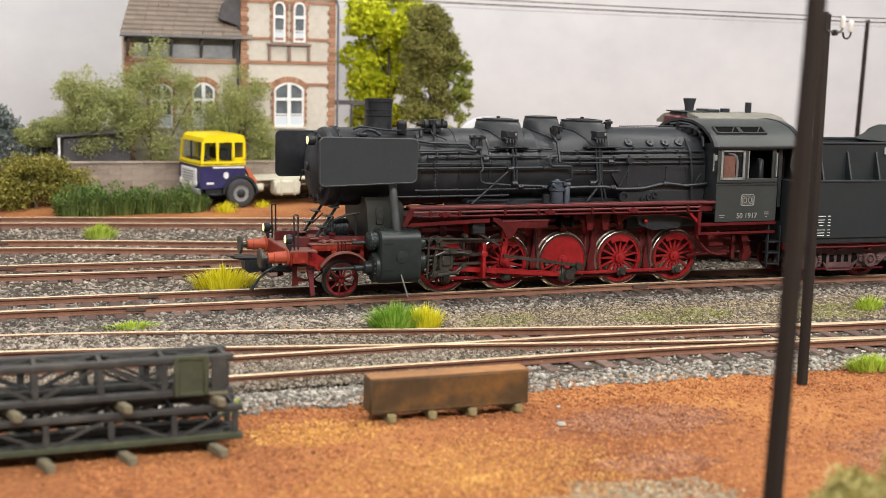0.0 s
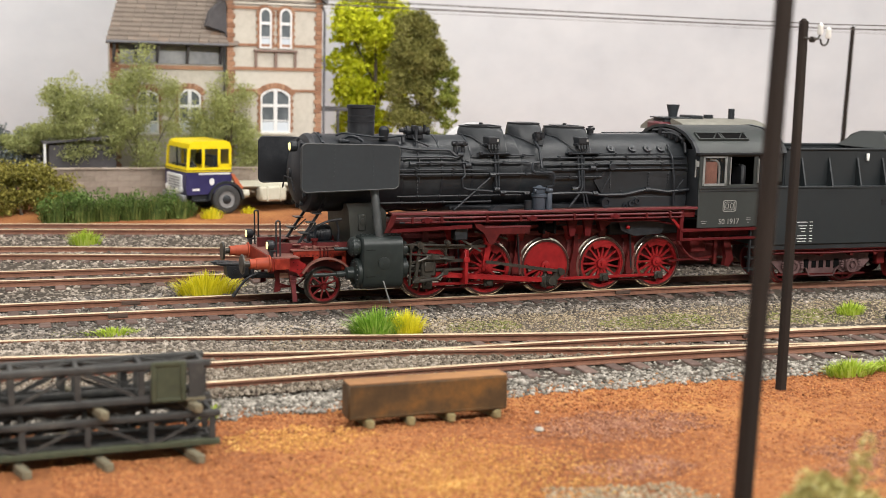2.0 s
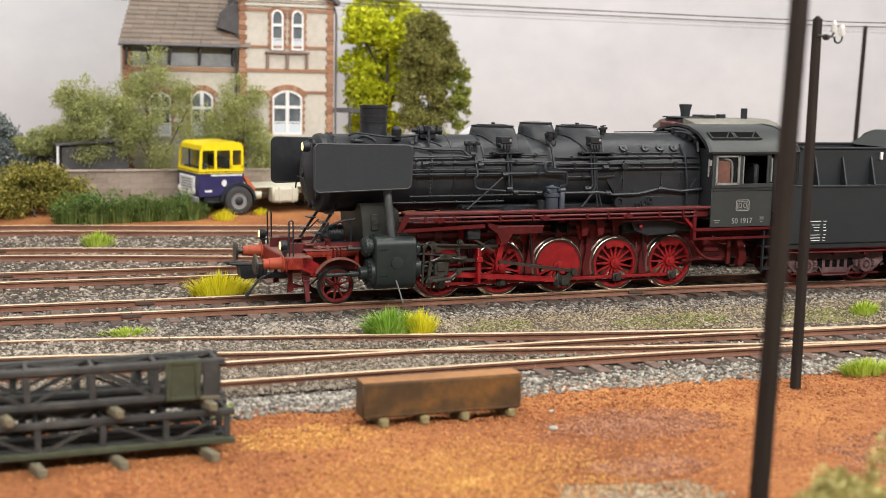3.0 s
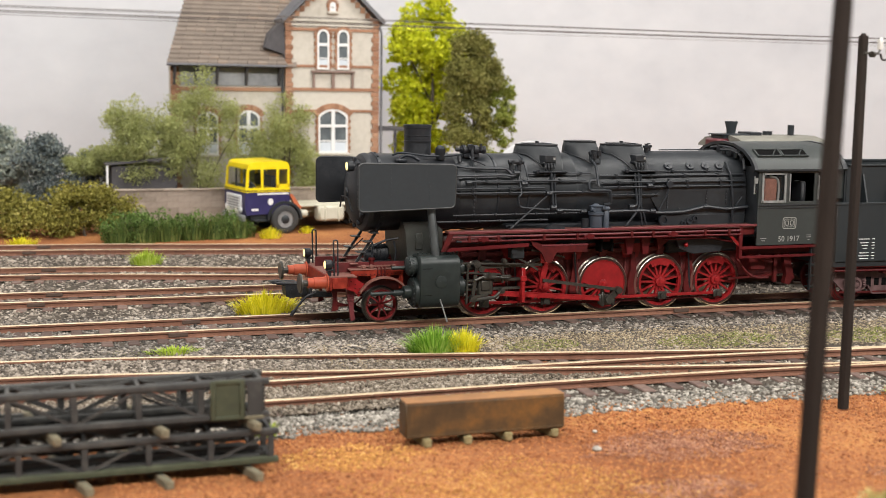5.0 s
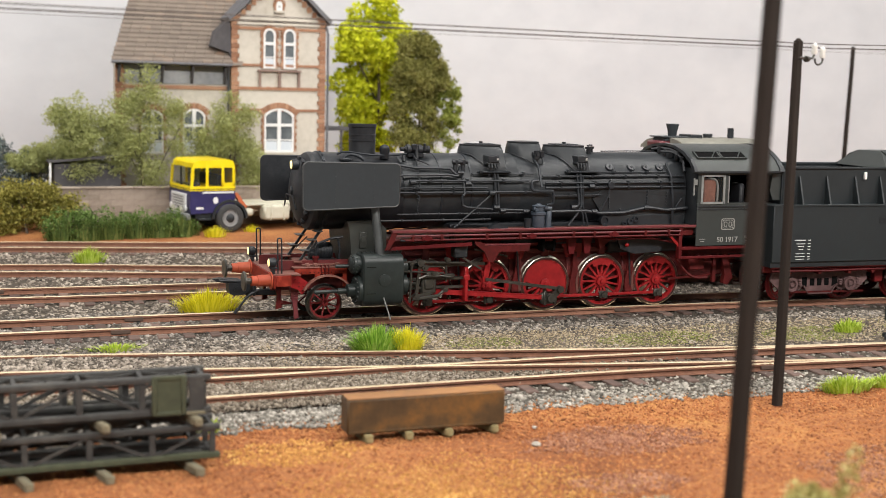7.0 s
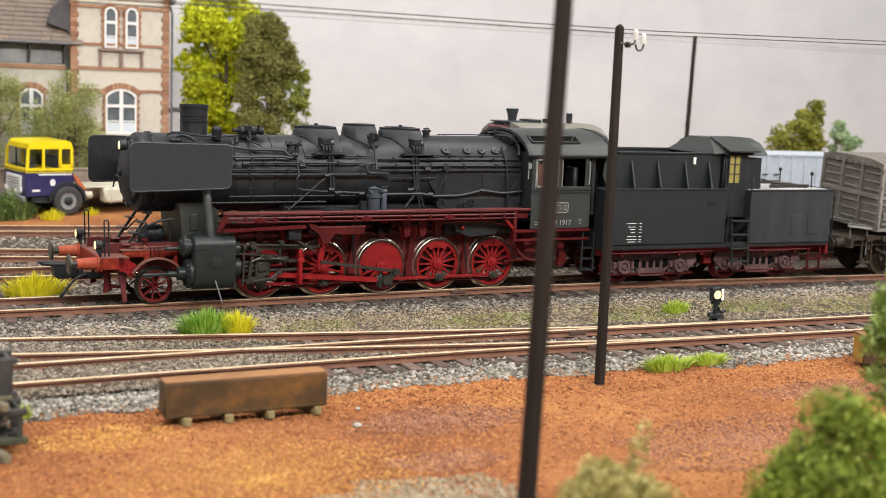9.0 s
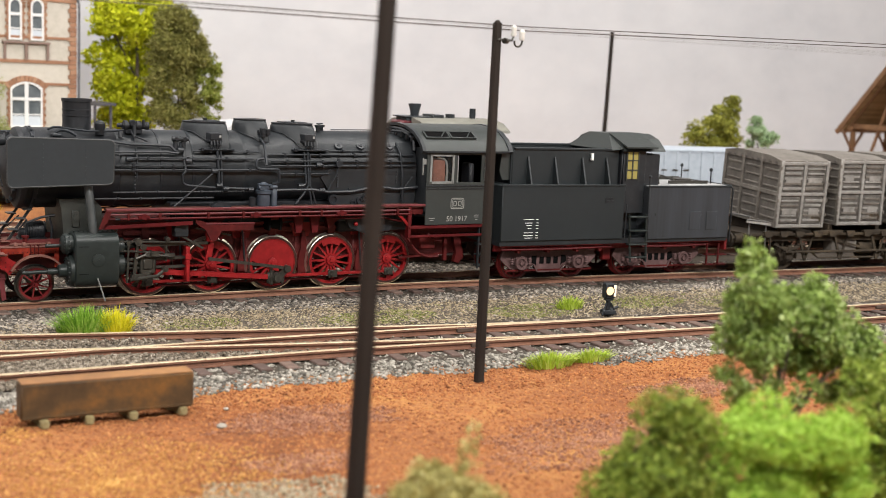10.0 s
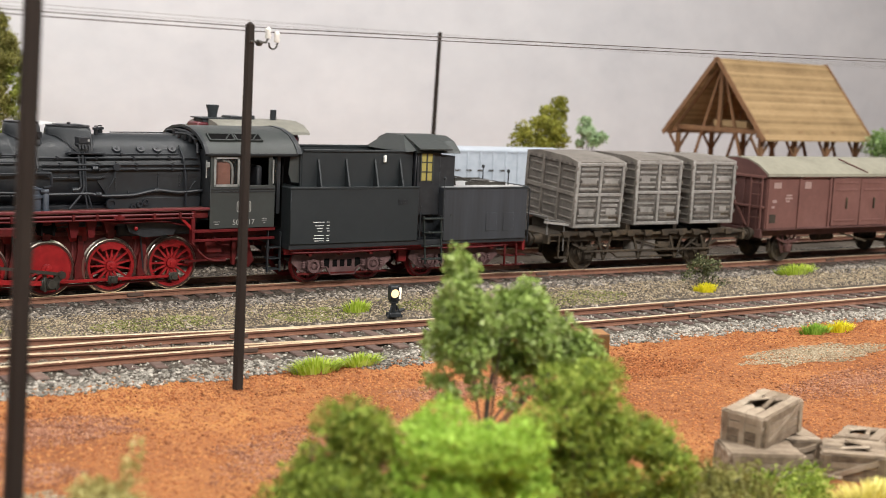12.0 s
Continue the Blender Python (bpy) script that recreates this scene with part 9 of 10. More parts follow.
def house_window(x0, x1, z0, z1, y, panes, arch, sill=True):
    """A window with a segmental head: z1 is the springing, arch the rise above it."""
    cx, hw = (x0 + x1) / 2, (x1 - x0) / 2
    r = (hw ** 2 + arch ** 2) / (2 * arch)
    half = math.degrees(math.asin(min(1, hw / r)))
    head = lambda grow: arc(r + grow, 90 - half, 90 + half, 10, cx, z1 + arch - r)
    outer = [(x0, z0), (x1, z0)] + head(0)
    t = 0.075
    inner = [(x0 + t, z0 + t), (x1 - t, z0 + t)] + [(cx + (a - cx) * (hw - t) / hw, c - t) for a, c in head(0)]
    w = hp("window", G().prism(outer, y - 0.01, y + 0.1), dark_glass)
    fr, n = G(), len(outer)
    for k in range(n):
        q = (k + 1) % n
        fr.prism([outer[k], outer[q], inner[q], inner[k]], y - 0.05, y + 0.0)
    zs = z0 + (z1 + arch - z0) * 0.62
    fr.box(x0 + t, x1 - t, y - 0.06, y + 0.02, zs - 0.06, zs + 0.06)
    if panes > 1:
        fr.box(cx - 0.075, cx + 0.075, y - 0.055, y + 0.02, z0 + t, z1 + arch - t)
    fr.box(x0 + t, x1 - t, y - 0.04, y + 0.02, z0 + (zs - z0) * 0.45 - 0.025, z0 + (zs - z0) * 0.45 + 0.025)
    hp("window_frame", fr, win_white, "white painted window frame", parent=w)
    hp("curtain", G().box(x0 + t, x1 - t, y - 0.02, y - 0.012, z0 + t, z0 + (zs - z0) * 0.4), net_curtain, parent=w)
    # brick ring over the head, brick jambs below
    n = 11 if hw > 0.4 else 8
    deep = 0.24 if hw > 0.4 else 0.14
    for k in range(n):
        ang = radians(-half - 5 + (2 * half + 10) * (k + 0.5) / n)
        px, pz = cx + r * math.sin(ang), z1 + arch - r + r * math.cos(ang)
        bw = r * radians(half + 5) / n
        hp("arch_brick", G().box(-bw - 0.004, bw + 0.004, y - 0.06, y + 0.04, 0.004, deep, 0.006, m=Matrix.Translation((px, 0, pz)) @ Matrix.Rotation(ang, 4, "Y")), brick_red, parent=w)
    for s, xx in ((-1, x0), (1, x1)):
        z, k = z0, 0
        while z < z1 - 0.05:
            o = 0.13 if k % 2 else 0.08
            hp("jamb_brick", G().box(xx, xx + s * o, y - 0.05, y + 0.04, z, z + 0.13, 0.005), brick_red, parent=w)
            z += 0.14
            k += 1
    if sill:
        hp("sill", G().box(x0 - 0.1, x1 + 0.1, y - 0.12, y + 0.02, z0 - 0.1, z0, 0.01), plaster, parent=w)
    return w


net_curtain = material("net_curtain", [(0.45, 0.5, 0.56), (0.6, 0.64, 0.68)], 0.8)
house_window(13.80, 14.31, 6.30, 7.72, -0.02, 1, 0.22, sill=False)
house_window(14.65, 15.16, 6.30, 7.72, -0.02, 1, 0.22, sill=False)
house_window(13.85, 15.11, 2.84, 4.40, -0.02, 2, 0.26)
house_window(10.54, 11.46, 2.76, 4.34, 0.33, 2, 0.24)
house_window(8.88, 9.76, 2.76, 4.30, 0.33, 2, 0.22)
house_window(14.33, 14.58, 8.68, 8.95, -0.02, 1, 0.11)
hp("window_ledge", G().box(13.55, 15.4, -0.14, 0.01, 6.16, 6.25, 0.01).box(13.6, 13.7, -0.1, 0.01, 5.55, 6.17).box(14.42, 14.54, -0.1, 0.01, 5.55, 6.17).box(15.26, 15.36, -0.1, 0.01, 5.55, 6.17), material("brown_stone_trim", [(0.16, 0.105, 0.085), (0.25, 0.175, 0.145)], 0.85))
# corbel steps under the gable
for k in range(9):
    t = k / 8
    for s in (-1, 1):
        x = 14.46 + s * (1.93 - 1.72 * t)
        hp("corbel_brick", G().box(x - 0.10, x + 0.10, -0.05, 0.01, 8.24 + 1.7 * t - 0.24, 8.24 + 1.7 * t, 0.01), brick_red)
# roofs: overlapping courses of tiles on the main roof, slate-grey verges on the wing
for s in (-1, 1):
    hp("wing_roof", G().prism([(14.46, 10.42), (14.46, 10.26), (14.46 + s * 2.14, 8.16), (14.46 + s * 2.2, 8.32)], -0.35, 2.4), slate)
RZ0, RZ1, RY0, RY1 = 6.42, 10.9, -0.15, 3.4
courses = 24
for k in range(courses):
    t0, t1 = k / courses, (k + 1) / courses
    y0, z0 = RY0 + (RY1 - RY0) * t0, RZ0 + (RZ1 - RZ0) * t0
    y1, z1 = RY0 + (RY1 - RY0) * t1, RZ0 + (RZ1 - RZ0) * t1
    xl = 7.68 + 1.7 * t0
    xr = min(12.5 + 0.8 * t0 * 2, 14.3)
    n = 12
    for i in range(n):
        xa, xb = xl + (xr - xl) * i / n, xl + (xr - xl) * (i + 1) / n
        g = G()
        g.ring([[Vector((xa + 0.01, y0 - 0.03, z0)), Vector((xa + 0.01, y0 - 0.03, z0 + 0.075)), Vector((xa + 0.01, y1, z1 + 0.02)), Vector((xa + 0.01, y1, z1 - 0.03))],
                [Vector((xb - 0.006, y0 - 0.03, z0)), Vector((xb - 0.006, y0 - 0.03, z0 + 0.075)), Vector((xb - 0.006, y1, z1 + 0.02)), Vector((xb - 0.006, y1, z1 - 0.03))]])
        hp("roof_tile", g, tile_mat)
hp("roof_core", G().add([(7.72, RY0, RZ0 - 0.04), (12.9, RY0, RZ0 - 0.04), (14.5, RY1, RZ1 - 0.05), (9.4, RY1, RZ1 - 0.05), (9.4, RY1 + 0.2, RZ1 - 0.05), (7.72, RY0 + 0.6, RZ0 - 0.04), (12.9, RY0 + 0.6, RZ0 - 0.04), (14.5, RY1 + 0.2, RZ1 - 0.05)],
                         [(0, 1, 2, 3), (0, 3, 4, 5), (5, 4, 7, 6), (3, 2, 7, 4), (1, 6, 7, 2), (0, 5, 6, 1)]), tile_mat)
hp("gutter", G().cyl((7.66, -0.22, 6.40), (12.48, -0.22, 6.38), 0.06, seg=10).box(7.7, 12.48, -0.18, 0.3, 6.34, 6.37), slate)
hp("downpipe", G().tube([(12.36, -0.2, 6.38), (12.4, 0.2, 6.0), (12.4, 0.25, 5.0), (12.4, 0.25, 0)], 0.05, smooth=1).tube([(16.46, -0.1, 8.1), (16.54, -0.12, 7.8), (16.54, -0.12, 0)], 0.05), slate)
# Dark plate that stands for the wing eave's shadow on the main roof.
hp("valley_flashing", G().prism([(11.6, 7.15), (11.85, 7.75), (12.42, 8.3), (12.5, 6.5), (12.38, 6.9)], -0.02, 0.9), dark_wood)
hp("side_porch_roof", G().box(16.5, 18.2, 0.3, 2.5, 3.75, 3.88, 0.01).box(17.95, 18.05, 0.4, 0.5, 0, 3.8).box(17.3, 17.38, 0.4, 0.5, 0, 3.8), dark_wood)

gw_mat = material("grey_garden_wall", [(0.19, 0.152, 0.12), (0.285, 0.232, 0.19), (0.345, 0.288, 0.238)], 0.95, 0, 6, 0.6, 0.006, 20, per="object")
gw = thing("garden_wall", (10.5, 48.9, -0.3), "long low grey-brown garden wall of block courses with coping", "wall", kind="structure")
part("wall", G().box(-5.2, 12, 0.02, 0.23, 0, 1.78), gw_mat, gw)
block_mesh = G().box(0.004, 0.856, 0.008, 0.242, 0.003, 0.2195, 0.004).mesh("block", gw_mat)
for r in range(8):
    for k in range(20):
        part("block", block_mesh, gw_mat, gw, m=pose(-5.2 + 0.86 * k - (0.43 if r % 2 else 0), 0, 0.2225 * r))
for k in range(17):
    part("coping", G().box(-5.25 + 1.02 * k, -4.24 + 1.02 * k, -0.05, 0.30, 1.78, 1.85, 0.015), gw_mat, gw)
shed = thing("low_shed", (6.6, 49.3, -0.3), "low dark timber shed behind the garden wall", "shed")
part("shed_wall", G().box(-1.2, 1.3, 0.2, 1.6, 0, 2.7), dark_wood, shed)
part("shed_roof", G().prism([(-1.45, 2.75), (-1.45, 2.82), (1.5, 3.1), (1.5, 3.0)], 0, 1.8), dark_wood, shed)
part("shed_post", G().box(-1.42, -1.34, 0.02, 0.1, 0, 2.78), win_white, shed, "white post")

# the lorry
yellow = material("yellow_lorry_paint", [(0.62, 0.46, 0.0), (0.78, 0.60, 0.005), (0.84, 0.68, 0.03)], 0.35, 0, 3, 0.6, coat=0.3)
navy = material("navy_lorry_paint", [(0.012, 0.01, 0.05), (0.022, 0.018, 0.085), (0.04, 0.036, 0.12)], 0.4, 0, 3, 0.6)
cream = material("cream_chassis_paint", [(0.3444, 0.3280, 0.2542), (0.4592, 0.4428, 0.3526), (0.5248, 0.5084, 0.4264)], 0.6)
rubber = material("black_rubber", [(0.015, 0.015, 0.016), (0.03, 0.03, 0.03), (0.06, 0.058, 0.055)], 0.8)
silver = material("dull_silver", [(0.1100, 0.1128, 0.1155), (0.1870, 0.1898, 0.1925), (0.2750, 0.2778, 0.2805)], 0.5, 0.1)
lorry = thing("lorry", (11.0, 47.45, -0.02), "yellow and navy vintage lorry cab on a cream chassis", "lorry", rz=9)
W = 1.2
part("cab_lower", G().prism([(-1.55, 0.75), (-1.62, 1.05), (-1.6, 1.62), (0.62, 1.62), (0.62, 0.82)], -W, W), navy, lorry)
part("cab_waist", G().prism([(-1.62, 1.62), (-1.58, 1.78), (0.62, 1.78), (0.62, 1.62)], -W - 0.01, W + 0.01), yellow, lorry)
part("cab_line", G().box(-1.62, 0.63, -W - 0.015, W + 0.015, 1.66, 1.69), black, lorry)
part("name_band", G().box(-1.0, 0.55, -W - 0.012, -W - 0.002, 1.52, 1.58), win_white, lorry, "white band")
part("cab_roof", G().prism([(-1.45, 2.52), (-1.42, 2.66), (-1.25, 2.76), (0.35, 2.79), (0.56, 2.72), (0.62, 2.55), (0.62, 2.48), (-1.45, 2.48)], -W + 0.02, W - 0.02), yellow, lorry)
for s in (-1, 1):
    for xa, xb, la in ((-1.58, -1.45, 0.06), (-0.82, -0.70, 0), (-0.05, 0.08, 0), (0.5, 0.62, 0)):
        part("cab_pillar", G().prism([(xa, 1.76), (xb, 1.76), (xb + la, 2.5), (xa + la, 2.5)], s * (W - 0.06), s * W), yellow, lorry)
    part("cab_side_panel", G().box(-0.05, 0.6, s * (W - 0.05), s * W, 1.76, 1.92), yellow, lorry)
    part("side_window", G().box(-0.74, 0.52, s * (W - 0.04), s * (W - 0.03), 1.78, 2.48), pane, lorry)
    part("wheel_arch", G().prism(arc(0.72, 0, 180, 14, 0.36, 0.55) + arc(0.62, 180, 0, 14, 0.36, 0.55), s * (W - 0.45), s * (W + 0.05)), black, lorry)
    wh = part("wheel", G().lathe([(-0.15, 0.32), (-0.16, 0.44), (-0.13, 0.52), (-0.09, 0.55), (0.09, 0.55), (0.13, 0.52), (0.16, 0.44), (0.15, 0.32)], (0, 0, 0), "Y", 28, caps=False), rubber, lorry, m=pose(0.36, s * (W - 0.06), 0.56))
    part("rim", G().lathe([(-s * 0.02, 0.05), (s * 0.02, 0.12), (-s * 0.02 + s * 0.08, 0.18), (s * 0.1, 0.27), (s * 0.155, 0.31), (s * 0.13, 0.32)], (0, 0, 0), "Y", 24), silver, wh, "dull silver rim")
    part("hub", G().lathe([(s * 0.0, 0.25), (s * 0.1, 0.24), (s * 0.15, 0.13), (s * 0.17, 0.05)], (0, 0, 0), "Y", 16), black, wh)
    wh2 = part("wheel", G().lathe([(-0.25, 0.3), (-0.25, 0.46), (-0.2, 0.5), (0.2, 0.5), (0.25, 0.46), (0.25, 0.3)], (0, 0, 0), "Y", 28, caps=False), rubber, lorry, m=pose(3.9, s * (W - 0.25), 0.52))
    part("rim", G().lathe([(-0.05, 0.1), (s * 0.1, 0.3), (s * 0.2, 0.31)], (0, 0, 0), "Y", 24), silver, wh2)
    part("fuel_tank", G().box(1.5, 2.6, s * 0.6, s * 1.12, 0.42, 1.0, 0.08), cream, lorry)
    part("tank_strap", G().box(1.75, 1.82, s * 0.58, s * 1.14, 0.4, 1.02, 0.02).box(2.3, 2.37, s * 0.58, s * 1.14, 0.4, 1.02, 0.02), cream, lorry)
    part("air_tank", G().cyl((0.95, s * 0.8, 0.72), (1.4, s * 0.8, 0.72), 0.16, seg=16), cream, lorry)
part("windscreen", G().box(-1.54, -1.53, -W + 0.08, W - 0.08, 1.8, 2.5), pane, lorry)
part("screen_pillar", G().box(-1.56, -1.5, -0.03, 0.03, 1.76, 2.5), black, lorry)
part("rear_panel", G().box(0.58, 0.62, -W + 0.03, W - 0.03, 1.76, 2.5), yellow, lorry)
part("dashboard", G().box(-1.4, -1.1, -1.0, 1.0, 1.5, 1.85, 0.05).cyl((-0.95, -0.5, 1.75), (-0.88, -0.5, 1.82), 0.22, seg=18), black, lorry)
part("seat", G().box(-0.2, 0.1, -1.0, 1.0, 1.5, 2.2, 0.06).box(-0.6, 0.1, -1.0, 1.0, 1.4, 1.62, 0.05), black_dull, lorry)
part("grille", G().box(-1.68, -1.6, -0.85, 0.85, 0.85, 1.5, 0.03), win_white, lorry, "white front grille panel")
for k in range(5):
    part("grille_bar", G().box(-1.70, -1.67, -0.6, 0.6, 0.95 + 0.1 * k, 0.99 + 0.1 * k), silver, lorry)
part("bumper", G().box(-1.78, -1.58, -W, W, 0.52, 0.76, 0.03), silver, lorry)
for y in (-0.85, 0.85):
    part("headlight", G().lathe([(-1.72, 0.02), (-1.71, 0.1), (-1.66, 0.12)], (0, y, 0.95), "X", 16), win_white, lorry)
part("door_badge", G().lathe([(-W - 0.012, 0.02), (-W - 0.012, 0.13), (-W - 0.004, 0.13)], (-0.35, 0, 1.25), "Y", 20), win_white, lorry, "round white badge")
part("small_writing", G().box(-1.3, -0.95, -W - 0.01, -W - 0.002, 0.92, 1.0), win_white, lorry)
part("step", G().box(-1.2, -0.5, -W, -W + 0.3, 0.5, 0.56, 0.01).box(-1.3, -0.4, -W + 0.1, W - 0.1, 0.55, 0.8), black, lorry)
part("chassis", G().box(-1.4, 4.8, -0.5, -0.36, 0.72, 0.98, 0.02).box(-1.4, 4.8, 0.36, 0.5, 0.72, 0.98, 0.02).box(0.7, 4.8, -0.9, 0.9, 0.98, 1.06, 0.02), cream, lorry)
part("spare_bracket", G().prism([(0.62, 1.5), (0.75, 1.5), (1.15, 0.95), (0.95, 0.9)], -1.0, -0.8), material("orange_red_bracket", [(0.4, 0.09, 0.03), (0.55, 0.15, 0.06)], 0.5), lorry, "orange-red bracket")

# the cab is short in relation to the chassis
cab_fit = Matrix.Translation((0.35, 0, 0)) @ Matrix.Diagonal((0.8, 1, 1, 1)) @ Matrix.Translation((-0.35, 0, 0))
for ob in lorry.children:
    kind_of = ob.name.split(".")[0]
    if kind_of.startswith("cab_") or kind_of in ("name_band", "side_window", "windscreen", "screen_pillar", "rear_panel", "dashboard", "seat", "grille", "grille_bar", "bumper", "headlight", "door_badge", "small_writing", "step"):
        ob.matrix_basis = cab_fit @ ob.matrix_basis
    elif kind_of in ("fuel_tank", "tank_strap"):
        ob.matrix_basis = Matrix.Translation((0.3, 0, 0)) @ ob.matrix_basis

# hedges and bushes along the road
def hedge(name, at, x0, x1, d, h, count, size, mat, label, seed):
    t = thing(name, at, label, "hedge" if "hedge" in name else "bush")
    rng = random.Random(seed)
    bl = []
    x = x0
    while x < x1:
        r = rng.uniform(0.3, 0.45)
        bl.append((x, rng.uniform(-d, d), rng.uniform(0.2, h - r * 0.8), r, r))
        x += rng.uniform(0.05, 0.12)
    part("stem", G().box(x0, x1, -d * 0.6, d * 0.6, 0, h * 0.5, 0.1), bark, t)
    leaf_cloud("leaves", bl, count, size, mat, t, seed, 0.5)
    return t


hedge("hedge", (7.6, 46.4, -0.3), -2.6, 2.5, 0.35, 1.3, 13000, 0.05, leaf_hedge, "dense dark green hedge beside the road", 81)
leaf_moss = leaf_material("brown_green_leaf", [(0.0781, 0.0721, 0.0118), (0.1897, 0.1752, 0.0307), (0.3012, 0.2732, 0.0587), (0.4462, 0.3916, 0.1174)])
tree("bush", (4.2, 47.6, -0.3), lumps(91, 34, 0, 0, 1.2, 1.9, 0.7, 0.9, 0.35, 0.62), 12000, 0.06, leaf_moss, "brownish green bush behind the road", "bush", 0.05, 1.6, 21, limbs=12, shell=0.1)
tree("bush", (1.0, 47.8, -0.3), lumps(92, 34, 0, 0, 1.1, 2.0, 0.7, 0.8, 0.35, 0.62), 11000, 0.06, leaf_moss, "brownish green bush behind the road", "bush", 0.05, 1.6, 22, limbs=12, shell=0.1)
tree("bush", (4.55, 50.6, -0.3), lumps(93, 20, 0, 0, 2.85, 0.75, 0.3, 0.5, 0.25, 0.42), 6000, 0.055, leaf_hazy, "pale yellow-green bush in front of the backdrop", "bush", 0.05, 2.6, 23, shell=0.2)
tree("bush", (0.6, 53, -0.3), lumps(94, 26, 0, 0, 2.5, 2.4, 0.8, 1.5, 0.5, 0.75), 9000, 0.10, leaf_blue, "bluish hazy bush in front of the backdrop", "bush", 0.06, 2.6, 24)
# Darker bluish leaves: the bush's shade is put into their colour.
leaf_shade = leaf_material("shaded_blue_grey_leaf", [(0.07, 0.09, 0.10), (0.12, 0.145, 0.15), (0.18, 0.205, 0.19), (0.26, 0.28, 0.23)])
tree("bush", (3.4, 51.0, -0.3), lumps(111, 46, 0, 0, 2.2, 1.9, 0.5, 1.5, 0.34, 0.55), 17000, 0.06, leaf_shade, "bush behind the garden wall, shade painted in blue-grey leaves", "bush", 0.05, 2.6, 37, shell=0.25)
tree("bush", (5.6, 52.2, -0.3), lumps(95, 16, 0, 0, 2.4, 1.0, 0.6, 0.8, 0.35, 0.5), 6000, 0.08, leaf_hazy, "pale haze-toned green bush in front of the backdrop", "bush", 0.06, 2.4, 25)
tree("small_tree", (6.45, 49.9, -0.3), lumps(96, 40, 0.2, 0, 3.3, 1.3, 0.6, 1.4, 0.4, 0.66) + lumps(99, 12, -0.6, 0, 4.4, 0.6, 0.4, 0.7, 0.28, 0.45) + [(-0.1, 0, 5.2, 0.3, 0.4), (-0.9, 0, 5.0, 0.32, 0.35)], 21000, 0.046, leaf_hazy, "slender green tree paled by painted haze before the house", "tree", 0.07, 4.6, 26, shell=0.12)
tree("small_tree", (8.75, 49.7, -0.3), lumps(97, 52, 0, 0, 3.8, 1.75, 0.6, 2.1, 0.4, 0.68) + [(0.3, 0, 6.3, 0.5, 0.45), (-0.5, 0, 6.1, 0.4, 0.45)], 22000, 0.046, leaf_hazy, "slender haze-paled green tree with gaps in its crown", "tree", 0.07, 5.2, 27, shell=0.08)
tree("small_tree", (12.35, 49.6, -0.3), lumps(98, 46, 0, 0, 3.1, 1.7, 0.6, 1.8, 0.4, 0.66) + [(-0.1, 0, 5.3, 0.5, 0.45), (-0.6, 0, 4.9, 0.4, 0.45)], 21000, 0.046, leaf_hazy, "slender green tree paled by painted haze before the house", "tree", 0.07, 4.8, 28, shell=0.1)
tree("tree", (19.7, 53.5, -0.3), lumps(101, 44, 0, 0, 6.2, 1.5, 0.9, 3.8, 0.55, 0.8) + [(0.1, 0, 10.2, 0.6, 0.8), (-1.2, -0.3, 3.2, 0.6, 0.7)], 24000, 0.10, leaf_yellow, "tall bright yellow-green tree beside the house", "tree", 0.14, 9, 31)
leaf_spray = leaf_material("yellowish_spray_leaf", [(0.10, 0.125, 0.02), (0.22, 0.26, 0.045), (0.33, 0.37, 0.07), (0.48, 0.50, 0.16)], trans=0.35)
olive_tree = tree("tree", (20.95, 50.6, -0.3), lumps(102, 70, -0.35, 0, 5.7, 1.0, 0.7, 2.7, 0.3, 0.56) + lumps(109, 14, 0.5, 0, 6.2, 0.7, 0.5, 1.3, 0.25, 0.45), 46000, 0.056, leaf_olive, "dark olive green tree with a loose crown", "tree", 0.12, 7.4, 32, shell=0.35)
leaf_cloud("side_spray", lumps(103, 34, 1.25, -0.1, 4.9, 0.65, 0.5, 1.6, 0.14, 0.3) + lumps(110, 10, 0.8, -0.3, 3.0, 0.6, 0.3, 0.7, 0.15, 0.3), 6500, 0.056, leaf_spray, olive_tree, 36, 0.2, label="lighter yellowish green sprays of leaves")
leaf_auto = leaf_material("autumn_green_leaf", [(0.0730, 0.0819, 0.0109), (0.1773, 0.1856, 0.0217), (0.2816, 0.2840, 0.0434), (0.3755, 0.3713, 0.0868)])
tree("tree", (46.9, 45.5, -0.3), lumps(104, 24, 0.2, 0, 3.6, 0.85, 0.6, 1.3, 0.32, 0.5) + lumps(108, 8, 0.7, 0, 5.0, 0.4, 0.3, 0.6, 0.25, 0.4) + lumps(105, 12, -1.5, 0, 3.1, 0.6, 0.4, 0.9, 0.25, 0.42), 7500, 0.08, leaf_auto, "small olive green tree near the backdrop", "tree", 0.07, 3.8, 33)
tree("tree", (51.2, 47.0, -0.3), lumps(106, 12, 0, 0, 3.5, 0.8, 0.5, 1.0, 0.3, 0.4), 3000, 0.08, leaf_material("pale_mint_leaf", [(0.18, 0.28, 0.12), (0.32, 0.45, 0.24), (0.44, 0.55, 0.36)]), "sparse pale mint green young tree", "tree", 0.06, 3.6, 34, shell=0.3)
tree("tree", (63.5, 36.8, -0.3), lumps(107, 20, 0, 0, 3.0, 1.2, 0.9, 1.4, 0.5, 0.7), 7000, 0.08, leaf_dark, "dark green tree beside the timber shelter", "tree", 0.1, 3.6, 35)

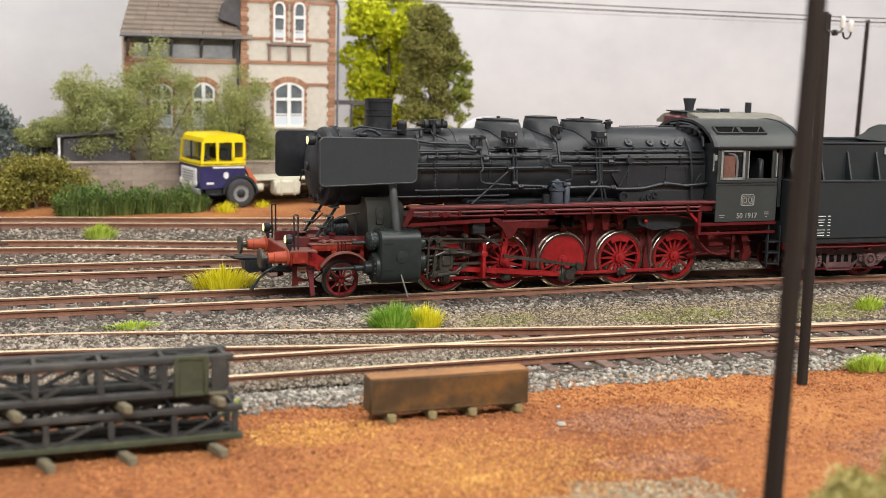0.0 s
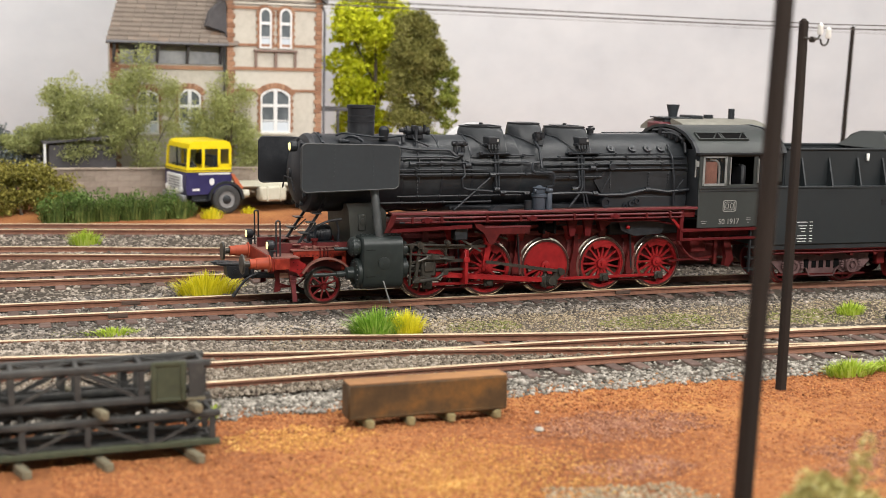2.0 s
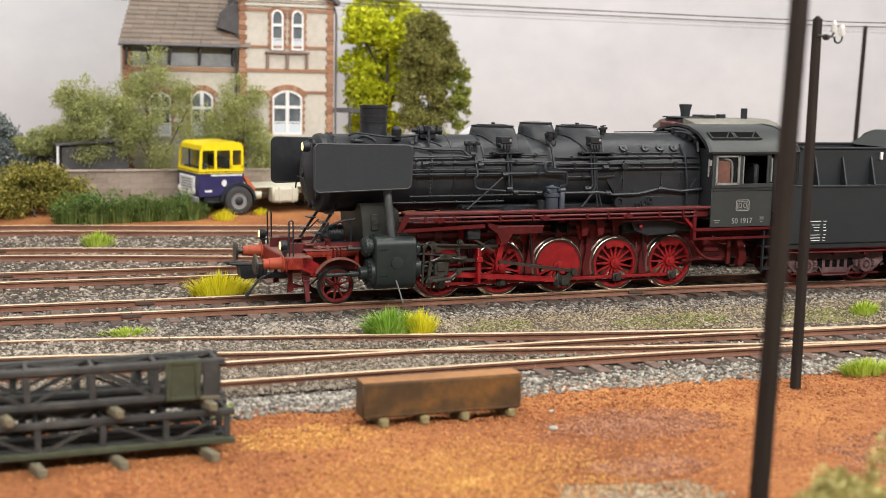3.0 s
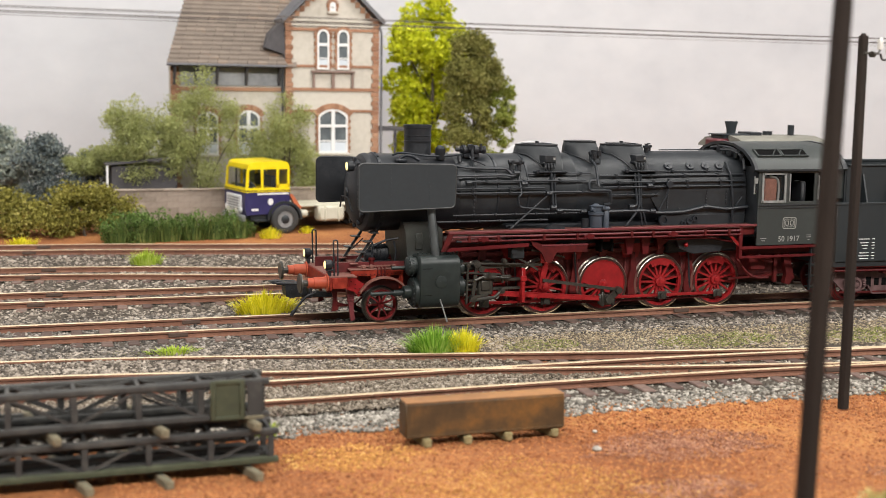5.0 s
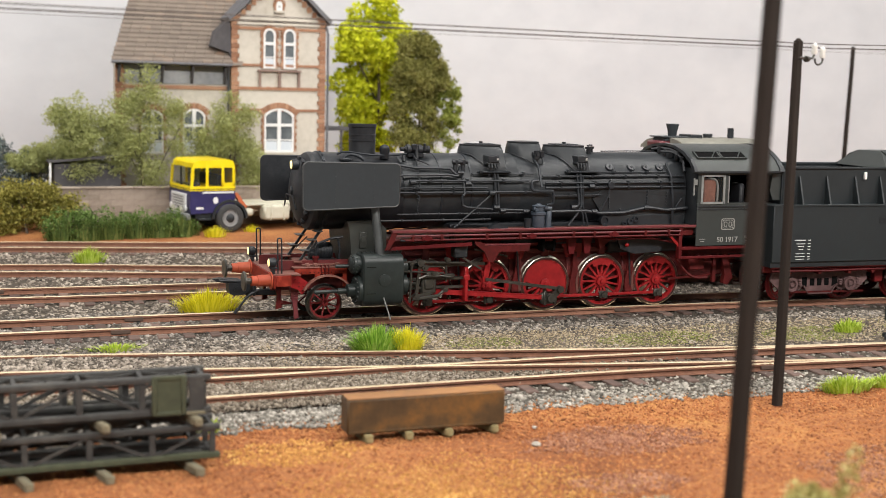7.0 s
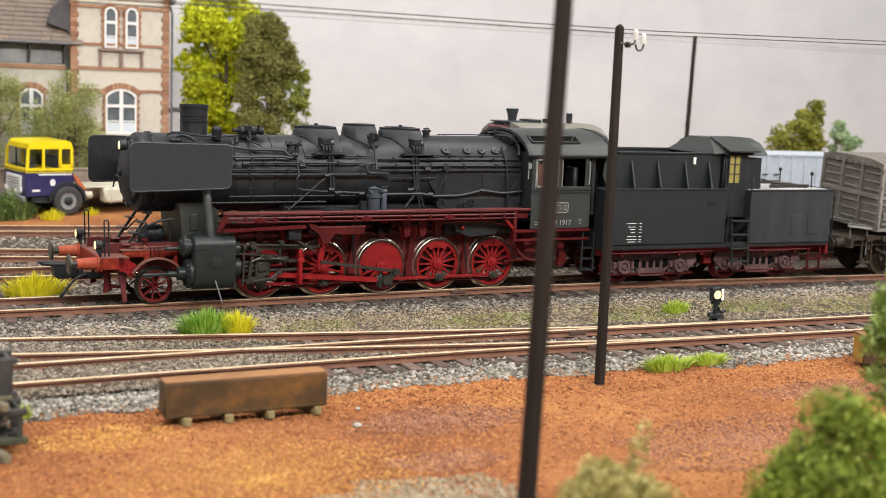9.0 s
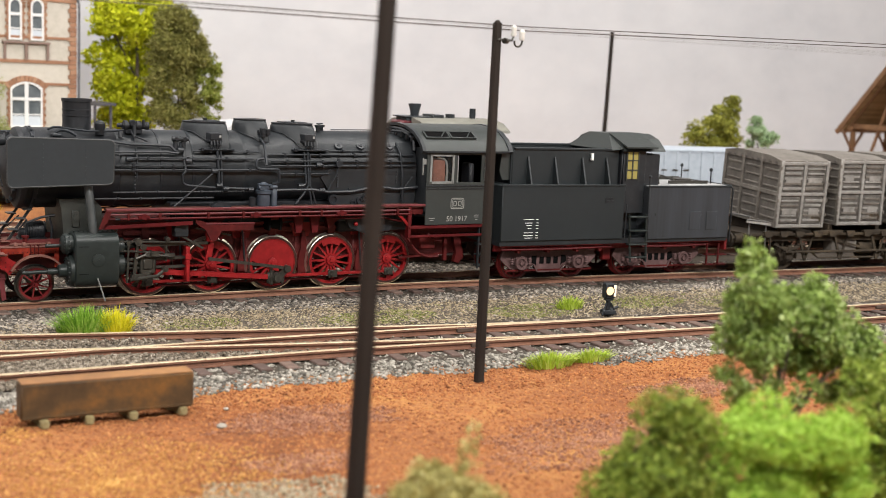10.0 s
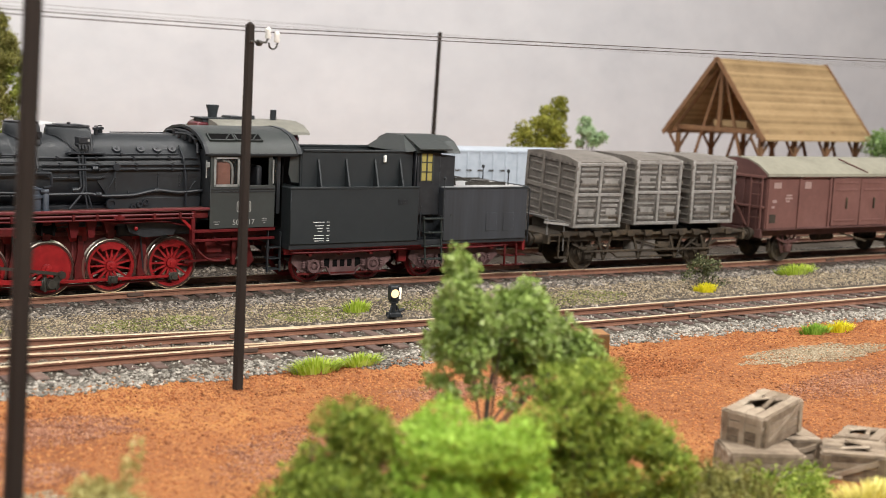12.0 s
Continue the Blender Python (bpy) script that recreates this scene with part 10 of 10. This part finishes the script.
# small lineside hut with a white roof
hutw = thing("lineside_hut", (20.9, 43.6, -0.45), "small grey lineside hut with a rounded white roof", "hut")
part("hut_wall", G().box(-1.1, 1.1, -0.8, 0.8, 0, 3.5), gw_mat, hutw)
part("hut_roof", G().prism([(-1.25, 3.45)] + arc(1.6, 140, 40, 8, 0, 2.45) + [(1.25, 3.45)], -1.0, 1.0), material("dull_white_roof", [(0.42, 0.42, 0.43), (0.52, 0.52, 0.53), (0.6, 0.6, 0.6)], 0.8), hutw)

# open timber shelter
roof_wood = material("golden_roof_boards", [(0.1518, 0.0958, 0.0409), (0.2632, 0.1764, 0.0828), (0.3341, 0.2318, 0.1168)], 0.8, 0, 6, 0.6, 0.004, 25, per="object")
beam_wood = material("brown_beam", [(0.09, 0.045, 0.02), (0.18, 0.095, 0.045), (0.26, 0.145, 0.07)], 0.8, 0, 8, 1.0)
hut = thing("timber_shelter", (54.7, 41.45, -0.3), "open timber shelter with a steep golden board roof", "shelter")
HL, HW, EZ, RZ = 8.5, 3.45, 3.85, 7.8
for s in (-1, 1):
    n = 30
    for k in range(n):
        t0, t1 = k / n, (k + 1) / n
        y0, z0, y1, z1 = s * (HW * (1 - t0)), EZ + (RZ - EZ) * t0, s * (HW * (1 - t1)), EZ + (RZ - EZ) * t1
        part("roof_board", G().ring([[Vector((x, y0, z0)), Vector((x, y0, z0 + 0.10)), Vector((x, y1, z1 + 0.05)), Vector((x, y1, z1 - 0.04))] for x in (-0.1, HL + 0.1)]), roof_wood, hut)
    for x in (-0.14, HL + 0.1):
        part("barge_board", G().bar((x, s * HW, EZ), (x, 0, RZ + 0.04), 0.06, 0.24), beam_wood, hut)
    part("eave_beam", G().box(0.1, HL - 0.1, s * (HW - 0.75), s * (HW - 0.55), EZ + 0.1, EZ + 0.35), beam_wood, hut)
    for x in (0.4, 3.0, 5.6, 8.1):
        part("post", G().box(x - 0.1, x + 0.1, s * (HW - 0.75), s * (HW - 0.55), 0, EZ + 0.2), beam_wood, hut)
        for d in (-1, 1):
            part("brace", G().bar((x, s * (HW - 0.65), EZ - 0.9), (x + d * 0.8, s * (HW - 0.65), EZ + 0.15), 0.1, 0.1), beam_wood, hut)
for x in (0.4, 3.0, 5.6, 8.1):
    part("tie_beam", G().box(x - 0.1, x + 0.1, -HW + 0.3, HW - 0.3, EZ + 0.25, EZ + 0.5), beam_wood, hut)
    part("king_post", G().box(x - 0.08, x + 0.08, -0.1, 0.1, EZ + 0.3, RZ - 0.2), beam_wood, hut)
    for s in (-1, 1):
        part("strut", G().bar((x, s * 0.1, RZ - 0.55), (x, s * 2.3, 0.6), 0.1, 0.13), beam_wood, hut)
        part("rafter", G().bar((x, s * (HW - 0.1), EZ), (x, 0, RZ - 0.1), 0.1, 0.14), beam_wood, hut)
part("loft_boards", G().box(0.6, 2.6, -1.6, 0.6, EZ + 0.52, EZ + 0.85, 0.02), roof_wood, hut)
